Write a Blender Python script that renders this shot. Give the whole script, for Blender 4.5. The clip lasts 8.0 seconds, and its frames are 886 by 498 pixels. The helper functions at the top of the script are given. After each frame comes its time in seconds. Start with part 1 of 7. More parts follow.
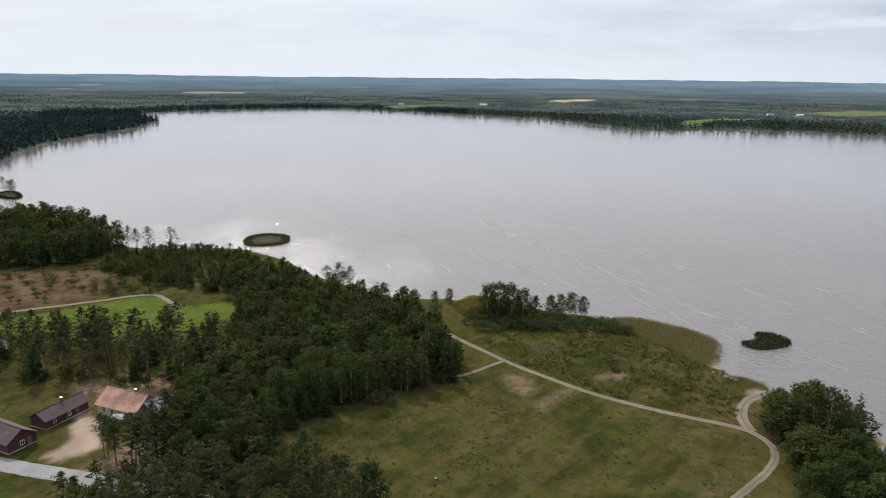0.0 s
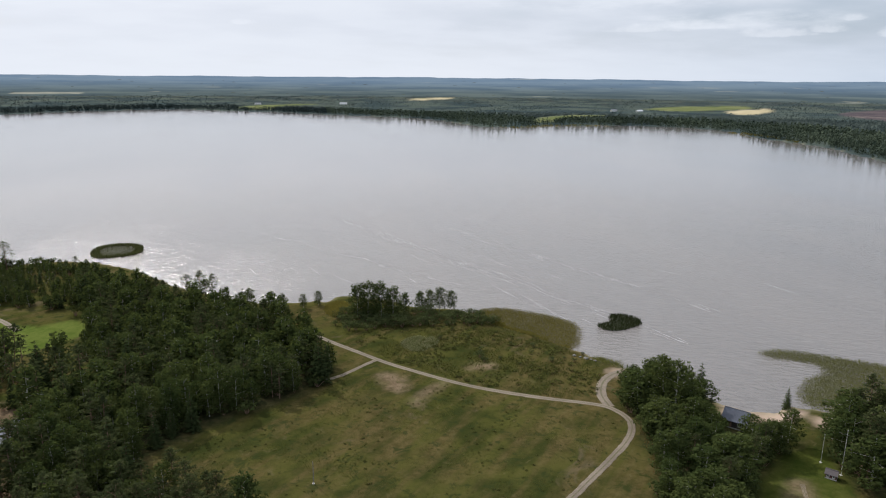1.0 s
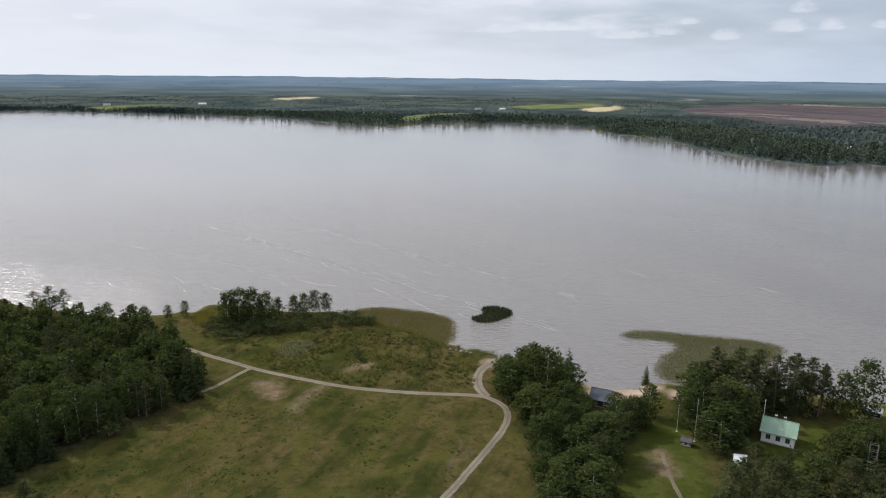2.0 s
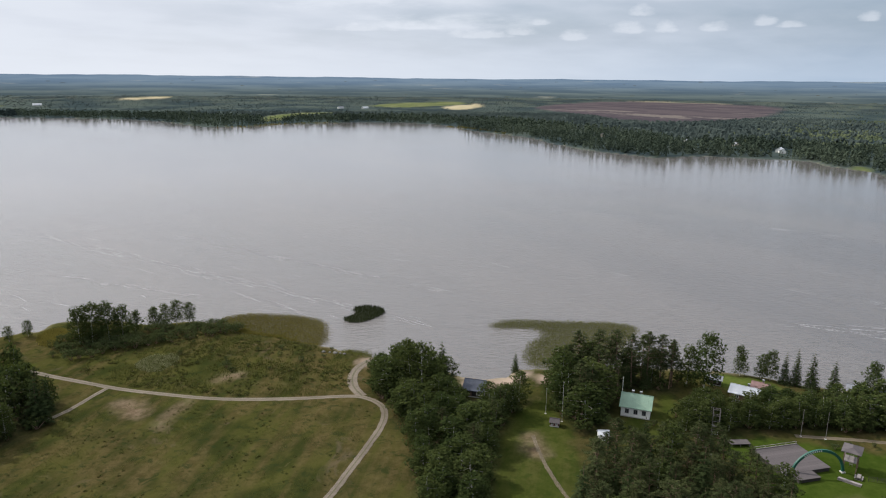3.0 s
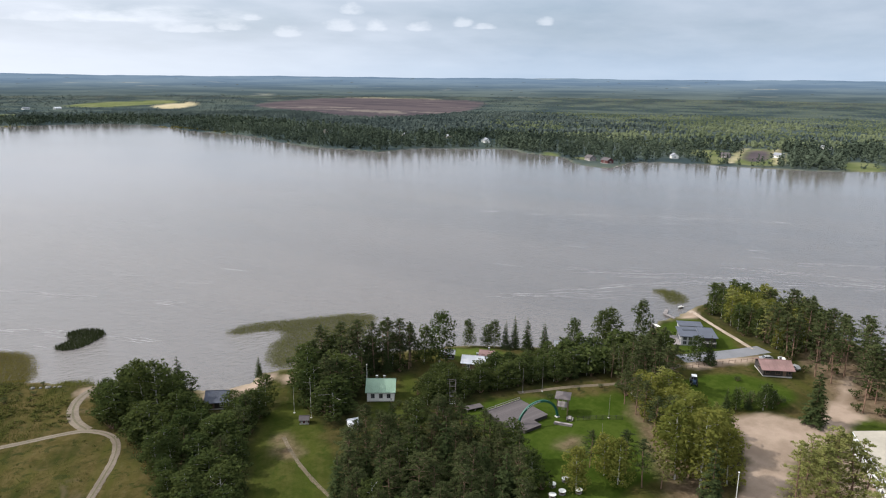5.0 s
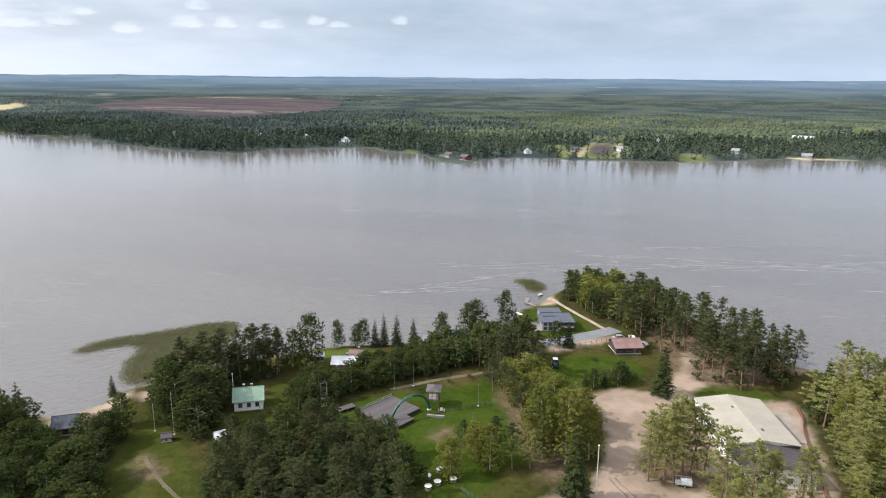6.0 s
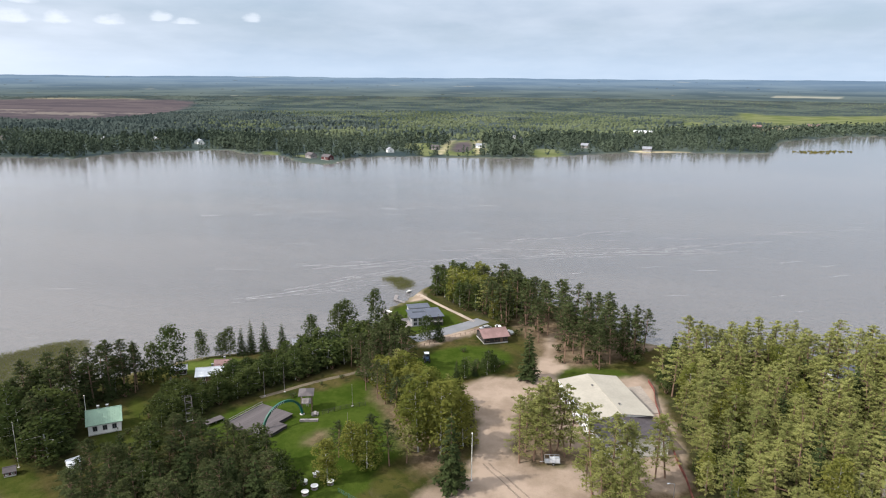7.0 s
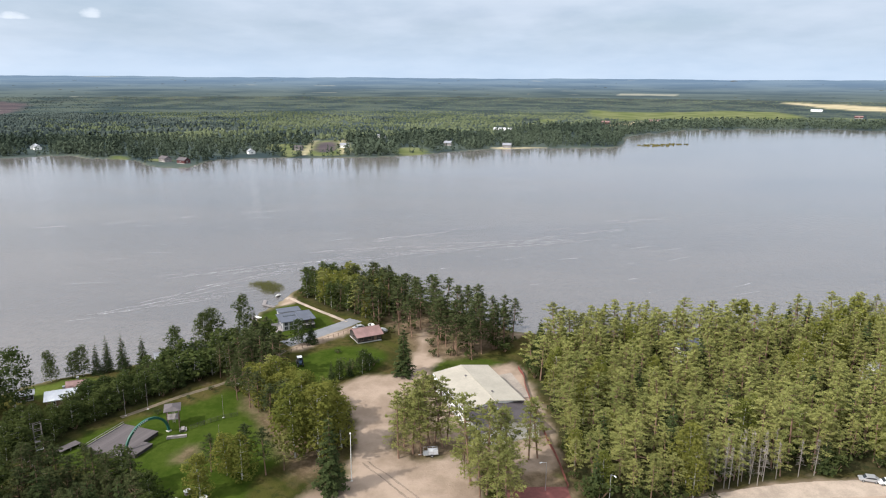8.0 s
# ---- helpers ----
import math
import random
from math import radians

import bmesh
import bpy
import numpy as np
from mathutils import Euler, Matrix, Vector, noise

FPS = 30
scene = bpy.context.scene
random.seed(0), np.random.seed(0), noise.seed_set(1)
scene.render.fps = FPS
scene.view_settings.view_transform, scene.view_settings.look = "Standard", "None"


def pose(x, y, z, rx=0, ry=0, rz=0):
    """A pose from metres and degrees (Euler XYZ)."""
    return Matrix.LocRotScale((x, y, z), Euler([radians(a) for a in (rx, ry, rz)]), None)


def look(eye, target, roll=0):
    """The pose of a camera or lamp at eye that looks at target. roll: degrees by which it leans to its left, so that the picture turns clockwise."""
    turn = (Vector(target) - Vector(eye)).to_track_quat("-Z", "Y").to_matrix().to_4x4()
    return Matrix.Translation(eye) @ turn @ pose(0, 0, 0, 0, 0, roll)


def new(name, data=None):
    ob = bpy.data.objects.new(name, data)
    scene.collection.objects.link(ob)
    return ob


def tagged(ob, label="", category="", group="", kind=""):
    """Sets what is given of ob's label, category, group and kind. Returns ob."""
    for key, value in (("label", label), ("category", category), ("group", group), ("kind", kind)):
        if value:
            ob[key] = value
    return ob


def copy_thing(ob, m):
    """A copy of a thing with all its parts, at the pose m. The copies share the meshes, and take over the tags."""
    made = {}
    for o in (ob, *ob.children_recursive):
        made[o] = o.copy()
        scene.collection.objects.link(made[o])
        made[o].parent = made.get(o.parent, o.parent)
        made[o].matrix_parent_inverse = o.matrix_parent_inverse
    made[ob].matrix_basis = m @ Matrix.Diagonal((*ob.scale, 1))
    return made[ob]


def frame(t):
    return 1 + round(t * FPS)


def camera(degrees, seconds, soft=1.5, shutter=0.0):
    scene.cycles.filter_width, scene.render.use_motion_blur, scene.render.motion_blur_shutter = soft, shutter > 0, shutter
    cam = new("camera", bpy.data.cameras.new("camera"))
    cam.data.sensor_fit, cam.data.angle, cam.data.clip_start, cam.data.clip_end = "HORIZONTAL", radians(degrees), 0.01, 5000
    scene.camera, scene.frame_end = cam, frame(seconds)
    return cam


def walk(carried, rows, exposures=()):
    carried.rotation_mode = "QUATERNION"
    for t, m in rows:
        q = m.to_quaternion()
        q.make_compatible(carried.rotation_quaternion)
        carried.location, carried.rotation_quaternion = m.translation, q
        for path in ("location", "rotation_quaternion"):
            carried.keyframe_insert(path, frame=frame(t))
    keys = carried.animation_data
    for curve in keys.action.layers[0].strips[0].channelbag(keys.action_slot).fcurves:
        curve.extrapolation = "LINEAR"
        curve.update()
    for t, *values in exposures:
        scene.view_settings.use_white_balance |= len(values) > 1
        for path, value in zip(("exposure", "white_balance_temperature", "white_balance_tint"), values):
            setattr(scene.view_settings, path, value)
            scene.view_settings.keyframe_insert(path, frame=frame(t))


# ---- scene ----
cam = camera(65.15, 8.0, soft=1.1)
PATH = [
    (0.0, pose(-0.00, 0.00, 90.00, 76.229, -0.631, 0.155)),
    (0.5, pose(-0.01, -0.39, 90.17, 76.239, -0.607, -5.488)),
    (1.0, pose(-0.04, -0.75, 90.31, 76.235, -0.532, -11.122)),
    (1.5, pose(-0.09, -1.10, 90.43, 76.245, -0.522, -16.491)),
    (3.0, pose(-0.34, -2.01, 90.67, 76.238, -0.501, -32.947)),
    (3.5, pose(-0.46, -2.27, 90.71, 76.226, -0.515, -38.588)),
    (4.0, pose(-0.60, -2.51, 90.72, 76.220, -0.515, -44.206)),
    (4.5, pose(-0.76, -2.72, 90.71, 76.199, -0.495, -49.646)),
    (6.0, pose(-1.34, -3.25, 90.56, 76.175, -0.473, -66.708)),
    (6.5, pose(-1.57, -3.38, 90.46, 76.192, -0.456, -72.236)),
    (7.0, pose(-1.82, -3.49, 90.34, 76.203, -0.417, -78.003)),
    (7.5, pose(-2.08, -3.58, 90.20, 76.193, -0.396, -83.300)),
    (8.0, pose(-2.37, -3.65, 90.04, 76.220, -0.321, -89.077)),
]
walk(cam, PATH, [(0.0, 0.0, 6250, 12), (2.2, -0.04, 6250, 12), (3.8, -0.05, 6250, 12), (5.0, 0.20, 6250, 12), (8.0, 0.40, 6250, 12)])

# ---- world, sun and light ----
SUN_AZ, SUN_EL = -29.0, 42.0          # degrees clockwise from +y, and above the horizon
sun_way = Vector((math.sin(radians(SUN_AZ)) * math.cos(radians(SUN_EL)),
                  math.cos(radians(SUN_AZ)) * math.cos(radians(SUN_EL)), math.sin(radians(SUN_EL))))


class Nodes:
    """Short hand for building node trees."""

    def __init__(self, tree):
        self.tree, self.n, self.l = tree, tree.nodes, tree.links
        self.n.clear()

    def add(self, kind, **inputs):
        node = self.n.new(kind)
        for key, value in inputs.items():
            self.put(node, key, value)
        return node

    def put(self, node, key, value):
        sock = node.inputs[int(key[1:])] if key[0] == "i" and key[1:].isdigit() else node.inputs[key.replace("_", " ")]
        if isinstance(value, bpy.types.NodeSocket):
            self.l.new(value, sock)
        else:
            sock.default_value = value

    def math(self, op, a, b=0.0, c=0.0, clamp=False):
        node = self.n.new("ShaderNodeMath")
        node.operation, node.use_clamp = op, clamp
        for k, v in enumerate((a, b, c)):
            self.put(node, "i%d" % k, v)
        return node.outputs[0]

    def mix(self, fac, a, b, blend="MIX"):
        node = self.n.new("ShaderNodeMix")
        node.data_type, node.blend_type = "RGBA", blend
        node.clamp_result = False
        for key, v in (("i0", fac), ("i6", a), ("i7", b)):
            if isinstance(v, tuple) and len(v) == 3:
                v = (*v, 1)
            self.put(node, key, v)
        return node.outputs[2]

    def noise(self, vector, scale, detail=3.0, rough=0.55, lacun=2.0, distort=0.0):
        node = self.n.new("ShaderNodeTexNoise")
        self.l.new(vector, node.inputs["Vector"])
        for key, v in (("Scale", scale), ("Detail", detail), ("Roughness", rough), ("Lacunarity", lacun), ("Distortion", distort)):
            node.inputs[key].default_value = v
        return node.outputs["Fac"]

    def ramp(self, fac, lo, hi, a=0.0, b=1.0):
        node = self.n.new("ShaderNodeMapRange")
        node.interpolation_type = "SMOOTHSTEP"
        for k, v in enumerate((fac, lo, hi, a, b)):
            self.put(node, "i%d" % k, v)
        return node.outputs[0]

    def mapping(self, vector, scale=(1, 1, 1), rot=(0, 0, 0), loc=(0, 0, 0)):
        node = self.n.new("ShaderNodeMapping")
        self.l.new(vector, node.inputs["Vector"])
        node.inputs["Scale"].default_value, node.inputs["Rotation"].default_value, node.inputs["Location"].default_value = scale, rot, loc
        return node.outputs[0]


world = bpy.data.worlds.new("sky")
scene.world = world
world.use_nodes = True
w = Nodes(world.node_tree)
SKY_STRENGTH = 0.11
sky = w.add("ShaderNodeTexSky")
sky.sky_type, sky.sun_disc = "NISHITA", False
sky.sun_elevation, sky.sun_rotation = radians(SUN_EL), radians(SUN_AZ)
sky.air_density, sky.dust_density = 1.2, 2.0
way = w.add("ShaderNodeTexCoord").outputs["Generated"]
xyz = w.add("ShaderNodeSeparateXYZ", Vector=way)
up = w.math("MAXIMUM", xyz.outputs[2], 0.0)
flat = w.math("ADD", up, 0.16)
deck = w.add("ShaderNodeCombineXYZ", X=w.math("DIVIDE", xyz.outputs[0], flat), Y=w.math("DIVIDE", xyz.outputs[1], flat), Z=0.0).outputs[0]
toward = w.n.new("ShaderNodeVectorMath")
toward.operation = "DOT_PRODUCT"
w.l.new(way, toward.inputs[0])
toward.inputs[1].default_value = sun_way
glow = w.math("POWER", w.math("MAXIMUM", toward.outputs["Value"], 0.0), 0.8)
# a broken veil of cloud, thicker overhead and towards the sun
big = w.noise(deck, 0.42, 5, 0.55, distort=0.3)
fine = w.noise(w.mapping(deck, (1.0, 1.3, 1)), 1.5, 5, 0.5)
cover = w.math("ADD", w.math("MULTIPLY", big, 0.65), w.math("MULTIPLY", fine, 0.35))
veil = w.ramp(w.math("ADD", cover, w.math("MULTIPLY", glow, 0.22)), 0.36, 0.66, 0.35, 1.0)
shade = w.ramp(cover, 0.36, 0.66)
dim = w.mix(shade, (3.35, 4.05, 4.95), (4.25, 4.9, 5.65))
lit = w.mix(w.math("MULTIPLY", glow, 1.0, clamp=True), dim, (8.2, 8.4, 8.7))
lit = w.mix(1.0, lit, w.mix(w.ramp(fine, 0.36, 0.64), (0.97, 0.972, 0.975), (1.015, 1.015, 1.01)), "MULTIPLY")
high = w.math("MULTIPLY", w.math("POWER", w.math("MAXIMUM", toward.outputs["Value"], 0.0), 1.7), w.ramp(xyz.outputs[2], 0.08, 0.32))
lit = w.mix(w.ramp(xyz.outputs[2], 0.08, 0.3, 0.0, 0.3), lit, (8.4, 8.7, 9.0))
lit = w.mix(w.math("MULTIPLY", high, 1.0, clamp=True), lit, (18.5, 18.2, 17.8))
air = w.mix(0.55, sky.outputs[0], (3.4, 4.5, 5.9))
body = w.mix(veil, air, lit)
# a pale hazy strip above the horizon
low = w.ramp(xyz.outputs[2], 0.0, 0.085, 0.85, 0.0)
pale = w.mix(w.math("MULTIPLY", glow, 1.6, clamp=True), (4.3, 5.3, 6.4), (7.6, 7.9, 8.2))
body = w.mix(low, body, pale)
# small fair-weather puffs low over the far shore: azimuth, height, half width, half height in degrees
turn = w.math("ARCTAN2", xyz.outputs[0], xyz.outputs[1])
rise = w.math("ARCSINE", xyz.outputs[2])
rag = w.math("SUBTRACT", w.noise(w.mapping(way, (1, 1, 2.2)), 38.0, 5, 0.6), 0.5)
PUFFS = [(-4.3, 4.1, 1.0, .22), (43.2, 3.45, 1.25, .40), (47.2, 3.95, 1.5, .42), (50.0, 4.0, .9, .45), (53.4, 3.95, 1.0, .36),
         (56.8, 4.35, .8, .4), (48.2, 5.2, .9, .42), (58.4, 4.0, 1.0, .22), (63.2, 4.4, .6, .36), (40.5, 4.4, .8, .25),
         (26.5, 3.9, 3.0, .30), (30.5, 4.1, 2.6, .34), (36.0, 3.5, 2.6, .34), (39.0, 3.7, 1.4, .3)]
mask = -9.0
for az, el, wide, high in PUFFS:
    dx = w.math("MULTIPLY", w.math("SUBTRACT", turn, radians(az)), 1 / radians(wide * 1.1))
    dy = w.math("SUBTRACT", rise, radians(el - high * 0.55))
    dy = w.math("MAXIMUM", w.math("MULTIPLY", dy, 1 / radians(high * 1.7)), w.math("MULTIPLY", dy, -1 / radians(high * 0.55)))
    d2 = w.math("ADD", w.math("MULTIPLY", dx, dx), w.math("MULTIPLY", dy, dy))
    mask = w.math("MAXIMUM", mask, w.math("SUBTRACT", 1.0, d2))
puff = w.ramp(w.math("ADD", mask, w.math("MULTIPLY", rag, 2.6)), -0.15, 1.1, 0.0, 0.40)
body = w.mix(puff, body, (8.3, 8.55, 8.8))
# long pale banks above the puffs
bank = 0.0
for az, el, wide, high in [(24.0, 6.3, 16, 1.5), (50.0, 6.9, 15, 1.2), (-20.0, 6.0, 20, 1.6), (33.0, 4.4, 9, .8), (80.0, 7.6, 16, .9)]:
    dx = w.math("MULTIPLY", w.math("SUBTRACT", turn, radians(az)), 1 / radians(wide))
    dy = w.math("MULTIPLY", w.math("SUBTRACT", rise, radians(el)), 1 / radians(high))
    d2 = w.math("ADD", w.math("MULTIPLY", dx, dx), w.math("MULTIPLY", dy, dy))
    bank = w.math("MAXIMUM", bank, w.math("SUBTRACT", 1.0, d2))
thick = w.noise(w.mapping(way, (1, 1, 4.5)), 9.0, 6, 0.6)
bank = w.math("MULTIPLY", w.ramp(bank, -0.3, 0.9), w.ramp(thick, 0.3, 0.66))
body = w.mix(w.math("MULTIPLY", bank, 0.55), body, (8.2, 8.5, 8.8))
back = w.add("ShaderNodeBackground", Color=body, Strength=SKY_STRENGTH)
out = w.add("ShaderNodeOutputWorld", Surface=back.outputs[0])

lamp = bpy.data.lights.new("sun", "SUN")
lamp.energy, lamp.angle, lamp.color = 4.1, radians(1.5), (1.0, 0.93, 0.82)
sun = new("sun", lamp)
sun.matrix_world = look(sun_way * 400, (0, 0, 0))
scene.view_settings.exposure = 0.0


# ---- materials ----
def material(name, colour=(0.5, 0.5, 0.5), rough=0.8, metal=0.0, vary=0.25, grain=6.0, bump=0.0, tint=None, object_vary=0.0, coord="Object"):
    """A surface of one colour with stains and grain at two scales."""
    m = bpy.data.materials.new(name)
    m.use_nodes = True
    k = Nodes(m.node_tree)
    place = k.add("ShaderNodeTexCoord").outputs[coord]
    a, b = k.noise(place, grain * 0.12, 4), k.noise(place, grain, 5, 0.65)
    fac = k.math("ADD", k.math("MULTIPLY", a, 0.6), k.math("MULTIPLY", b, 0.4))
    dark = tuple(c * (1 - vary) for c in colour)
    light = tint or tuple(min(c * (1 + vary), 0.95) for c in colour)
    col = k.mix(k.ramp(fac, 0.34, 0.66), dark, light)
    if object_vary:
        rnd = k.add("ShaderNodeObjectInfo").outputs["Random"]
        hue = k.add("ShaderNodeHueSaturation", Color=col, Hue=k.math("ADD", 0.5 - 0.03 * object_vary, k.math("MULTIPLY", rnd, 0.06 * object_vary)),
                    Value=k.math("ADD", 1 - 0.35 * object_vary, k.math("MULTIPLY", rnd, 0.7 * object_vary)))
        col = hue.outputs[0]
    p = k.add("ShaderNodeBsdfPrincipled", Base_Color=col, Roughness=rough, Metallic=metal)
    if bump:
        bp = k.add("ShaderNodeBump", Height=fac, Strength=bump, Distance=0.05)
        k.put(p, "Normal", bp.outputs[0])
    k.add("ShaderNodeOutputMaterial", Surface=p.outputs[0])
    return m


def foliage(name, colour, other, through_light=0.35, per_island=False, even=0.0):
    """Leaves or needles: two colours in patches, varied tree by tree, with light shining through.
    even: how far a dense canopy or bed is shaded as one soft surface."""
    m = bpy.data.materials.new(name)
    m.use_nodes = True
    k = Nodes(m.node_tree)
    place = k.add("ShaderNodeNewGeometry")
    a = k.noise(place.outputs["Position"], 0.55, 3)
    rnd = place.outputs["Random Per Island"] if per_island else k.add("ShaderNodeObjectInfo").outputs["Random"]
    wide = k.noise(place.outputs["Position"], 0.035, 2)
    fac = k.math("ADD", k.math("MULTIPLY", k.ramp(a, 0.35, 0.65), 0.45), k.math("MULTIPLY", rnd, 0.55))
    col = k.mix(fac, colour, other)
    leaf = place.outputs["Random Per Island"]
    value = k.math("ADD", 0.72, k.math("ADD", k.math("MULTIPLY", leaf, 0.36), k.math("MULTIPLY", k.ramp(wide, 0.35, 0.65), 0.22)))
    col = k.add("ShaderNodeHueSaturation", Color=col, Value=value).outputs[0]
    d = k.add("ShaderNodeBsdfDiffuse", Color=col, Roughness=0.6)
    if even:
        up_ = k.n.new("ShaderNodeMix")
        up_.data_type = "VECTOR"
        up_.inputs[0].default_value = even
        k.l.new(place.outputs["Normal"], up_.inputs[4])
        up_.inputs[5].default_value = (0, 0, 1)
        k.put(d, "Normal", up_.outputs[1])
        stand = k.noise(k.mapping(place.outputs["Position"], (0.006, 0.006, 0.0)), 1.0, 5, 0.6)
        k.put(d, "Color", k.mix(k.ramp(stand, 0.36, 0.64), k.mix(0.75, col, tuple(c * 0.82 for c in colour)), k.mix(0.75, col, other)))
    t = k.add("ShaderNodeBsdfTranslucent", Color=k.mix(0.5, col, (other[0] * 1.3, other[1] * 1.3, other[2] * 0.8)))
    s = k.add("ShaderNodeMixShader", Fac=through_light)
    k.l.new(d.outputs[0], s.inputs[1])
    k.l.new(t.outputs[0], s.inputs[2])
    k.add("ShaderNodeOutputMaterial", Surface=s.outputs[0])
    return m


M = {}
M["pine_bark"] = material("pine_bark", (0.20, 0.125, 0.085), 0.9, vary=0.4, grain=8, bump=0.4)
M["birch_bark"] = material("birch_bark", (0.55, 0.53, 0.49), 0.8, vary=0.4, grain=9)
M["dead_wood"] = material("dead_wood", (0.25, 0.225, 0.20), 0.9, vary=0.3, grain=5)
# sun and cloud shade put into two leaf colours for pine and birch
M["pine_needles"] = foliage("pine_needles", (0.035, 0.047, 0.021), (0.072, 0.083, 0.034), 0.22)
M["sunlit_needles"] = foliage("sunlit_needles", (0.130, 0.150, 0.050), (0.258, 0.258, 0.090), 0.32)
M["spruce_needles"] = foliage("spruce_needles", (0.030, 0.043, 0.018), (0.054, 0.070, 0.027), 0.15)
M["birch_leaves"] = foliage("birch_leaves", (0.031, 0.048, 0.017), (0.074, 0.090, 0.029), 0.3)
# yellow-green birch, lightened for the stands that lie in sun
M["sunlit_yellow_leaves"] = foliage("sunlit_yellow_leaves", (0.092, 0.112, 0.027), (0.180, 0.178, 0.044), 0.38)
M["willow_leaves"] = foliage("willow_leaves", (0.044, 0.059, 0.026), (0.079, 0.094, 0.038), 0.28)
# the same shaded and sunlit colour copies for the massed woods
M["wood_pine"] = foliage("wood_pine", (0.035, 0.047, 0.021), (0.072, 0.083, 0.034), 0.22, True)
M["wood_sunlit"] = foliage("wood_sunlit", (0.130, 0.150, 0.050), (0.258, 0.258, 0.090), 0.32, True)
M["wood_spruce"] = foliage("wood_spruce", (0.030, 0.043, 0.018), (0.054, 0.070, 0.027), 0.15, True)
M["wood_birch"] = foliage("wood_birch", (0.031, 0.048, 0.017), (0.074, 0.090, 0.029), 0.28, True)
M["wood_sunlit_yellow"] = foliage("wood_sunlit_yellow", (0.092, 0.112, 0.027), (0.180, 0.178, 0.044), 0.35, True)
M["brush_leaves"] = foliage("brush_leaves", (0.029, 0.041, 0.015), (0.062, 0.076, 0.027), 0.28, True)
# haze mixed into far leaf colours; west_wood also backlit dark, sunny_wood sunlit pale
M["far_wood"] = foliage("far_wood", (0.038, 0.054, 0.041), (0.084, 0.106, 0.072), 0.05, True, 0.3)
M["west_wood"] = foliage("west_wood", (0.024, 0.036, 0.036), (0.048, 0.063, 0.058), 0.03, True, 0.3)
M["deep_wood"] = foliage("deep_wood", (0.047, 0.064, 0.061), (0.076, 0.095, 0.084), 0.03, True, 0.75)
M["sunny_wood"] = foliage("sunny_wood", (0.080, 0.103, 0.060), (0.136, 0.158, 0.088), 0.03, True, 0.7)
M["reed"] = foliage("reed", (0.105, 0.098, 0.026), (0.150, 0.130, 0.036), 0.4, True, 0.5)
M["green_reed"] = foliage("green_reed", (0.088, 0.096, 0.032), (0.130, 0.133, 0.042), 0.4, True, 0.5)
M["bulrush"] = foliage("bulrush", (0.022, 0.032, 0.016), (0.045, 0.055, 0.024), 0.2, True)


# ---- numeric helpers for the plan ----
def arr(points):
    return np.array(points, float)


def smooth(points, rounds=2, closed=True):
    """Chaikin's corner cutting."""
    p = arr(points)
    for _ in range(rounds):
        q = np.roll(p, -1, 0) if closed else p[1:]
        a = p if closed else p[:-1]
        p2 = np.empty((2 * len(a), p.shape[1]))
        p2[0::2], p2[1::2] = a * 0.75 + q * 0.25, a * 0.25 + q * 0.75
        p = p2 if closed else np.vstack([p[:1], p2, p[-1:]])
    return p


def inside(pts, poly):
    x, y = pts[:, 0], pts[:, 1]
    px, py = poly[:, 0], poly[:, 1]
    qx, qy = np.roll(px, -1), np.roll(py, -1)
    if len(pts) < 300:
        X, Y = x[:, None], y[:, None]
        run = np.where(qy == py, 1e-12, qy - py)
        return ((((py > Y) != (qy > Y)) & (X < (qx - px) * (Y - py) / run + px)).sum(1) % 2).astype(bool)
    res = np.zeros(len(pts), bool)
    for a, b, c, d in zip(px, py, qx, qy):
        cross = (b > y) != (d > y)
        if d != b:
            res ^= cross & (x < (c - a) * (y - b) / (d - b) + a)
    return res


def edge_distance(pts, poly, closed=True):
    """The distance of each point from the polygon's outline."""
    if len(pts) < 300:
        a = poly if closed else poly[:-1]
        ab = (np.roll(poly, -1, 0) if closed else poly[1:]) - a
        rel = pts[:, None] - a
        t = np.clip((rel * ab).sum(2) / np.maximum((ab * ab).sum(1), 1e-9), 0, 1)
        return np.sqrt(((rel - t[:, :, None] * ab) ** 2).sum(2).min(1))
    best = np.full(len(pts), 1e12)
    q = np.roll(poly, -1, 0) if closed else poly[1:]
    for a, b in zip(poly if closed else poly[:-1], q):
        ab = b - a
        t = np.clip(((pts - a) @ ab) / max(ab @ ab, 1e-9), 0, 1)
        d = pts - a - t[:, None] * ab
        best = np.minimum(best, (d * d).sum(1))
    return np.sqrt(best)


def signed(pts, poly):
    """Positive inside the polygon. Points far outside its box get a coarse value."""
    lo, hi = poly.min(0) - 40, poly.max(0) + 40
    near = ((pts > lo) & (pts < hi)).all(1)
    out = np.full(len(pts), -40.0)
    if near.any():
        p = pts[near]
        out[near] = edge_distance(p, poly) * np.where(inside(p, poly), 1, -1)
    return out


def ripple(pts, size, seed=0.0):
    """Cheap smooth noise from -1 to 1."""
    x, y = pts[:, 0] / size, pts[:, 1] / size
    return (np.sin(x * 1.9 + 1.3 * np.sin(y * 1.1 + seed) + seed) + np.sin(y * 2.3 + 1.7 * np.sin(x * 0.9 - seed) + 2 * seed)
            + 0.6 * np.sin(x * 4.1 - y * 3.3 + seed * 3) + 0.5 * np.sin(x * 7.3 + y * 5.9 - seed)) / 3.1


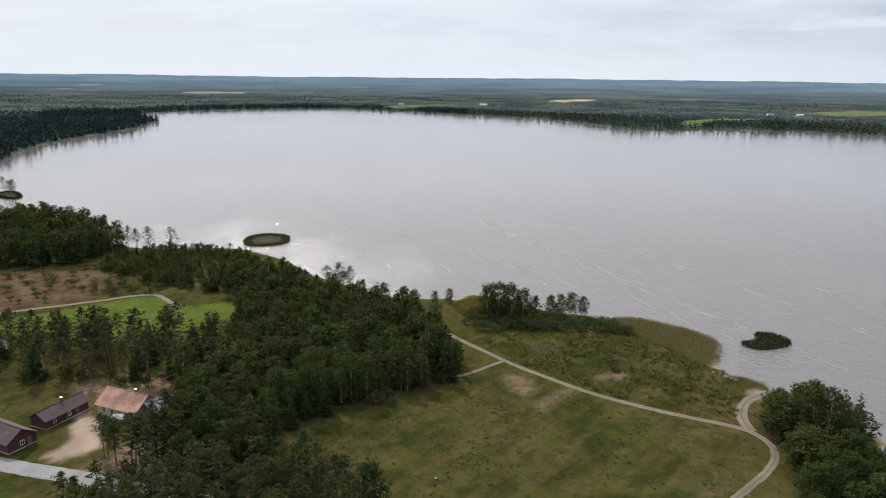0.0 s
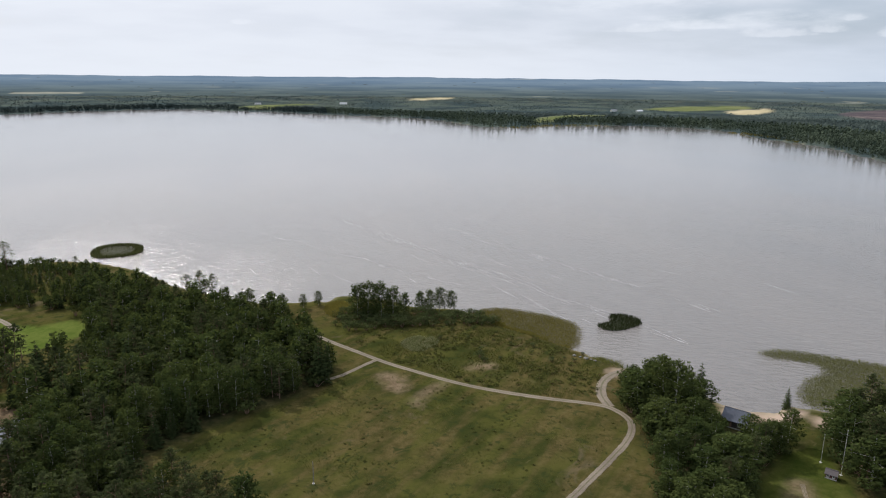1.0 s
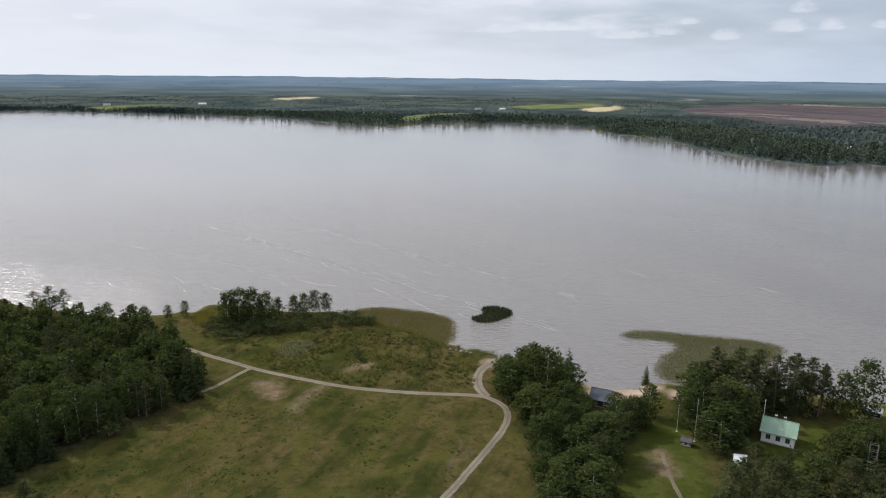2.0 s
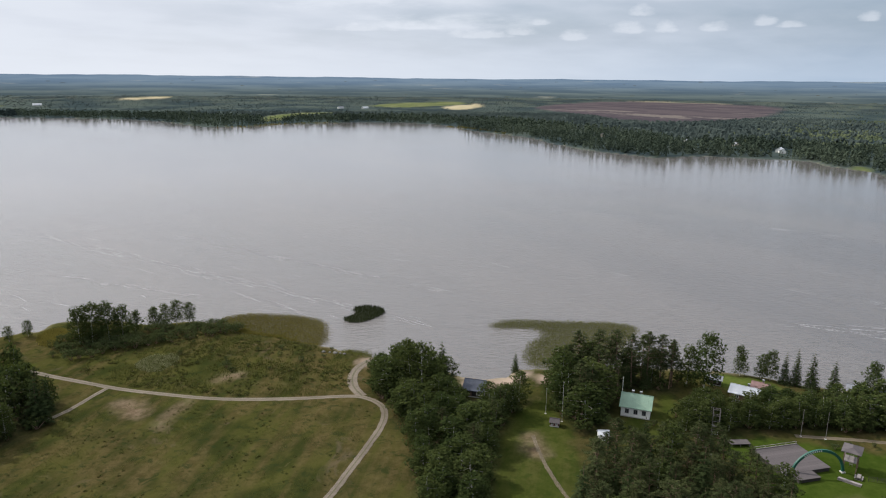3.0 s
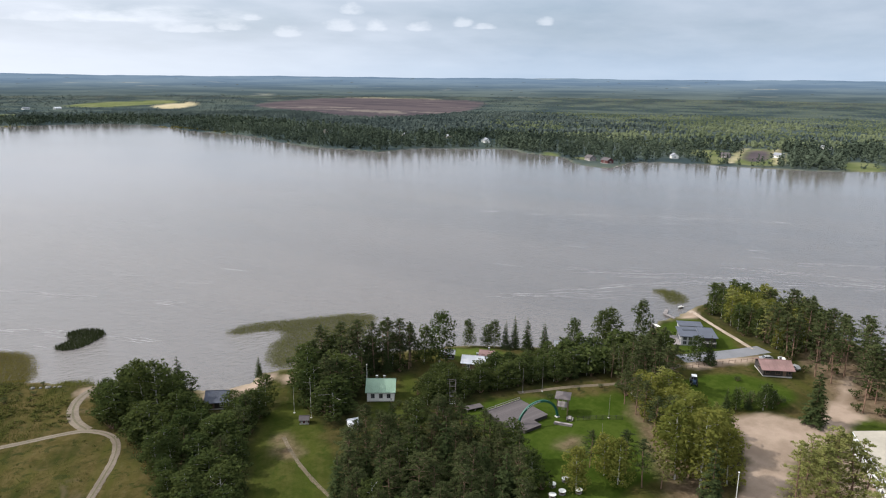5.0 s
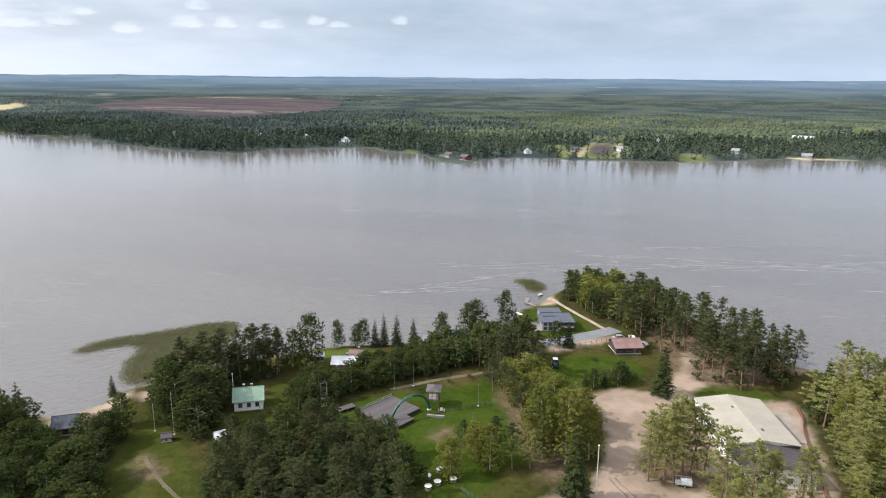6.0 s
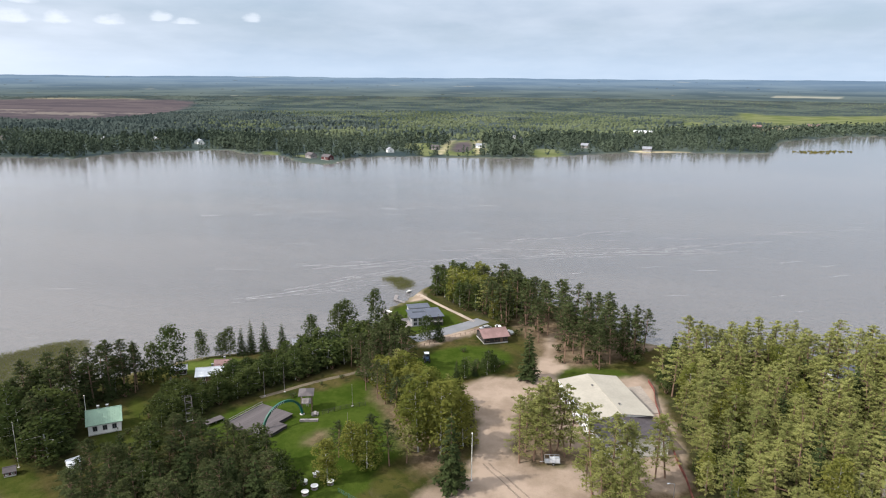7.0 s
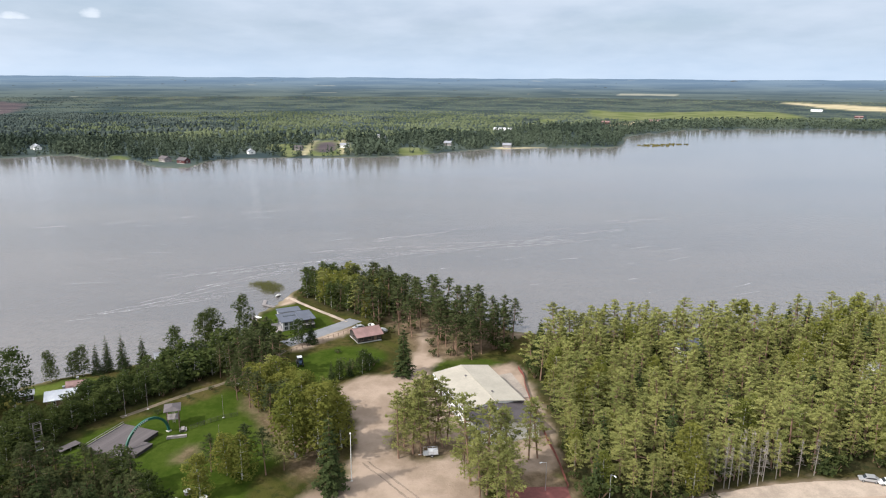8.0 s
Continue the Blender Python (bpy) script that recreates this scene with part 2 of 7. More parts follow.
# ---- the plan: shores, clearings and woods, in metres ----
SHORE_WEST = [(-330, 424), (-283, 434), (-239, 419), (-226, 430), (-224, 413), (-192, 379), (-166, 361), (-143, 359), (-130, 365), (-111, 363),
              (-93, 352), (-72, 330), (-59, 310), (-41, 296), (-34, 287), (-22, 281), (-1, 277), (3, 285), (5, 275), (14, 287), (34, 274), (41, 264), (57, 261)]
SHORE_MID = [(65, 250), (73, 233), (82, 222), (87, 212.4), (91.2, 204), (93.3, 200), (98.8, 194.5), (98.6, 189.3), (99.2, 183.7), (108.6, 174.8),
             (112.9, 171.6), (114, 163.6), (117.4, 159.4), (123, 156.6), (129, 156.6), (133.3, 158.8), (137.4, 155.6), (144.8, 152.9), (152.6, 147),
             (168, 138), (178, 131), (185.3, 124.9), (192, 118.6), (197, 110), (203.5, 99), (211, 88), (216, 77), (225, 72)]
SHORE_EAST = [(238, 71.6), (251.6, 73.3), (259.4, 71.3), (265.6, 67.6), (277.9, 66.8), (284, 66.2), (290, 61.2), (294, 54.3), (293, 33.7), (284, 18), (270, 3),
              (255, -10), (246, -18), (239, -26), (235.4, -38), (234, -60), (237, -86), (240, -108), (246, -131), (251, -151), (259, -174),
              (273, -236), (300, -420), (600, -900), (1000, -1100)]
SHORE_FAR_EAST = [(1118, -938), (1253, -900), (1312, -805), (1349, -733), (1341, -643), (1328, -511), (1289, -414), (1207, -341), (1177, -310), (1140, -285), (1048, -258),
                  (955, -233), (941, -183), (943, -114), (915, -42), (854, 26), (815, 77), (799, 155), (798, 224), (767, 269), (739, 266), (704, 266),
                  (699, 281), (709, 312), (773, 356), (775, 393), (783, 421), (816, 451), (780, 499), (742, 557)]
SHORE_FAR_WEST = [(672, 555), (674, 593), (662, 662), (691, 775), (722, 839), (736, 896), (731, 1052), (784, 1167), (763, 1263), (702, 1321), (559, 1361),
                  (475, 1365), (424, 1315), (333, 1325), (314, 1484), (277, 1620), (158, 1740), (20, 1849), (-73, 1953), (-221, 2021), (-315, 2106),
                  (-473, 2064), (-606, 1957), (-702, 1800), (-751, 1729), (-651, 1546), (-587, 1472), (-561, 1329), (-533, 1211), (-538, 1064),
                  (-528, 949), (-520, 871), (-450, 702), (-443, 519)]
LAKE = smooth(SHORE_WEST + SHORE_MID + SHORE_EAST + SHORE_FAR_EAST + SHORE_FAR_WEST, 2)

FAR0, FAR1 = 2000.0, 4700.0


def lift(r):
    """How far the land has risen at the distance r: gently rolling up to the horizon."""
    r = np.minimum(np.asarray(r, float), FAR1 - 1)
    u = np.clip((r - FAR0) / (FAR1 - FAR0), 0, 0.9999)
    true = FAR0 + (FAR1 - FAR0) * u / (1 - u)
    return np.where(r > FAR0, 90 * (1 - r / np.maximum(true, r)), 0.0)


def height(pts, lake=None):
    """The ground's height: the lake's bed dips below the water at z = 0."""
    s = signed_lake(pts) if lake is None else lake
    z = np.where(s > 0, -np.minimum(s * 0.25, 2.0), np.minimum(-s * 0.22, 1.0))
    inland = np.clip(-s / 40, 0, 1)
    z = z + inland * 0.35 * ripple(pts, 23, 1.7)
    return z + lift(np.hypot(pts[:, 0], pts[:, 1]))


def signed_lake(pts):
    out = np.empty(len(pts))
    for i in range(0, len(pts), 60000):
        p = pts[i:i + 60000]
        out[i:i + 60000] = edge_distance(p, LAKE) * np.where(inside(p, LAKE), 1, -1)
    return out + 1.3 * ripple(pts, 6, 0.4) + 0.7 * ripple(pts, 2.3, 2.0)


LAWNS = [  # mown grass: outlines
    [(145.5, 94.9), (159.4, 88.6), (176.6, 67), (187, 61), (179.6, 52), (162.6, 40.7), (147.9, 33.2), (137.4, 42), (130, 40), (120, 48), (122, 57), (134, 66), (139.8, 81)],
    [(242.4, 69.9), (261.1, 66.9), (267, 62), (242, 37), (226.4, 40), (226, 52), (232, 62)],
    [(190, 56), (213, 44.2), (221.5, 30), (214, 17), (200, 20), (192, 32), (186, 46)],
    [(-100, 205), (-76, 205), (-74, 193), (-98, 192)],
    [(-112, 139), (-98, 137), (-92, 131), (-92, 120), (-115, 122)],
    [(-15, 248), (2, 244), (2, 236), (-10, 240)],
    [(196, 5), (213, 0), (208, -22), (202, -20), (198, -4)],
]
ROUGH_LAWNS = [  # seldom mown, yellower grass
    [(88, 117), (100, 126), (112, 136), (126, 137), (121, 124), (114, 112), (104, 99), (92.4, 88), (78, 96)],
    [(124, 106.9), (134.7, 116), (145.6, 114), (160, 122), (153, 110), (134, 99), (118, 96)],
]
SANDS = [  # bare sand and gravel
    [(187, 32), (197, 22.6), (196, 9), (190, 5), (177, 12), (164, 12.5), (150, 11), (146, 3), (150, -9), (137, -10), (120, -10), (118, 22), (128, 31), (134, 27.7), (138, 20), (154, 20), (172, 23)],
    [(237, 7.4), (233, 4.5), (214, 4.7), (209, -1.2), (202, 2.5), (190, 5.6), (188.7, 12.2), (204, 10.1), (219, 8.1)],
    [(191, 2), (205, -18), (207, -25), (180, -29), (160, -30), (147, -30), (141, -25), (150, -12), (158, -2), (173, 4)],
    [(216, 52), (222, 50), (232, 40), (240, 32), (236, 30), (226, 38), (214, 48)],
    [(109.5, 158), (114, 162.5), (120, 157), (128, 156), (134, 157.5), (134.5, 152), (126, 149), (118, 149.5), (112, 152.5)],
    [(112, 162), (113, 154), (120, 152.5), (127.3, 154), (134, 156), (133, 162), (125, 162), (119, 166)],
    [(134, 151.4), (139, 147), (135, 142.6), (130.3, 146.7)],
    [(-99, 170.5), (-96.4, 172.8), (-86, 160), (-83, 152), (-91, 147), (-96, 149), (-91.5, 155)],
    [(127, -50), (131.4, -50.6), (136, -64.5), (141, -82), (142, -104), (144, -140), (120, -140), (112, -80)],
    [(90, 190), (96, 191), (101, 190), (99, 186), (92, 184)],
    [(278, 68), (270, 68), (262, 66), (266, 60), (276, 63)],
    [(228, -24), (235, -26), (238, -30), (232, -30)],
]
DIRT = [  # trodden, needle-strewn ground
    [(145.4, 62.6), (150.6, 61.7), (152.3, 59.5), (147.7, 58.7), (143.9, 60.5)],
    [(-150, 236), (-140, 246), (-122, 249), (-116, 240), (-124, 234)],
    [(105.8, 123), (110.3, 122.6), (108.7, 117.6), (104.4, 112), (101.3, 114.7)],
    [(180, 58), (184, 50), (158, 28), (148, 22), (136, 30), (143, 34), (158, 43)],
    [(246, 23), (272, 17), (258, 2.6), (238, -22), (222, -22), (208, -6), (211, 8), (231, 14)],
    [(150, 11), (164, 12), (168, 3), (160, -4), (150, -6), (146, 3)],
    [(-134, 226), (-133, 240), (-127, 245), (-113, 232), (-114, 226)],
    [(20, 202), (28, 195), (25, 184), (20, 190)], [(38.5, 191.5), (33, 187), (26.5, 178.5), (28.5, 177), (35, 185), (40, 190)], [(47, 200), (52, 204.5), (58, 203), (57, 199), (50, 198)],
    [(-110, 190), (-100, 180), (-76, 184), (-70, 165), (-88, 140), (-70, 140), (-58, 150), (-62, 190), (-90, 200)],
    [(150, -30), (158, -30), (158, -20), (140, -14), (128, -18), (128, -32)],
    [(68, 102), (74, 116), (82, 130), (86, 138), (82, 128), (74, 108)],
]
BOG = [[(-235, 312), (-203, 306), (-170, 317), (-145, 303), (-146, 270), (-170, 253), (-185, 246), (-215, 262)]]
FIELDS = [  # open farmland: pale green
    [(181, 124), (194, 108), (188.5, 102), (177, 110), (175, 120)],
    # mown lawn, put here for a lighter colour because sun lay on it
    [(-168, 236), (-164, 243.4), (-142, 261), (-122, 279), (-103.4, 261), (-83.4, 268.5), (-78.4, 251), (-88, 241), (-97, 231), (-113, 235), (-119, 227), (-144, 230)],
    [(1046, 2059), (1212, 2234), (1517, 2220), (1460, 2060), (1250, 2000), (1114, 1944)],
    [(503, 1531), (593, 1697), (735, 1785), (799, 1717), (646, 1639), (489, 1404)],
    [(2208, -428), (1974, -470), (2143, -934), (1876, -924), (1659, -819), (1649, -526), (1561, -343), (1865, -356)],
    [(1513, -182), (1641, -203), (1636, -249), (1473, -224)],
    [(806, 178), (1005, 206), (1050, 160), (830, 112)],
    [(964, 258), (968, 206), (806, 176), (803, 196), (870, 214), (890, 240)],
    [(928, 74), (924, 36), (839, 26), (824, 66)],
    [(806, 399), (800, 378), (768, 358), (766, 379)],
    [(752, 330), (772, 340), (778, 322), (745, 296)],
    [(-220, 2200), (-120, 2400), (60, 2450), (20, 2380), (-80, 2300), (-90, 2020)],
]
STUBBLE = [  # pale yellow fields and gravel
    [(1414, 1918), (1171, 1714), (1250, 1960), (1460, 2040), (1500, 2100)],
    [(2617, -1198), (2536, -1301), (2324, -1409), (2231, -1410), (2031, -1286), (2148, -1190), (2509, -1189)],
    [(3290, -149), (3223, -504), (3206, -1008), (3121, -957), (3190, -248)],
    [(-1127, 3066), (-864, 3130), (-863, 3035), (-1072, 2947)],
    [(401, 2827), (615, 2937), (589, 2810), (417, 2707)],
    [(2064, 1495), (2230, 1380), (1887, 1242), (1818, 1400)],
    [(2080, 1930), (2190, 1870), (2290, 1540), (2235, 1520), (2150, 1720)],
    [(938, -53), (944, -127), (928, -125), (922, -52)],
    [(822, 178), (1012, 203), (1016, 198), (826, 172)],
    [(846, 134), (1034, 166), (1040, 158), (850, 126)],
    [(1370, -330), (1500, -430), (1560, -400), (1420, -300)],
]
PEAT = [[(850, 168), (995, 192), (1020, 168), (868, 142)], [(1477, 1757), (1690, 1900), (2010, 1991), (2164, 1892), (2235, 1698), (2311, 1501), (2246, 1368), (2086, 1270), (1686, 1074), (1398, 1025), (1217, 1076), (1368, 1419)]]


# ---- mesh helpers ----
def mesh_of(name, verts, groups, mats, smooth_faces=False):
    """A mesh from arrays. groups: (faces n x 3 or n x 4, material index) pairs."""
    me = bpy.data.meshes.new(name)
    verts = np.ascontiguousarray(verts, np.float32)
    loops = np.concatenate([np.asarray(f).ravel() for f, _ in groups]).astype(np.int32)
    sizes = np.concatenate([np.full(len(f), np.asarray(f).shape[1]) for f, _ in groups]).astype(np.int32)
    index = np.concatenate([np.full(len(f), k) for f, k in groups]).astype(np.int32)
    me.vertices.add(len(verts))
    me.vertices.foreach_set("co", verts.ravel())
    me.loops.add(len(loops))
    me.loops.foreach_set("vertex_index", loops)
    me.polygons.add(len(sizes))
    me.polygons.foreach_set("loop_start", np.concatenate([[0], np.cumsum(sizes)[:-1]]).astype(np.int32))
    me.polygons.foreach_set("loop_total", sizes)
    for m in mats:
        me.materials.append(m)
    me.polygons.foreach_set("material_index", index)
    me.polygons.foreach_set("use_smooth", np.full(len(sizes), smooth_faces))
    me.update()
    me.validate()
    return me


def part(name, bm, mat, parent=None, label=""):
    """Links a bmesh as one mesh object under a thing or a part."""
    me = bpy.data.meshes.new(name)
    bm.to_mesh(me)
    bm.free()
    me.materials.append(mat)
    ob = new(name, me)
    if parent is not None:
        ob.parent = parent
    return tagged(ob, label)


# ---- ground, water and distance ----
def build_ground():
    az = np.radians(np.concatenate([np.arange(-40, 128.01, 0.32), np.arange(132, 317, 4.0)]))
    rr = np.concatenate([[0.02, 4, 20, 50, 80], np.geomspace(100, 1000, 260), np.geomspace(1030, 4690, 56)])
    A, R = np.meshgrid(az, rr, indexing="ij")
    pts = np.stack([np.sin(A) * R, np.cos(A) * R], -1).reshape(-1, 2)
    s = signed_lake(pts)
    z = height(pts, s)
    n, m = len(az), len(rr)
    i, j = np.meshgrid(np.arange(n), np.arange(m - 1), indexing="ij")
    a, b = i * m + j, ((i + 1) % n) * m + j
    faces = np.stack([a, a + 1, b + 1, b], -1).reshape(-1, 4)
    verts = np.column_stack([pts, z])
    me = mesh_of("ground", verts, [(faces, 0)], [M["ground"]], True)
    dist = np.hypot(pts[:, 0], pts[:, 1])
    wob = ripple(pts, 4, 0.9) * 1.1 + ripple(pts, 1.4, 0.2) * 0.6

    def region(polys, soft=1.2):
        best = np.full(len(pts), -40.0)
        for poly in polys:
            best = np.maximum(best, signed(pts, smooth(poly, 1)))
        soft = soft * np.maximum(dist / 250, 1)
        return np.clip((best + wob * np.maximum(dist / 250, 1)) / soft * 0.5 + 0.5, 0, 1)

    wood = region(WOODS_NEAR, 3.0)
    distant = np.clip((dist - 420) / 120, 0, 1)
    layers = {"lawn": np.maximum(region(LAWNS), 0.5 * region(ROUGH_LAWNS)), "sand": region(SANDS), "dirt": region(DIRT, 2.4), "bog": region(BOG, 4.0), "field": region(FIELDS),
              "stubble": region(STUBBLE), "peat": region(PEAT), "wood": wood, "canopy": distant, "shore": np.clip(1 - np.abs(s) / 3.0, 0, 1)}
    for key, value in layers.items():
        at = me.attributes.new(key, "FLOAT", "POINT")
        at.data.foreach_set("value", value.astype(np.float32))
    return tagged(new("ground", me), "meadow, lawns, sand and forest floor round the lake", "ground", kind="structure")


def ground_material():
    m = bpy.data.materials.new("ground")
    m.use_nodes = True
    k = Nodes(m.node_tree)
    pos = k.add("ShaderNodeNewGeometry").outputs["Position"]

    def attr(name):
        node = k.add("ShaderNodeAttribute")
        node.attribute_name = name
        return node.outputs["Fac"]

    broad, mid, fine, tiny = k.noise(pos, 0.018, 4), k.noise(pos, 0.09, 5, 0.6), k.noise(pos, 0.5, 5, 0.65), k.noise(pos, 2.2, 4, 0.7)
    streak = k.noise(k.mapping(k.mapping(pos, (1, 1, 1), (0, 0, radians(-47))), (0.035, 0.22, 0.1)), 1.0, 4, 0.6)
    # meadow: greens with dry brown patches
    green = k.mix(k.ramp(mid, 0.38, 0.62), (0.024, 0.029, 0.0080), (0.049, 0.050, 0.0135))
    dry = k.mix(k.ramp(fine, 0.35, 0.65), (0.052, 0.040, 0.0160), (0.088, 0.066, 0.030))
    col = k.mix(k.math("MULTIPLY", k.ramp(k.math("ADD", k.math("MULTIPLY", streak, 0.5), k.math("MULTIPLY", broad, 0.5)), 0.42, 0.62), 0.75), green, dry)
    hummock = k.noise(k.mapping(pos, (0.30, 0.30, 0.1)), 1.0, 6, 0.72, distort=0.6)
    col = k.mix(k.ramp(hummock, 0.52, 0.64, 0.0, 0.75), col, (0.0195, 0.027, 0.009))
    col = k.mix(k.ramp(hummock, 0.30, 0.42, 0.6, 0.0), col, (0.074, 0.066, 0.030))
    bare = k.noise(k.mapping(pos, (0.055, 0.055, 0.1), loc=(4, 9, 0)), 1.0, 5, 0.65, distort=0.8)
    col = k.mix(k.ramp(bare, 0.60, 0.70, 0.0, 0.6), col, (0.085, 0.067, 0.042))
    col = k.mix(k.ramp(tiny, 0.6, 0.8, 0.0, 0.3), col, (0.075, 0.066, 0.034))
    lawn = k.mix(k.ramp(k.math("ADD", k.math("MULTIPLY", mid, 0.5), k.math("MULTIPLY", fine, 0.5)), 0.36, 0.64), (0.025, 0.043, 0.0060), (0.043, 0.062, 0.0105))
    lawn = k.mix(k.ramp(broad, 0.5, 0.7, 0.0, 0.35), lawn, (0.080, 0.074, 0.027))
    col = k.mix(attr("lawn"), col, lawn)
    floor = k.mix(k.ramp(fine, 0.4, 0.6), (0.026, 0.030, 0.014), (0.050, 0.046, 0.022))
    col = k.mix(attr("wood"), col, floor)
    # distant land: blue-green of the hazy far woods painted into the ground
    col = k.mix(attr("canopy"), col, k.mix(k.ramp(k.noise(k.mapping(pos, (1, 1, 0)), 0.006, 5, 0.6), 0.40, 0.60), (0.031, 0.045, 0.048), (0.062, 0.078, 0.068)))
    dirt = k.mix(k.ramp(fine, 0.35, 0.65), (0.092, 0.068, 0.042), (0.155, 0.116, 0.078))
    dirt = k.mix(k.ramp(mid, 0.52, 0.66, 0.0, 0.6), dirt, (0.070, 0.078, 0.028))
    col = k.mix(attr("dirt"), col, dirt)
    bog = k.mix(k.ramp(mid, 0.38, 0.6), (0.075, 0.040, 0.027), (0.098, 0.074, 0.041))
    bog = k.mix(k.ramp(fine, 0.50, 0.62, 0.0, 0.8), bog, (0.036, 0.040, 0.018))
    col = k.mix(attr("bog"), col, bog)
    sand = k.mix(k.ramp(mid, 0.36, 0.64), (0.205, 0.158, 0.120), (0.295, 0.232, 0.182))
    sand = k.mix(k.ramp(fine, 0.55, 0.75, 0.0, 0.5), sand, (0.235, 0.185, 0.142))
    col = k.mix(attr("sand"), col, sand)
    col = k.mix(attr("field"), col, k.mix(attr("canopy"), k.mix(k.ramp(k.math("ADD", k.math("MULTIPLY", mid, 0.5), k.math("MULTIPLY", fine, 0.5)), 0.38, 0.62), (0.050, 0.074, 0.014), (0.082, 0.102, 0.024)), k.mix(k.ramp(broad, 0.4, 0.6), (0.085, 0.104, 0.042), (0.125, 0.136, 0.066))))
    col = k.mix(attr("stubble"), col, k.mix(k.ramp(broad, 0.4, 0.6), (0.30, 0.265, 0.165), (0.38, 0.33, 0.22)))
    drains = k.noise(k.mapping(pos, (0.012, 0.0008, 1), (0, 0, radians(-60))), 1.0, 2)
    peat = k.mix(k.ramp(drains, 0.4, 0.6), (0.056, 0.049, 0.056), (0.080, 0.067, 0.071))
    cut = k.noise(k.mapping(pos, (0.004, 0.0012, 1), (0, 0, radians(-60))), 1.0, 4, 0.6)
    peat = k.mix(k.ramp(cut, 0.60, 0.68, 0.0, 0.7), peat, (0.160, 0.140, 0.124))
    col = k.mix(attr("peat"), col, peat)
    col = k.mix(k.math("MULTIPLY", attr("shore"), 0.45), col, (0.20, 0.18, 0.12))
    bump = k.add("ShaderNodeBump", Height=k.math("ADD", fine, k.math("MULTIPLY", tiny, 0.5)), Strength=0.6, Distance=0.35)
    p = k.add("ShaderNodeBsdfPrincipled", Base_Color=col, Roughness=0.95, Normal=bump.outputs[0])
    p.inputs["Specular IOR Level"].default_value = 0.0
    k.add("ShaderNodeOutputMaterial", Surface=p.outputs[0])
    return m


def water_material():
    m = bpy.data.materials.new("lake_water")
    m.use_nodes = True
    k = Nodes(m.node_tree)
    pos = k.add("ShaderNodeNewGeometry").outputs["Position"]
    turned = k.mapping(k.mapping(pos, (1, 1, 1), (0, 0, radians(25))), (0.26, 0.62, 1))
    chop = k.noise(turned, 1.0, 4, 0.62, distort=0.4)
    swell = k.noise(k.mapping(pos, (0.16, 0.07, 1), (0, 0, radians(30))), 1.0, 3)
    gust = k.noise(k.mapping(pos, (0.012, 0.004, 1), (0, 0, radians(20))), 1.0, 4)
    h = k.math("ADD", k.math("MULTIPLY", chop, 1.5), k.math("MULTIPLY", swell, 0.8))
    out = k.n.new("ShaderNodeVectorMath")
    out.operation = "LENGTH"
    k.l.new(pos, out.inputs[0])
    calm = k.ramp(out.outputs["Value"], 200.0, 760.0, 1.0, 0.12)   # the open lake lies smoother than the shallows
    bump = k.add("ShaderNodeBump", Height=h, Strength=k.math("MULTIPLY", calm, k.ramp(gust, 0.3, 0.7, 0.7, 1.0)), Distance=0.47)
    col = k.mix(k.ramp(gust, 0.35, 0.65), (0.112, 0.104, 0.100), (0.134, 0.124, 0.118))
    p = k.add("ShaderNodeBsdfPrincipled", Base_Color=col, Roughness=k.math("MULTIPLY", k.ramp(gust, 0.3, 0.7, 0.12, 0.19), k.ramp(out.outputs["Value"], 300.0, 1000.0, 1.0, 0.4)), IOR=1.5, Normal=bump.outputs[0])
    k.add("ShaderNodeOutputMaterial", Surface=p.outputs[0])
    return m


WOODS_NEAR = [
    [(-42.8, 152.7), (-43, 160), (-33, 169), (-21, 179), (-7, 187), (6, 199), (6, 210), (-2.5, 233), (-12, 244), (-20, 253), (-32, 263), (-53, 281), (-76, 297), (-94, 315),
     (-96, 296), (-80, 265), (-76, 251), (-75, 228), (-65, 217), (-59, 203), (-59, 191), (-72, 187), (-71, 170), (-66, 152), (-60, 136), (-37, 136)],
    [(-81, 127), (-60, 136), (-41, 151), (-28, 140), (-14.7, 132), (-11, 119), (-71, 111)],
    [(-310, 400), (-266, 412), (-216, 412), (-163, 352), (-174, 330), (-186, 321), (-209, 315), (-250, 312), (-320, 330)],
    [(92, 179), (87.3, 165), (84.5, 150), (80, 132), (71, 114), (63, 104), (72, 97), (80, 104), (95, 122), (108, 132), (117, 143), (117, 147), (109, 146), (104, 158), (106, 168), (100, 178)],
    [(128, 138), (146, 143.5), (168, 126), (162, 119), (152, 128), (141, 124), (132.6, 116.7), (122, 114), (122, 119)],
    [(94.7, 90), (110, 102), (125, 100), (135, 88), (134, 74), (131, 62), (108, 47), (79, 78)],
    [(142, 104), (157, 111), (174, 100), (199, 84), (221, 64), (219, 55), (195, 69), (166, 91), (147, 98)],
    [(185, 58), (183, 45), (178, 33), (163, 24), (153, 26), (157, 36), (171, 48)],
    [(197, 66), (214, 58), (202, 50), (187, 50), (187, 58)],
    [(282, 64), (288, 52), (286, 32), (272, 14), (256, 19), (246, 27), (259, 46)],
    [(212, -28), (183, -31), (158, -31), (135, -32), (130, -36), (130, -50), (137, -65), (143, -82), (144, -95), (145, -140), (262, -247), (250, -168), (237, -127), (230, -83), (229, -43)],
]
M["ground"] = ground_material()
M["water"] = water_material()


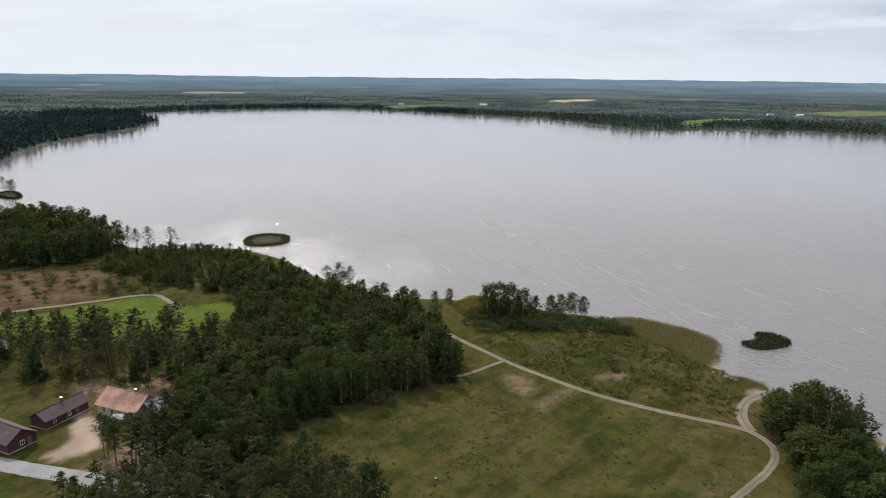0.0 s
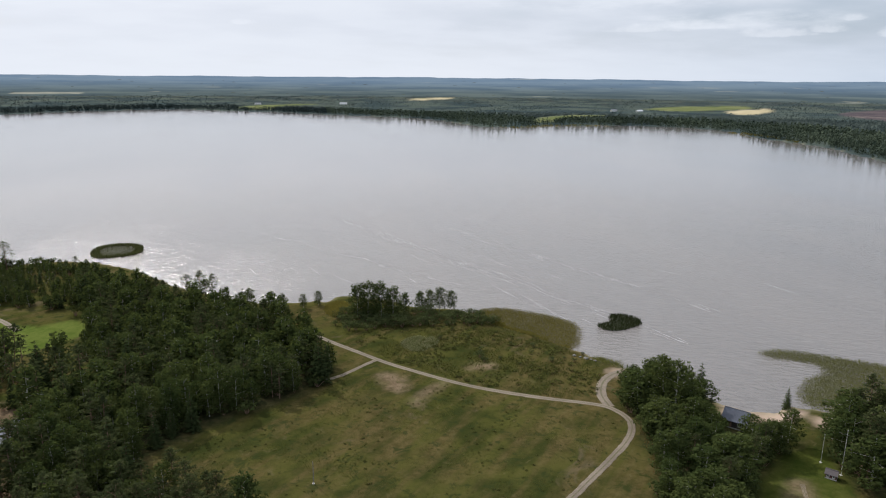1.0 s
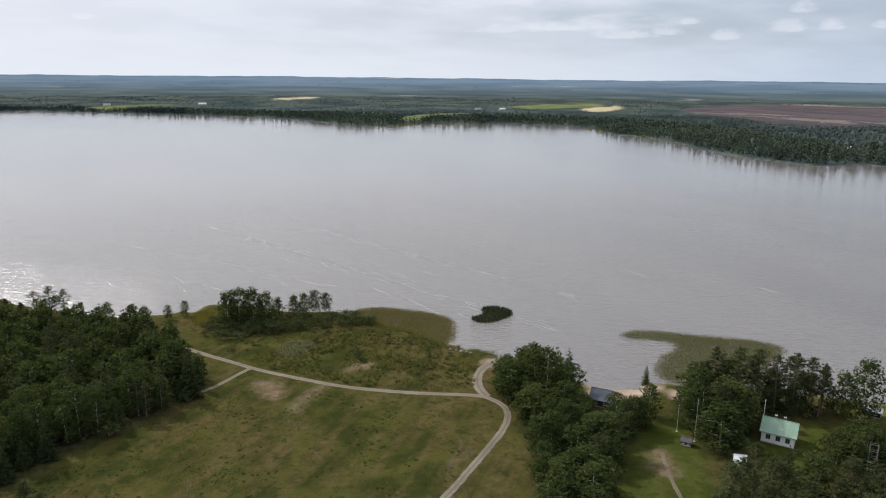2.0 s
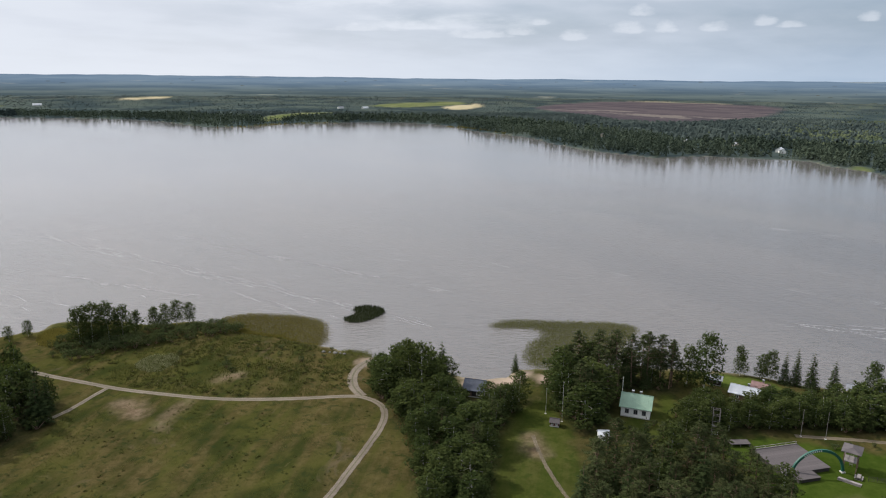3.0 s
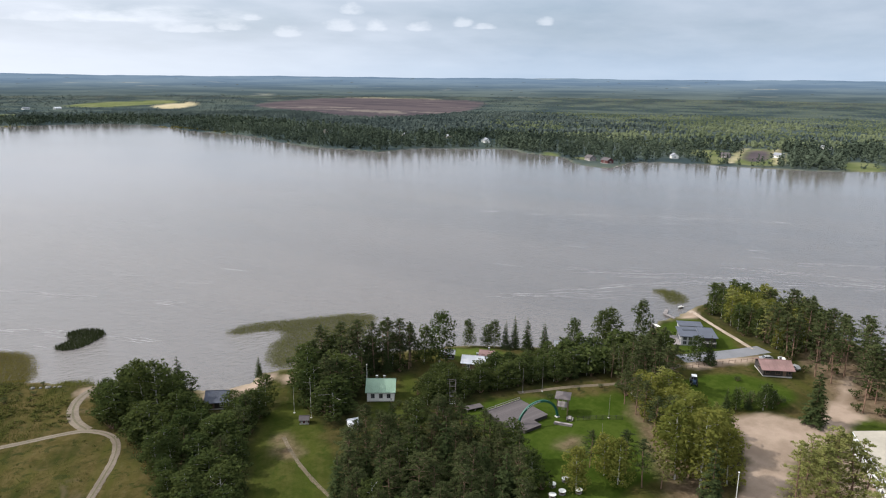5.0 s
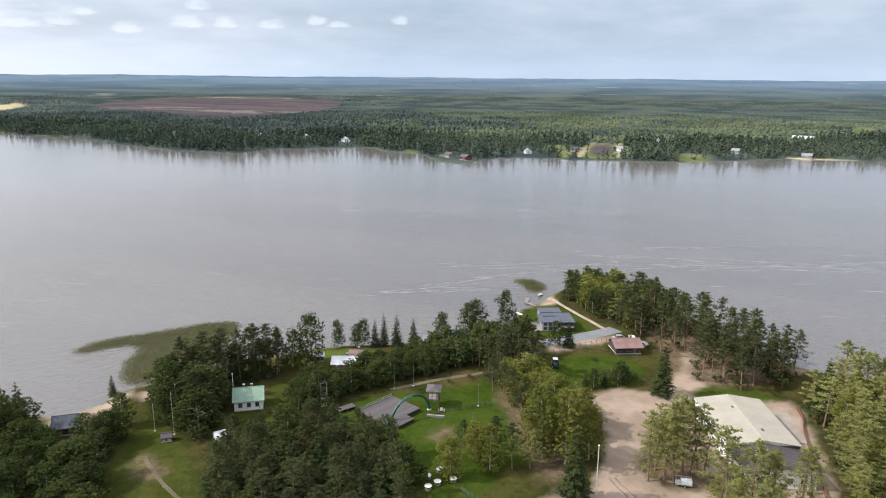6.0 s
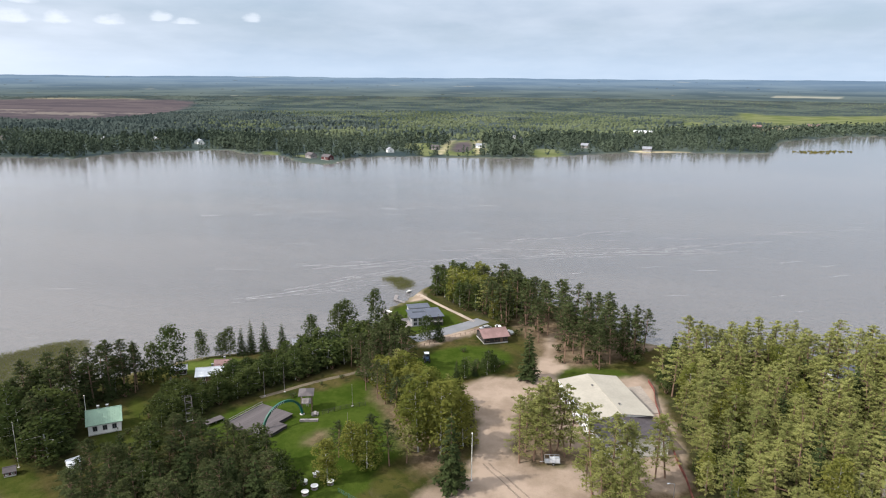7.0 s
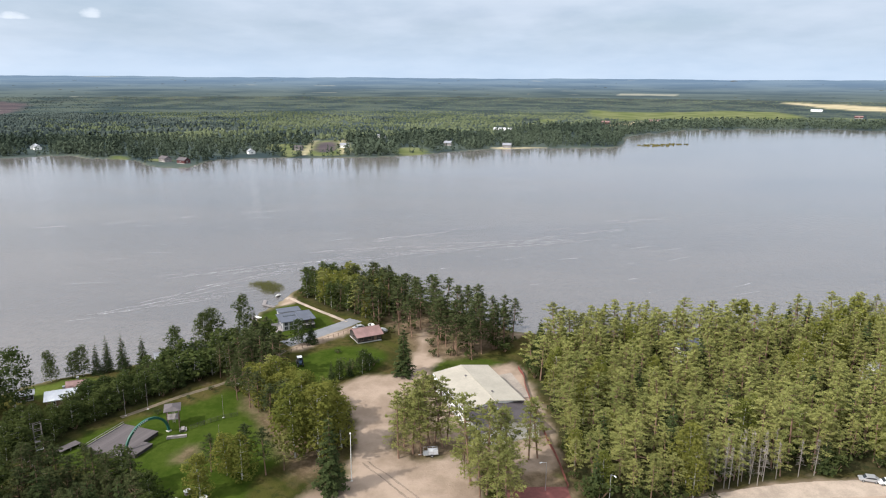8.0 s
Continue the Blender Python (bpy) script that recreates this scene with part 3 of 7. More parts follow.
def build_water():
    n = 96
    ring = [(2300 * math.sin(2 * math.pi * i / n), 2300 * math.cos(2 * math.pi * i / n), 0) for i in range(n)]
    me = bpy.data.meshes.new("lake")
    me.from_pydata(ring, [], [list(range(n))[::-1]])
    me.materials.append(M["water"])
    return tagged(new("water", me), "grey wind-rippled lake under a cloudy sky", "lake", kind="structure")


def build_backdrop():
    """Blue hazy woods and low hills past the last trees, up to the horizon."""
    m = bpy.data.materials.new("distance")
    m.use_nodes = True
    k = Nodes(m.node_tree)
    pos = k.add("ShaderNodeNewGeometry").outputs["Position"]
    span = k.n.new("ShaderNodeVectorMath")
    span.operation = "LENGTH"
    k.l.new(pos, span.inputs[0])
    ray = k.n.new("ShaderNodeVectorMath")
    ray.operation = "NORMALIZE"
    k.l.new(k.mapping(pos, loc=(0, 0, -90)), ray.inputs[0])
    bands = k.noise(k.mapping(ray.outputs[0], (9, 9, 260)), 1.0, 5, 0.6)
    strips = k.noise(k.mapping(ray.outputs[0], (14, 14, 420), loc=(3, 1, 7)), 1.0, 3, 0.5)
    # haze is painted in: the colours turn bluer towards the horizon
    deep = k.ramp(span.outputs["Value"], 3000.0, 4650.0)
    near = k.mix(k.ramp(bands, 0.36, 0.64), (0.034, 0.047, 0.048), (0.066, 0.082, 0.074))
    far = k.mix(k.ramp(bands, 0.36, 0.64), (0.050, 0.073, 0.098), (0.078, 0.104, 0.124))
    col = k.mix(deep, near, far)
    open_ = k.add("ShaderNodeAttribute")
    open_.attribute_name = "open"
    pale = k.math("MAXIMUM", open_.outputs["Fac"], k.ramp(strips, 0.66, 0.72, 0.0, 0.45))
    col = k.mix(pale, col, (0.22, 0.215, 0.17))
    d = k.add("ShaderNodeBsdfDiffuse", Color=col)
    # blue emission that grows with distance adds the glow of the haze
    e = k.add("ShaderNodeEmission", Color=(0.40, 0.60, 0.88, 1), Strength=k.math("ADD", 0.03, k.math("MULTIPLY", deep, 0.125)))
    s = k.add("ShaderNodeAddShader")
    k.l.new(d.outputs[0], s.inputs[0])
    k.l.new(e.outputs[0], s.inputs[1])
    k.add("ShaderNodeOutputMaterial", Surface=s.outputs[0])
    az = np.radians(np.arange(0, 360, 0.4))
    rr = np.array([2990, 3010, 3060, 3120, 3200, 3300, 3420, 3560, 3720, 3900, 4050, 4200, 4350, 4500, 4620, 4700, 4750, 4760])
    A, R = np.meshgrid(az, rr, indexing="ij")
    pts = np.stack([np.sin(A) * R, np.cos(A) * R], -1).reshape(-1, 2)
    r = R.ravel()
    deg = np.degrees(A.ravel())
    z = lift(r) + np.where(r < 3000, -6, 2.0 + 0.7 * np.sin(deg * 1.7 + r * 0.013) + 0.5 * np.sin(deg * 4.3 - r * 0.021))
    hill = 10 * np.exp(-((deg - 12.5) / 9) ** 2) + 3.0 * np.sin(deg / 3.1) + 2.0 * np.sin(deg / 1.3 + 1) + 1.2 * np.sin(deg * 2.7)
    z += np.where(r > 4600, 3 + 0.6 * hill, 0)
    z[r > 4755] = -30
    n, c = len(az), len(rr)
    i, j = np.meshgrid(np.arange(n), np.arange(c - 1), indexing="ij")
    a, b = i * c + j, ((i + 1) % n) * c + j
    faces = np.stack([a, a + 1, b + 1, b], -1).reshape(-1, 4)
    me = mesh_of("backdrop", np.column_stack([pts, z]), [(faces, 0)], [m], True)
    clear = np.zeros(len(pts))
    for poly in STUBBLE:
        clear = np.maximum(clear, inside(pts, smooth(poly, 1)))
    me.attributes.new("open", "FLOAT", "POINT").data.foreach_set("value", clear.astype(np.float32))
    return tagged(new("backdrop", me), "blue hazy wooded hills on the horizon", "backdrop", kind="structure")


ground = build_ground()
water = build_water()
backdrop = build_backdrop()


# ---- trees ----
rng = np.random.default_rng(7)


def cards(centres, out, size, flat=0.6, slim=1.0):
    """Small leaf sprays: one three-cornered blade at each centre, facing roughly along out."""
    n = len(centres)
    nor = out + rng.normal(0, flat, (n, 3))
    nor /= np.linalg.norm(nor, axis=1, keepdims=True) + 1e-9
    u = np.cross(nor, rng.normal(0, 1, (n, 3)))
    u /= np.linalg.norm(u, axis=1, keepdims=True) + 1e-9
    v = np.cross(nor, u)
    s = (size * rng.uniform(0.7, 1.4, n))[:, None]
    e = slim * rng.uniform(0.5, 0.95, n)[:, None]
    tri = np.stack([centres + u * s * 1.25, centres - u * s * 0.7 + v * s * e, centres - u * s * 0.7 - v * s * e], 1)
    return tri.reshape(-1, 3), np.arange(3 * n).reshape(n, 3)


def tube(points, radii, sides=6):
    """A tapered limb along the points."""
    p, r = arr(points), arr(radii)
    verts, faces = [], []
    for k in range(len(p)):
        d = p[min(k + 1, len(p) - 1)] - p[max(k - 1, 0)]
        d = d / (np.linalg.norm(d) + 1e-9)
        a = np.cross(d, (0.31, 0.95, 0.05))
        a /= np.linalg.norm(a) + 1e-9
        b = np.cross(d, a)
        t = 2 * np.pi * np.arange(sides) / sides
        verts.append(p[k] + r[k] * (np.cos(t)[:, None] * a + np.sin(t)[:, None] * b))
    for k in range(len(p) - 1):
        for s in range(sides):
            q = (s + 1) % sides
            faces.append((k * sides + s, k * sides + q, (k + 1) * sides + q, (k + 1) * sides + s))
    return np.vstack(verts), np.array(faces)


def join(pieces):
    """One pair of arrays out of several (verts, quads)."""
    vs, fs, at = [], [], 0
    for v, f in pieces:
        vs.append(v)
        fs.append(f + at)
        at += len(v)
    return np.vstack(vs), np.vstack(fs)


def clump(c, radius, n, size, squash=0.7):
    d = rng.normal(0, 1, (n, 3))
    d /= np.linalg.norm(d, axis=1, keepdims=True)
    r = rng.uniform(0.55, 1.0, n)[:, None] ** 0.6
    pos = np.asarray(c) + d * r * np.array([radius, radius, radius * squash])
    return cards(pos, d + np.array([0, 0, 0.5]), size)


def tree_arrays(kind, leaves):
    """Trunk and crown of a tree 1 m high. leaves: the number of sprays."""
    wood, crown = [], []
    lean = rng.normal(0, 0.012, 2)
    fine = (1300 / leaves) ** 0.5
    if kind.startswith("pine"):
        # a bare stem, then rising arms that end in flat pads of needles with gaps between them
        base = rng.uniform(0.14, 0.34) if kind == "pinelight" else rng.uniform(0.22, 0.55)
        mid = np.array([lean[0] * 3, lean[1] * 3])
        wood.append(tube([(0, 0, -0.02), (*mid * 0.4, 0.33), (*mid * 0.8, 0.66), (*mid, 0.95)], [0.013, 0.010, 0.0075, 0.002]))
        pads = 54 if leaves > 1000 else 36
        each = max(leaves // (pads + 4), 5)
        for k in range(pads):
            f = (k + rng.uniform(0, 1)) / pads
            h = base + (0.96 - base) * f
            reach = (0.022 + 0.180 * (math.sin(math.pi * (0.40 + 0.51 * f)) if f > 0.14 else 0.75)) * rng.uniform(0.35, 1.15)
            a = k * 2.399 + rng.uniform(-0.5, 0.5)
            foot = np.array([mid[0] * h, mid[1] * h, h - 0.03])
            tip = foot + np.array([math.cos(a) * reach, math.sin(a) * reach, reach * (0.10 + 0.45 * f)])
            if k % 2 == 0:
                wood.append(tube([foot, tip], [0.0035, 0.001], 3))
            size = rng.uniform(0.030, 0.056) * (1.15 - 0.45 * f)
            d = rng.normal(0, 1, (each, 3))
            d /= np.linalg.norm(d, axis=1, keepdims=True)
            q = d * (rng.uniform(0.25, 1.0, each)[:, None] ** 0.5) * np.array([size, size, size * 0.34])
            along, side = np.array([math.cos(a), math.sin(a), 0]), np.array([-math.sin(a), math.cos(a), 0])
            pos = tip - along * size * 0.4 + np.outer(q[:, 0] * 1.6, along) + np.outer(q[:, 1] * 0.85, side) + np.outer(q[:, 2], [0, 0, 1])
            crown.append(cards(pos, d * 0.35 + np.array([0, 0, 0.75]), 0.0165 * fine, 0.36, 0.55))
        crown.append(clump((*mid * 0.96, 0.965), 0.03, 2 * each, 0.011 * fine, 1.2))
        crown.append(clump((*mid * 0.8, 0.84), 0.075, 2 * each, 0.014 * fine, 0.9))
    elif kind == "spruce":
        # tiers of drooping boughs, shorter towards the pointed top
        wood.append(tube([(0, 0, -0.02), (0, 0, 0.5), (0, 0, 0.98)], [0.012, 0.008, 0.001], 5))
        boughs = 130
        each = max(leaves // boughs, 4)
        for k in range(boughs):
            f = 1 - math.sqrt((k + rng.uniform(0, 1)) / boughs)
            h = 0.05 + 0.93 * f
            reach = (0.185 * (1 - f) ** 0.85 + 0.012) * rng.uniform(0.62, 1.12)
            a = k * 2.399 + rng.uniform(-0.4, 0.4)
            u = rng.uniform(0.15, 1.0, each) ** 0.7
            drop = -0.30 * u + 0.16 * u * u
            pos = np.stack([np.cos(a) * reach * u, np.sin(a) * reach * u, h + drop * reach], -1)
            pos += rng.normal(0, 1, (each, 3)) * (0.010 + 0.10 * reach * u * (1.15 - u))[:, None] * np.array([1, 1, 0.3])
            out = np.tile(np.array([math.cos(a) * 0.5, math.sin(a) * 0.5, 0.8]), (each, 1))
            crown.append(cards(pos, out, 0.0280 * fine * (0.6 + 0.4 * (1 - f)), 0.3, 0.8))
        crown.append(clump((0, 0, 0.965), 0.011, each, 0.010 * fine, 2.6))
    elif kind.startswith("birch"):
        mid = lean * 3
        wood.append(tube([(0, 0, -0.02), (*mid * 0.3, 0.3), (*mid * 0.7, 0.65), (*mid, 0.94)], [0.011, 0.009, 0.006, 0.001]))
        n = 44
        base = rng.uniform(0.07, 0.2)
        each = max(leaves // (n + 5), 4)
        for k in range(n):
            f = (k + rng.uniform(0, 1)) / n
            h = base + (0.93 - base) * f
            reach = 0.205 * math.sin(math.pi * min(1, 0.28 + 0.63 * f)) ** 0.7 * rng.uniform(0.35, 1.15)
            a = k * 2.4 + rng.uniform(-0.5, 0.5)
            c = np.array([mid[0] * h + math.cos(a) * reach, mid[1] * h + math.sin(a) * reach, h])
            if k % 2 == 0:
                wood.append(tube([(mid[0] * h, mid[1] * h, h - 0.07), c], [0.003, 0.001], 3))
            crown.append(clump(c, rng.uniform(0.07, 0.118) * (1.1 - 0.3 * f), each, 0.0225 * fine, 0.9))
        crown.append(clump((*mid, 0.945), 0.035, each, 0.013 * fine, 1.6))
        for h in (0.3, 0.48, 0.62, 0.76):
            crown.append(clump((*mid * h, h), 0.12, each, 0.0190 * fine, 0.9))
    elif kind == "willow":
        for k in range(7):
            a, reach = k * 0.9 + rng.uniform(-0.3, 0.3), rng.uniform(0.12, 0.5)
            c = np.array([math.cos(a) * reach, math.sin(a) * reach, rng.uniform(0.38, 0.75)])
            wood.append(tube([(0.03 * math.cos(a), 0.03 * math.sin(a), -0.03), c], [0.02, 0.006], 4))
            crown.append(clump(c, rng.uniform(0.22, 0.33), max(leaves // 7, 5), 0.045 * (420 / leaves) ** 0.5, 0.8))
    elif kind == "dead":
        wood.append(tube([(0, 0, -0.02), (*lean, 0.5), (*lean * 2, 0.98)], [0.010, 0.007, 0.001], 5))
        for k in range(75):
            h, a = rng.uniform(0.3, 0.96), rng.uniform(0, 6.28)
            reach = (0.17 * (1.05 - h) + 0.02) * rng.uniform(0.5, 1.1)
            wood.append(tube([(0, 0, h), (math.cos(a) * reach, math.sin(a) * reach, h - 0.02)], [0.003, 0.001], 3))
        crown.append(clump((0, 0, 0.9), 0.03, 10, 0.012))
    return join(wood), join(crown)


BARK = {"pine": "pine_bark", "pinelight": "pine_bark", "spruce": "pine_bark", "birch": "birch_bark", "birchlight": "birch_bark", "willow": "pine_bark", "dead": "dead_wood"}
LEAF = {"pine": "pine_needles", "pinelight": "sunlit_needles", "spruce": "spruce_needles", "birch": "birch_leaves", "birchlight": "sunlit_yellow_leaves", "willow": "willow_leaves", "dead": "dead_wood"}
WOODLEAF = {"pine": "wood_pine", "pinelight": "wood_sunlit", "spruce": "wood_spruce", "birch": "wood_birch", "birchlight": "wood_sunlit_yellow", "willow": "willow_leaves", "dead": "dead_wood"}
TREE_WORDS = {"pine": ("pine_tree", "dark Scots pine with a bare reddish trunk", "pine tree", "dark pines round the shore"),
              "pinelight": ("pine_tree", "yellowish-green Scots pine coloured as if sunlit", "pine tree", "sunlit pines by the hall"),
              "spruce": ("spruce_tree", "dark pointed spruce standing among the woods", "spruce tree", "spruces round the shore"),
              "birch": ("birch_tree", "dark green leafy birch with a pale trunk", "birch tree", "birches round the shore"),
              "birchlight": ("birch_tree", "yellow-green birch with leaves coloured as if sunlit", "birch tree", "yellowing birches by the lot"),
              "willow": ("bush", "low grey-green willow bush in the meadow", "bush", "bushes in the meadow"),
              "dead": ("dead_tree", "grey dead spruce with bare twigs", "dead tree", "dead trees by the road")}
FULL = {"pine": 1700, "pinelight": 1800, "spruce": 2600, "birch": 1700, "birchlight": 2000, "willow": 360, "dead": 10}
VARIANTS = {}
for kind in FULL:
    VARIANTS[kind] = []
    for v in range(6 if kind in ("pine", "birch", "pinelight") else 4):
        (tv, tf), (cv, cf) = tree_arrays(kind, FULL[kind])
        trunk = mesh_of("trunk", tv, [(tf, 0)], [M[BARK[kind]]], True)
        crown = mesh_of("crown", cv, [(cf, 0)], [M[LEAF[kind]]])
        VARIANTS[kind].append((trunk, crown))
FIRST = {}


def plant(kind, x, y, tall, wide=1.0):
    """One tree of its own: an Empty at its foot with a trunk and a crown."""
    z = float(height(arr([(x, y)]))[0]) - 0.05
    v = int(rng.integers(len(VARIANTS[kind])))
    name, label, category, group = TREE_WORDS[kind]
    key = (kind, v)
    m = pose(x, y, z, 0, 0, rng.uniform(0, 360))
    if key not in FIRST:
        root = new(name)
        new("trunk", VARIANTS[kind][v][0]).parent = root
        new("crown", VARIANTS[kind][v][1]).parent = root
        tagged(root, label, category, group)
        FIRST[key] = root
        root.matrix_basis = m
    else:
        root = copy_thing(FIRST[key], m)
    root.scale = (tall * wide, tall * wide, tall)
    return root


def replicate(variants, where, tall, wide, mats):
    """Many trees in one mesh. variants: (trunk, crown) array pairs; where: x, y, z rows."""
    vs, wood, leaf, at = [], [], [], 0
    pick = rng.integers(len(variants), size=len(where))
    turn = rng.uniform(0, 2 * np.pi, len(where))
    for k, ((tv, tf), (cv, cf)) in enumerate(variants):
        ids = np.where(pick == k)[0]
        if not len(ids):
            continue
        base = np.vstack([tv, cv])
        c, s = np.cos(turn[ids])[:, None], np.sin(turn[ids])[:, None]
        h, w_ = tall[ids][:, None], (tall[ids] * wide[ids])[:, None]
        out = np.stack([(base[:, 0] * c - base[:, 1] * s) * w_ + where[ids, 0:1], (base[:, 0] * s + base[:, 1] * c) * w_ + where[ids, 1:2],
                        base[:, 2] * h + where[ids, 2:3]], -1)
        offs = at + np.arange(len(ids)) * len(base)
        vs.append(out.reshape(-1, 3))
        if len(tf):
            wood.append((tf[None] + offs[:, None, None]).reshape(-1, tf.shape[1]))
        leaf.append((cf[None] + len(tv) + offs[:, None, None]).reshape(-1, cf.shape[1]))
        at += len(ids) * len(base)
    groups = [(np.vstack(leaf), 1)] + ([(np.vstack(wood), 0)] if wood else [])
    return mesh_of("woods", np.vstack(vs), groups, mats)


def scatter(poly, gap, edge=0.0):
    """Places inside a polygon, at least gap apart, set on a jittered lattice."""
    p = smooth(poly, 1)
    lo, hi = p.min(0), p.max(0)
    gx, gy = np.meshgrid(np.arange(lo[0], hi[0], gap), np.arange(lo[1], hi[1], gap))
    pts = np.stack([gx.ravel(), gy.ravel()], -1)
    pts[:, 0] += (np.round((pts[:, 1] - lo[1]) / gap) % 2) * gap / 2
    pts += rng.uniform(-0.42, 0.42, pts.shape) * gap
    keep = inside(pts, p)
    if edge:
        keep &= edge_distance(pts, p) > edge
    return pts[keep]


# woods by plan: outline, gap, (pine, spruce, birch) shares, height from, to, sunlit-colour flag
W = WOODS_NEAR
STANDS = [(W[0], 4.7, (.24, .14, .62), 8.5, 14.5, 0), (W[1], 4.4, (.75, .10, .15), 9, 14, 0), (W[2], 6.0, (.25, .25, .50), 10, 17, 0),
          (W[3], 4.3, (.10, .10, .80), 5.5, 12, 0), (W[4], 4.0, (.50, .15, .35), 10, 16, 0), (W[5], 4.2, (.64, .26, .10), 10, 15, 0),
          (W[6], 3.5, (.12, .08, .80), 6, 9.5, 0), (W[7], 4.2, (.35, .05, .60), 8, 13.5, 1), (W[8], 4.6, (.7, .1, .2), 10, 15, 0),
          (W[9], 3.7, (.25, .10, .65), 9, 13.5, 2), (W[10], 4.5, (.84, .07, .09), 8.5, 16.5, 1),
          ([(-159, 222), (-145, 226), (-95, 227), (-66, 208), (-60, 190), (-75, 188), (-105, 190), (-135, 190)], 6.4, (.75, .15, .10), 10, 16, 0),
          ([(-73, 142), (-60, 137), (-62, 152), (-66, 168), (-71, 166), (-68, 152)], 4.8, (.85, .05, .10), 11, 15, 0),
          ([(-166, 350), (-108, 353), (-77, 297), (-90, 280), (-118, 289), (-141, 296), (-160, 314)], 4.6, (.08, .10, .82), 3.5, 7, 0),
          ([(252, 35), (242, 24), (226, 12.5), (210, 1.5), (206, -8), (211, -20), (226, -23.5), (242, -18), (256, -5), (266, 11), (273, 24), (262, 34)], 6.3, (.96, .03, .01), 13, 17.5, 0)]
CLEAR = [(135, 147, 5.5), (131, 142, 4), (126, 152, 5), (226, 6, 3.5), (217, 5, 3.5), (210, 5, 4), (234, 6, 3), (226, 26, 8), (234, 24, 5), (238, 28, 5), (245, 33, 5), (222, 20, 5), (107, 146, 4.5), (104, 142, 4), (101, 138, 3), (113, 157, 4.5), (112, 161, 5), (116.5, 152, 4), (170, 103, 4.5), (166, 100.5, 4), (140, 116, 7), (136, 112, 5), (175, 106, 6), (171, 108, 4), (111, 151, 5), (117, 123, 5), (122, 110, 4), (149.5, 97, 4), (133, 110, 5), (129, 106, 4), (138, 119, 5), (-86, 172, 8), (-103, 165, 9), (-104, 155, 8), (-78, 172, 6), (211, -80, 5), (207, -79, 4)]
massed = {"pine": [], "pinelight": [], "spruce": [], "birch": [], "birchlight": []}
under = []
for poly, gap, shares, low, high, bright in STANDS:
    broad = 1.45 if poly in (W[3], W[4], W[6]) else 1.25 if poly is W[7] else 0.80 if bright else 1.0
    pts = scatter(poly, gap)
    for x, y, r in CLEAR:
        pts = pts[np.hypot(pts[:, 0] - x, pts[:, 1] - y) > r]
    pts = pts[signed_lake(pts) < -1.5]
    rim = edge_distance(pts, smooth(poly, 1))
    for (x, y), d in zip(pts, rim):
        kind = str(rng.choice(["pine", "spruce", "birch"], p=shares))
        tall = rng.uniform(low, high) * (1.0 if kind != "spruce" else rng.uniform(0.7, 1.15))
        # bright stands take the leaf colours painted as if in sun
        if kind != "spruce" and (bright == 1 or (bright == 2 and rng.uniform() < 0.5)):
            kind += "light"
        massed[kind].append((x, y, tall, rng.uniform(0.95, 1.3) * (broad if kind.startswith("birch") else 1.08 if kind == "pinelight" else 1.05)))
        if d < 9 and rng.uniform() < 0.9:
            under.append((x + rng.normal(0, 1.6), y + rng.normal(0, 1.6), rng.uniform(1.8, 5.6)))
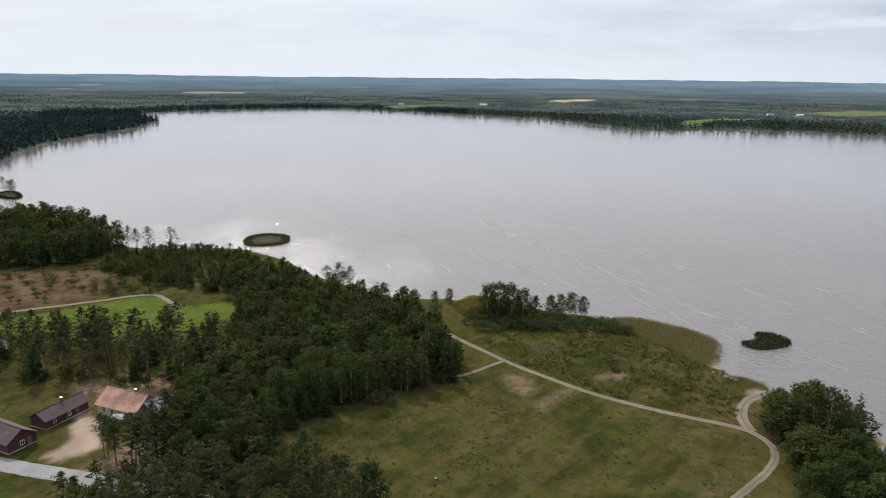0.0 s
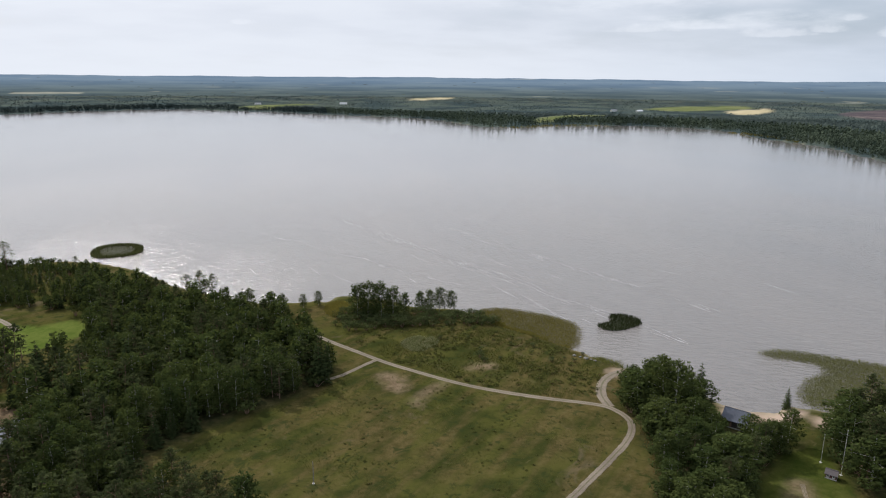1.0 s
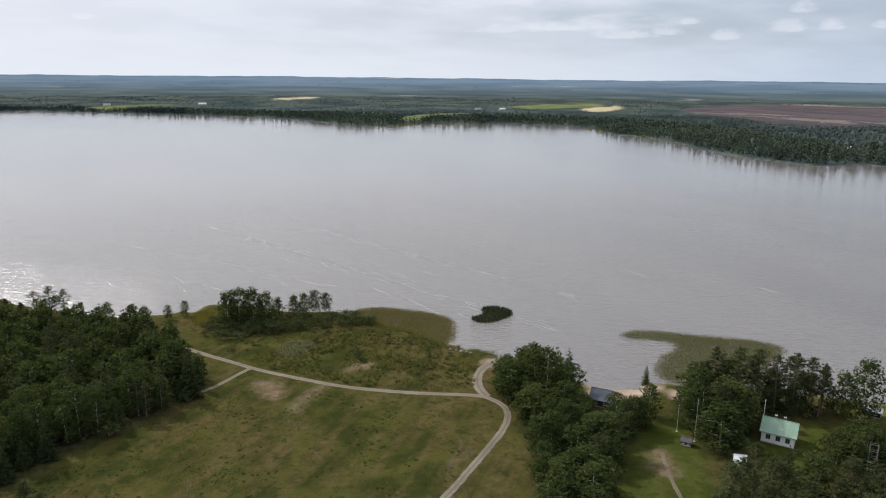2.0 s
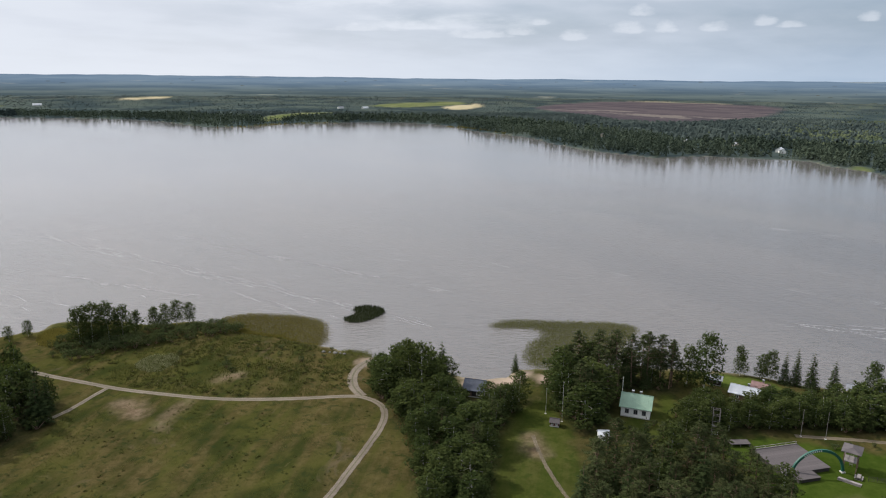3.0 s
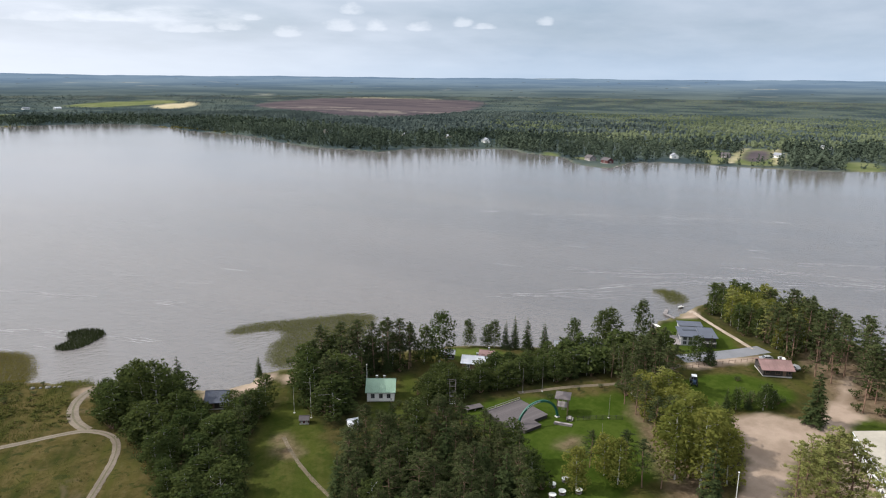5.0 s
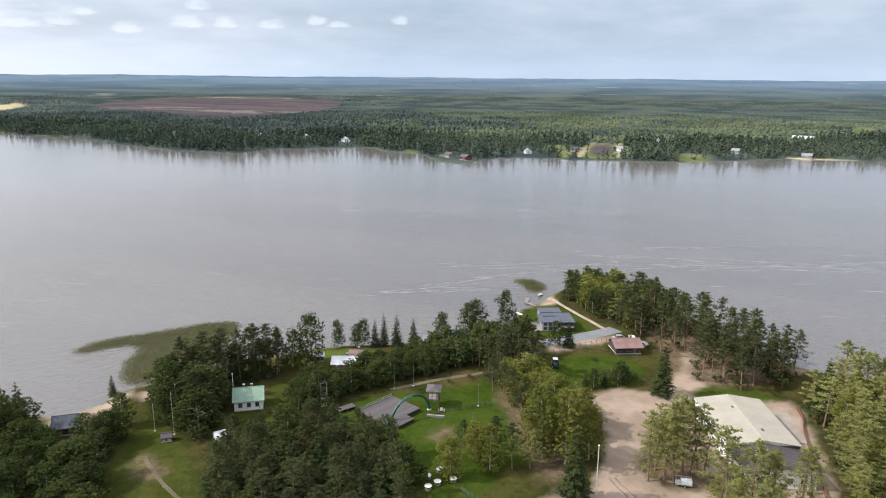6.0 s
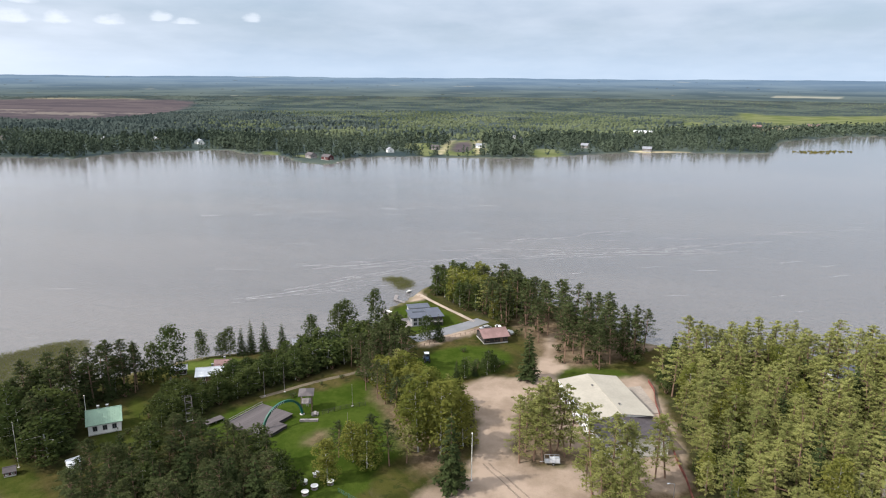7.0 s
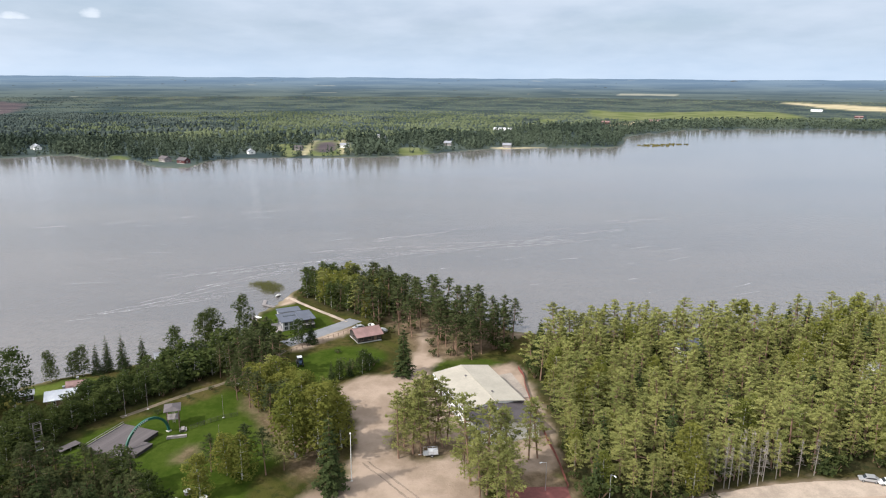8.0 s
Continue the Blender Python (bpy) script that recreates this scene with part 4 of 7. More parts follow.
# trees that stand apart: x, y, height
APART = {
    "birch": [(168.5, 121, 13.5), (170, 116, 18.7), (190, 117.4, 10.4), (192.6, 112, 8.6), (193.6, 109.5, 10.5), (208, 87, 12), (218.7, 81, 15), (221.3, 78.3, 15.3),
              (233.9, 72, 15.3), (220.6, 49, 10), (147.7, 33.9, 20), (147.6, 28.2, 20), (152.8, 23.5, 15), (139.8, 47.9, 11.3), (138, 43.9, 11.7), (131, 51, 11),
              (17.3, 253, 14), (21.2, 253, 14.7), (26.5, 252, 14.6), (30.8, 252, 13), (42.5, 257, 8.5), (45.8, 257.6, 9), (50, 257, 10), (54.4, 256, 8.7), (35.6, 255, 9),
              (2.8, 271, 6.5), (-3, 268.5, 6), (-10.8, 264, 8), (-23, 263, 11), (89, 169, 11), (94.4, 160, 17.5), (96, 156.4, 17.9), (102, 174, 10), (98, 168, 13), (105.3, 134.7, 9), (109.1, 135.0, 10), (112.5, 135.6, 9), (117.8, 138.9, 10), (193.5, 30.6, 6.5), (197.6, 24.2, 8.5), (200.3, 22.2, 6)],
    "spruce": [(194.9, 105.8, 10.7), (197, 103.4, 12.5), (197.7, 99, 12.3), (199.3, 93.4, 11.2), (133.4, 22.8, 20), (105.8, 161, 14), (236.7, 68.7, 7.6), (222, 45, 10), (196.3, 11.2, 18), (131.5, 157.6, 7), (191.4, 32.7, 7), (195.9, 27.8, 6), (163.9, 138, 9)],
    "pine": [(141, 138.6, 17.6), (145, 134.7, 18), (150, 132, 17.8), (153, 129, 17.3),
             (156.4, 126, 18), (160, 124, 17.6), (161.6, 122, 16), (140.9, 52, 9.7), (140, 39, 12), (142, 35.3, 10), (143, 44, 12), (148, 9, 17.6), (150, 5.7, 19.9),
             (152.3, 1.7, 21), (153, -1.6, 17.8), (149.2, 3.6, 17), (155.2, 0.5, 18), (153.5, 8, 16.6), (154, -2.5, 15), (140.9, -6.8, 12.5), (136.6, -8.2, 22.5), (133.2, -11.6, 22.5), (137.5, -13.6, 19), (129.5, -13.6, 17), (139.5, -16.5, 18),
             (130.6, -16.8, 16), (130.4, -10.1, 17), (147.9, -22.3, 16), (148.8, -24.6, 15.5), (127.5, -15.4, 15), (-15.3, 263.7, 9.4), (-44.5, 285.4, 13), (-39.4, 283, 12),
             (-76, 146, 11), (-73, 147, 13), (-67, 145, 12), (-69.5, 160, 13), (-71, 155, 12), (-80, 150, 11), (-77, 147.5, 12), (-82.5, 153, 10), (-49.8, 287.7, 11), (-139, 345.5, 14.8), (-152, 348.5, 14), (-159, 350.6, 12.6), (-164, 350.4, 14), (-238, 411, 13), (-229, 408, 12.7), (-223, 408, 13.7),
             (177.7, 57.1, 11), (173.4, 52.3, 12), (170.5, 49.1, 12.5), (164.3, 44.4, 11.5), (163.6, 40.2, 13), (161.8, 37.1, 12), (215.3, -4.1, 14), (215.7, -9.3, 15), (213.9, -13.5, 16), (218.1, -17.9, 14), (222.3, -21.8, 15), (225.7, -24.7, 16),
             (187.2, 58.1, 12), (191.3, 63.1, 13), (193.1, 67.1, 12), (179.2, 50.3, 12)],
}
for kind, rows in APART.items():
    for x, y, tall in rows:
        # trees by the lot get the sunlit-coloured leaf copies
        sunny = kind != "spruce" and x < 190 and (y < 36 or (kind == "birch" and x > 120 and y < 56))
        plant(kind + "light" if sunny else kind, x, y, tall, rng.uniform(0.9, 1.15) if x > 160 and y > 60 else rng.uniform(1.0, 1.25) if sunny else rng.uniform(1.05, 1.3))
# the nearest of each kind are trees of their own, the rest one mass
LIMIT = {"pine": 110, "pinelight": 115, "spruce": 80, "birch": 170, "birchlight": 60}
for kind, rows in massed.items():
    rows.sort(key=lambda q: math.hypot(q[0] - 20, q[1] - 20))
    for x, y, tall, wide in rows[:LIMIT[kind]]:
        plant(kind, x, y, tall, wide)
    rest = arr(rows[LIMIT[kind]:])
    if len(rest):
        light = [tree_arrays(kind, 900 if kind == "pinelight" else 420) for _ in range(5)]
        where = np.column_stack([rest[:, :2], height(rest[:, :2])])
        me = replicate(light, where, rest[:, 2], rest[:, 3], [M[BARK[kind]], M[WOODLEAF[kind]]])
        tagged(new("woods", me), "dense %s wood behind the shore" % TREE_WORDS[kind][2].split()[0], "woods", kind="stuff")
for x, y, tall in [(137, -66, 11), (140, -70, 12), (138.5, -73, 10), (143, -76, 12), (141, -67, 12), (145, -72, 11), (143, -88, 10), (136, -59, 11), (141, -62, 12), (146, -80, 11), (135, -58, 10), (136, -62, 11), (137.2, -65, 10), (138.2, -68.5, 11), (139.2, -71.5, 10), (140.3, -75, 11), (141.4, -78.5, 10), (142.3, -84, 10), (139.5, -66, 12), (142.5, -73, 12)]:
    plant("dead", x, y, tall)
brush = arr(under)
brush = brush[signed_lake(brush[:, :2]) < -1]
me = replicate([tree_arrays("willow", 100) for _ in range(4)], np.column_stack([brush[:, :2], height(brush[:, :2])]), brush[:, 2], rng.uniform(0.8, 1.3, len(brush)), [M["pine_bark"], M["brush_leaves"]])
tagged(new("undergrowth", me), "leafy undergrowth along the edges of the woods", "undergrowth", kind="stuff")
BUSH_ZONES = [([(6, 252), (14, 262), (40, 254), (66, 248), (72, 238), (60, 236), (36, 240), (12, 236)], 3.3, 2.0, 4.2),
              ([(30, 236), (62, 236), (76, 222), (88, 200), (86, 186), (70, 190), (46, 210)], 9.0, 0.8, 1.9),
              ([(-230, 312), (-165, 318), (-146, 305), (-148, 270), (-180, 256), (-210, 280)], 9.0, 1.5, 4.0), ([(-178, 328), (-120, 330), (-112, 300), (-150, 303)], 5.5, 2.0, 4.2), ([(-148, 300), (-120, 290), (-118, 280), (-150, 272)], 5.0, 1.5, 3.2),
              ([(83, 138), (86, 150), (88, 162), (84, 150), (80, 135)], 3.5, 1.0, 2.4), ([(76, 226), (94, 214), (98, 196), (90, 200)], 5.5, 1.0, 2.2),
              ([(196, 26), (202, 30), (208, 27), (204, 20), (198, 20)], 4.0, 2.0, 4.5), ([(205, 38), (212, 40), (220, 32), (214, 28)], 5.0, 1.2, 2.4),
              ([(160, 80), (172, 76), (186, 66), (196, 62), (192, 60), (176, 72)], 3.0, 1.0, 1.8), ([(130, 112), (137, 112), (142, 108), (136, 106)], 3.0, 1.2, 2.0),
              ([(60, 100), (66, 112), (70, 108), (64, 98)], 3.5, 1.5, 3.0)]
plant("willow", 54.2, 207.6, 2.6, 1.3)
for poly, gap, low, high in BUSH_ZONES:
    for x, y in scatter(poly, gap):
        if signed_lake(arr([(x, y)]))[0] < -1:
            plant("willow", x, y, rng.uniform(low, high), rng.uniform(0.9, 1.6))


# houses by the far shore: x, y, turn, length, wall colour, roof colour
FAR_HOUSES = [(874, 528, 20, 12, "white", "white"), (735, 285, 60, 12, "red", "dark"), (750, 311, 50, 13, "grey", "dark"), (831, 240, 30, 9, "white", "grey"),
              (881, 194, 80, 10, "grey", "dark"), (920, 141, 70, 11, "white", "grey"), (1080, 109, 40, 13, "white", "grey"), (1236, -91, 75, 34, "white", "white"),
              (1470, -320, 60, 16, "red", "red"), (1526, -437, 65, 22, "tan", "red"), (936, -75, 80, 11, "grey", "grey"), (960, 4, 70, 10, "grey", "grey"),
              (906, 1965, 10, 18, "white", "grey"), (972, 1933, 20, 22, "white", "white"), (887, 602, 50, 14, "tan", "grey"), (869, 670, 50, 16, "tan", "grey"),
              (841, 816, 40, 12, "tan", "dark"), (2086, -1066, 60, 30, "white", "white"), (1753, -1002, 70, 18, "red", "red"), (132, 2419, 0, 24, "white", "white"),
              (-147, 2393, 10, 20, "white", "grey"), (863, 518, 40, 10, "white", "grey")]


def far_tree(kind, sprays):
    """A small tree for the far shore."""
    none = (np.zeros((0, 3)), np.zeros((0, 4), int))
    n = sprays
    h = rng.uniform(0.06, 0.97, n)
    if kind == "spruce":
        reach = 0.19 * (1 - h) ** 0.8 + 0.015
    else:
        reach = 0.22 * np.sin(np.pi * np.clip(h * 0.85 + 0.12, 0, 1)) ** 0.7
    a = rng.uniform(0, 6.28, n)
    reach = reach * rng.uniform(0.5, 1, n)
    pos = np.stack([np.cos(a) * reach, np.sin(a) * reach, h], -1)
    return none, cards(pos, np.stack([np.cos(a), np.sin(a), np.full(n, 0.7)], -1), 0.105 * (20 / n) ** 0.5, 0.4)


def far_crown(round_top):
    """A plain rough crown for the deep woods: a spire or a rounded head."""
    none = (np.zeros((0, 3)), np.zeros((0, 3), int))
    t = np.arange(4) * 2 * np.pi / 4 + rng.uniform(0, 1)
    low = 0.26 * rng.uniform(0.7, 1.3, 4)
    base = np.stack([np.cos(t) * low, np.sin(t) * low, 0.2 + rng.uniform(-.1, .2, 4)], -1)
    if not round_top:
        v = np.vstack([base, [[rng.normal(0, .03), rng.normal(0, .03), 1.0]]])
        return none, (v, np.array([(k, (k + 1) % 4, 4) for k in range(4)]))
    top = 0.22 * rng.uniform(0.5, 1.3, 4)
    v = np.vstack([base, np.stack([np.cos(t + .6) * top, np.sin(t + .6) * top, 0.75 + rng.uniform(-.12, .16, 4)], -1)])
    f = []
    for k in range(4):
        q = (k + 1) % 4
        f += [(k, q, 4 + k), (q, 4 + q, 4 + k)]
    return none, (v, np.array(f + [(4, 5, 6), (4, 6, 7)]))


def far_woods():
    """Woods round the far shores, dense by the water and thinning into a canopy behind."""
    open_land = [smooth(p, 1) for p in FIELDS + STUBBLE + PEAT]

    def sites(n, r0, r1, lo, hi):
        a = rng.uniform(radians(-38), radians(126), n)
        r = np.sqrt(rng.uniform(r0 * r0, r1 * r1, n))
        p = np.stack([np.sin(a) * r, np.cos(a) * r], -1)
        s = signed_lake(p)
        keep = (s < -lo) & (s > -hi)
        p, s = p[keep], s[keep]
        for poly in open_land:
            p_in = inside(p, poly) & ((np.hypot(p[:, 0], p[:, 1]) > 1100) | (rng.uniform(0, 1, len(p)) > 0.10))
            p, s = p[~p_in], s[~p_in]
        for x, y, *_ in FAR_HOUSES:
            d = p - (x, y)
            to = -arr((x, y)) / math.hypot(x, y)
            along, across = d @ to, np.abs(d @ arr((-to[1], to[0])))
            p = p[~((along > -14) & (along < 60) & (across < 13))]
        return p

    belt = sites(130000, 560, 2300, 4, 210)[:15000]
    west = belt[belt[:, 0] < 60]
    belt = belt[belt[:, 0] >= 60]
    near = np.hypot(belt[:, 0], belt[:, 1]) < 1250
    deep = np.vstack([sites(60000, 600, 2000, 190, 5000)[:24000], sites(30000, 2000, 3080, 190, 5000)[:20000]])
    open_spots = ripple(deep, 210, 0.3) + 0.6 * ripple(deep, 70, 1.2) + rng.normal(0, 0.15, len(deep))
    deep = deep[open_spots < 0.9]
    # eastern woods that get the leaf colour painted as if in sun
    sunlit_east = 0.55 * deep[:, 0] - deep[:, 1] + 260 * ripple(deep, 260, 0.8) + rng.normal(0, 60, len(deep)) > 60
    old = ripple(deep, 120, 2.2) + 0.5 * ripple(deep, 47, 0.6) > 0.62          # dark spruce stands amid the sunlit-coloured wood
    far_west = deep[:, 0] < 150
    sunlit_east &= ~old & ~far_west
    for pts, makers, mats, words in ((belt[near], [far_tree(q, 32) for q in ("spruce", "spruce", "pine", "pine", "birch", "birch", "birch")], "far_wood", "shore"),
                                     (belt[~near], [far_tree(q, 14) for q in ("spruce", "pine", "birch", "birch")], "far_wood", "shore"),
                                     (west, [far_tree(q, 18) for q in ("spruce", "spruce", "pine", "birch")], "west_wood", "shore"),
                                     (deep[~sunlit_east & far_west], [far_crown(k % 2 > 0) for k in range(8)], "west_wood", "deep"),
                                     (deep[~sunlit_east & ~far_west], [far_crown(k % 3 > 0) for k in range(9)], "deep_wood", "deep"),
                                     (deep[sunlit_east], [far_crown(k % 4 > 0) for k in range(9)], "sunny_wood", "deep")):
        z = height(pts) - 0.5
        n = len(pts)
        r = np.hypot(pts[:, 0], pts[:, 1])
        tall = rng.uniform(9, 18, n) * (1 + 0.25 * ripple(pts, 160, 0.7)) * (np.clip(1.2 - r / 3600, 0.28, 1) if words == "shore" else np.clip(1.15 - r / 2200, 0.2, 0.8))
        if mats == "sunny_wood":
            tall *= 0.72
        wide = rng.uniform(0.8, 1.3, n) * (1.0 if words == "shore" else np.clip(0.9 + r / 2000, 1, 2.4))
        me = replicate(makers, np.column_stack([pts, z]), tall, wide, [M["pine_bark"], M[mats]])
        tagged(new("far_woods", me), "paler woods far across the lake, coloured as if sunlit" if mats == "sunny_wood" else "dark blue-green spruce woods along the western shore, coloured backlit and hazy" if mats == "west_wood" else "dark spruce and birch woods across the lake, tinted with haze", "woods", kind="stuff")


far_woods()


# ---- reeds, islets and foam ----
def blades(pts, tall, wide, per=3, bend=0.2):
    """Leaning blades of reed or grass, as narrow triangles."""
    n = len(pts) * per
    p = np.repeat(pts, per, 0) + np.column_stack([rng.normal(0, 0.35, (n, 2)), np.zeros(n)])
    h = tall * rng.uniform(0.6, 1.15, n)
    a = rng.uniform(0, 6.28, n)
    side = np.stack([np.cos(a), np.sin(a), np.zeros(n)], -1) * (wide * rng.uniform(0.6, 1.3, n))[:, None]
    tip = p + np.stack([rng.normal(0.12, bend, n) * h, rng.normal(0, bend, n) * h, h], -1)
    v = np.stack([p - side, p + side, tip], 1).reshape(-1, 3)
    return v, np.arange(3 * n).reshape(n, 3)


def reed_bed(name, label, poly, gap, tall, wide, mat, thin=0.0):
    pts = scatter(poly, gap)
    keep = ripple(pts, 5, 1.1) + 0.5 * ripple(pts, 1.7, 0.3) > -1.1 + thin
    edge = edge_distance(pts, smooth(poly, 1)) / (4.0 * max(gap, 1))
    keep &= rng.uniform(0, 1, len(pts)) < np.clip(edge + 0.12, 0, 1)
    pts = pts[keep]
    z = np.maximum(height(pts), -0.3)
    v, f = blades(np.column_stack([pts, z]), tall, wide, 4, 0.7)
    me = mesh_of(name, v, [(f, 0)], [mat])
    return tagged(new(name, me), label, "reeds", kind="stuff")


REEDS_A = [(62, 254), (70, 260), (80, 257), (95, 244), (100, 234), (97.5, 225), (92, 213), (86, 210), (80, 220), (70, 233), (62, 244)]
REEDS_B = [(149, 197), (155, 199.5), (163, 198), (175, 188), (189, 179), (197, 171), (197, 163), (184, 157), (172, 150), (158, 146), (145, 151), (137, 158), (141, 167), (151, 175.5), (160, 178.5), (162, 184), (156, 187.7), (150, 192)]
REEDS_C = [(295, 90), (302, 83), (296, 72), (286, 69), (278, 75), (286, 81)]
ISLET = [(106, 232), (110, 234), (113.5, 234.6), (115, 241.5), (119, 243), (123.7, 239.5), (125.4, 234), (122.4, 229), (117, 226.5), (110, 224.5), (106, 228)]
OVAL = [(-112, 376), (-113, 392), (-105, 399), (-92, 397), (-87, 386), (-87, 374), (-97, 368), (-106, 367)]
reed_bed("reeds", "yellow-green reed bed standing in the shallows", REEDS_A, 0.30, 0.8, 0.10, M["reed"], -0.5)
reed_bed("reeds", "thin green reed bed in open water off the beach", REEDS_B, 0.33, 0.8, 0.09, M["green_reed"], 0.0)
reed_bed("reeds", "grassy green spit beside the boat landing", [(90.9, 204), (96, 203), (100.5, 198), (99.5, 191.5), (95, 193), (90.4, 197.8)], 0.4, 0.8, 0.10, M["green_reed"], -0.3)
reed_bed("reeds", "small pale reed patch off the point", REEDS_C, 0.42, 0.9, 0.11, M["green_reed"], 0.2)
reed_bed("reeds", "strip of reeds along the far shallows", [(735, 905), (765, 1000), (790, 1100), (770, 1180), (752, 1150), (750, 1000), (725, 920)], 5.0, 2.0, 1.6, M["reed"], 0.5)
reed_bed("reeds", "reeds at the mouth of the far bay", [(966, -262), (975, -300), (1035, -370), (1020, -300), (1000, -262)], 4.0, 1.8, 1.4, M["reed"], 0.8)
reed_bed("reeds", "pale reeds along the far shore", [(325, 1330), (420, 1300), (480, 1350), (560, 1352), (640, 1330), (560, 1372), (470, 1376), (420, 1325)], 5.0, 2.0, 1.6, M["reed"], 0.2)


def islet(label, poly, mat, tall, ring):
    """A low mat of bulrushes on a hump of peat, one floating islet."""
    p = smooth(poly, 2)
    mid = p.mean(0)
    n = len(p)
    v = np.vstack([np.column_stack([p, np.full(n, -0.25)]), np.column_stack([mid + (p - mid) * 0.93, np.full(n, 0.18)]), [[*mid, 0.3]]])
    f4 = np.array([(k, (k + 1) % n, n + (k + 1) % n, n + k) for k in range(n)])
    f3 = np.array([(n + k, n + (k + 1) % n, 2 * n) for k in range(n)])
    root = new("islet")
    new("peat_mat", mesh_of("peat_mat", v, [(f4, 0), (f3, 0)], [M["peat"]])).parent = root
    pts = scatter(poly, 0.5)
    d = edge_distance(pts, p)
    high = np.where(d < ring, 1.0, 0.35) * tall
    bv, bf = blades(np.column_stack([pts, np.full(len(pts), 0.1)]), np.repeat(high, 3), 0.15)
    new("rush_mat", mesh_of("rush_mat", bv, [(bf, 0)], [mat])).parent = root
    tagged(root, label, "islet")


M["peat"] = material("peat", (0.035, 0.036, 0.022), 0.95, vary=0.4, grain=2)
M["sedge"] = foliage("sedge", (0.045, 0.055, 0.024), (0.085, 0.09, 0.038), 0.2, True)
islet("dark heart-shaped rush islet floating in the lake", ISLET, M["bulrush"], 1.0, 30)
islet("oval sedge islet with a dark rushy rim", OVAL, M["sedge"], 1.3, 4)
TINY = [(-347, 528), (-345, 545), (-331, 535), (-316, 515), (-317, 505), (-332, 510)]
islet("small wooded islet off the rocky shore", TINY, M["bulrush"], 1.2, 3)
for x, y, tall in [(-338, 528, 14), (-330, 522, 12), (-324, 515, 13), (-335, 535, 11)]:
    root = plant("pine", x, y, tall, 1.2)
    root.location.z = 0.2


def foam():
    """Wind-drawn streaks of foam on the water."""
    vs, fs, at = [], [], 0

    def streak(x, y, length, width, az):
        nonlocal at
        n = max(4, int(length / 2.5))
        t = np.linspace(0, 1, n + 1)
        d = arr((math.sin(az), math.cos(az)))
        e = arr((-d[1], d[0]))
        wav = np.sin(t * rng.uniform(3, 9) + rng.uniform(0, 6)) * rng.uniform(0.05, 0.03 * length + 0.06)
        mid = arr((x, y)) + np.outer((t - 0.5) * length, d) + np.outer(wav, e)
        half = width * np.sin(np.pi * np.clip(t, 0.02, 0.98)) ** 0.5 * rng.uniform(0.25, 1.0, n + 1)
        a, b = mid - e * half[:, None], mid + e * half[:, None]
        z = np.full(n + 1, 0.03)
        vs.append(np.vstack([np.column_stack([a, z]), np.column_stack([b, z])]))
        k = np.arange(n)
        fs.append(np.stack([k, k + 1, n + 2 + k, n + 1 + k], -1) + at)
        at += 2 * (n + 1)

    def row(p, q, count, spread, length, width):
        for _ in range(count):
            f = rng.uniform()
            x, y = p[0] + (q[0] - p[0]) * f, p[1] + (q[1] - p[1]) * f
            az = math.atan2(q[0] - p[0], q[1] - p[1]) + rng.normal(0, 0.06)
            streak(x + rng.normal(0, spread), y + rng.normal(0, spread), rng.uniform(0.6, 1.9) * length, rng.uniform(0.35, 0.8) * width, az)

    row((17, 457), (114, 242), 60, 1.6, 9, 0.15)
    row((40, 414), (132, 207), 60, 1.6, 9, 0.15)
    row((80, 424), (160, 238), 50, 1.6, 9, 0.15)
    row((-34, 427), (68, 289), 30, 1.6, 9, 0.15)
    row((38, 425), (108, 212), 20, 1.6, 9, 0.15)
    row((396, 283), (500, 60), 26, 2.5, 12, 0.19)
    row((304, 129), (350, 37), 34, 2.5, 12, 0.19)
    row((251, 141), (285, 81), 22, 2.5, 12, 0.19)
    row((254, 135), (352, 48), 36, 2.5, 12, 0.19)
    row((335, 45), (419, -103), 46, 2.5, 12, 0.19)
    row((364, 14), (386, -75), 36, 2.5, 12, 0.19)
    row((362, 75), (430, -31), 24, 2.5, 12, 0.19)
    row((306, 131), (329, 42), 30, 2.5, 12, 0.19)
    row((357, 70), (390, -72), 44, 2.5, 12, 0.19)
    row((352, 27), (379, -60), 24, 2.5, 12, 0.19)
    row((408, -37), (484, -203), 24, 2.5, 12, 0.19)
    for _ in range(170):
        a, r = rng.uniform(radians(-15), radians(118)), rng.uniform(300, 620)
        x, y = math.sin(a) * r, math.cos(a) * r
        if signed_lake(arr([(x, y)]))[0] > 12:
            streak(x, y, rng.uniform(5, 22), rng.uniform(0.05, 0.15), radians(157) + rng.normal(0, 0.1))
    me = mesh_of("foam", np.vstack(vs), [(np.vstack(fs), 0)], [M["foam"]])
    tagged(new("foam", me), "thin white streaks of wind-blown foam on the lake", "foam", kind="stuff")


M["foam"] = material("foam", (0.36, 0.36, 0.37), 0.7, vary=0.15, grain=1.0)
foam()


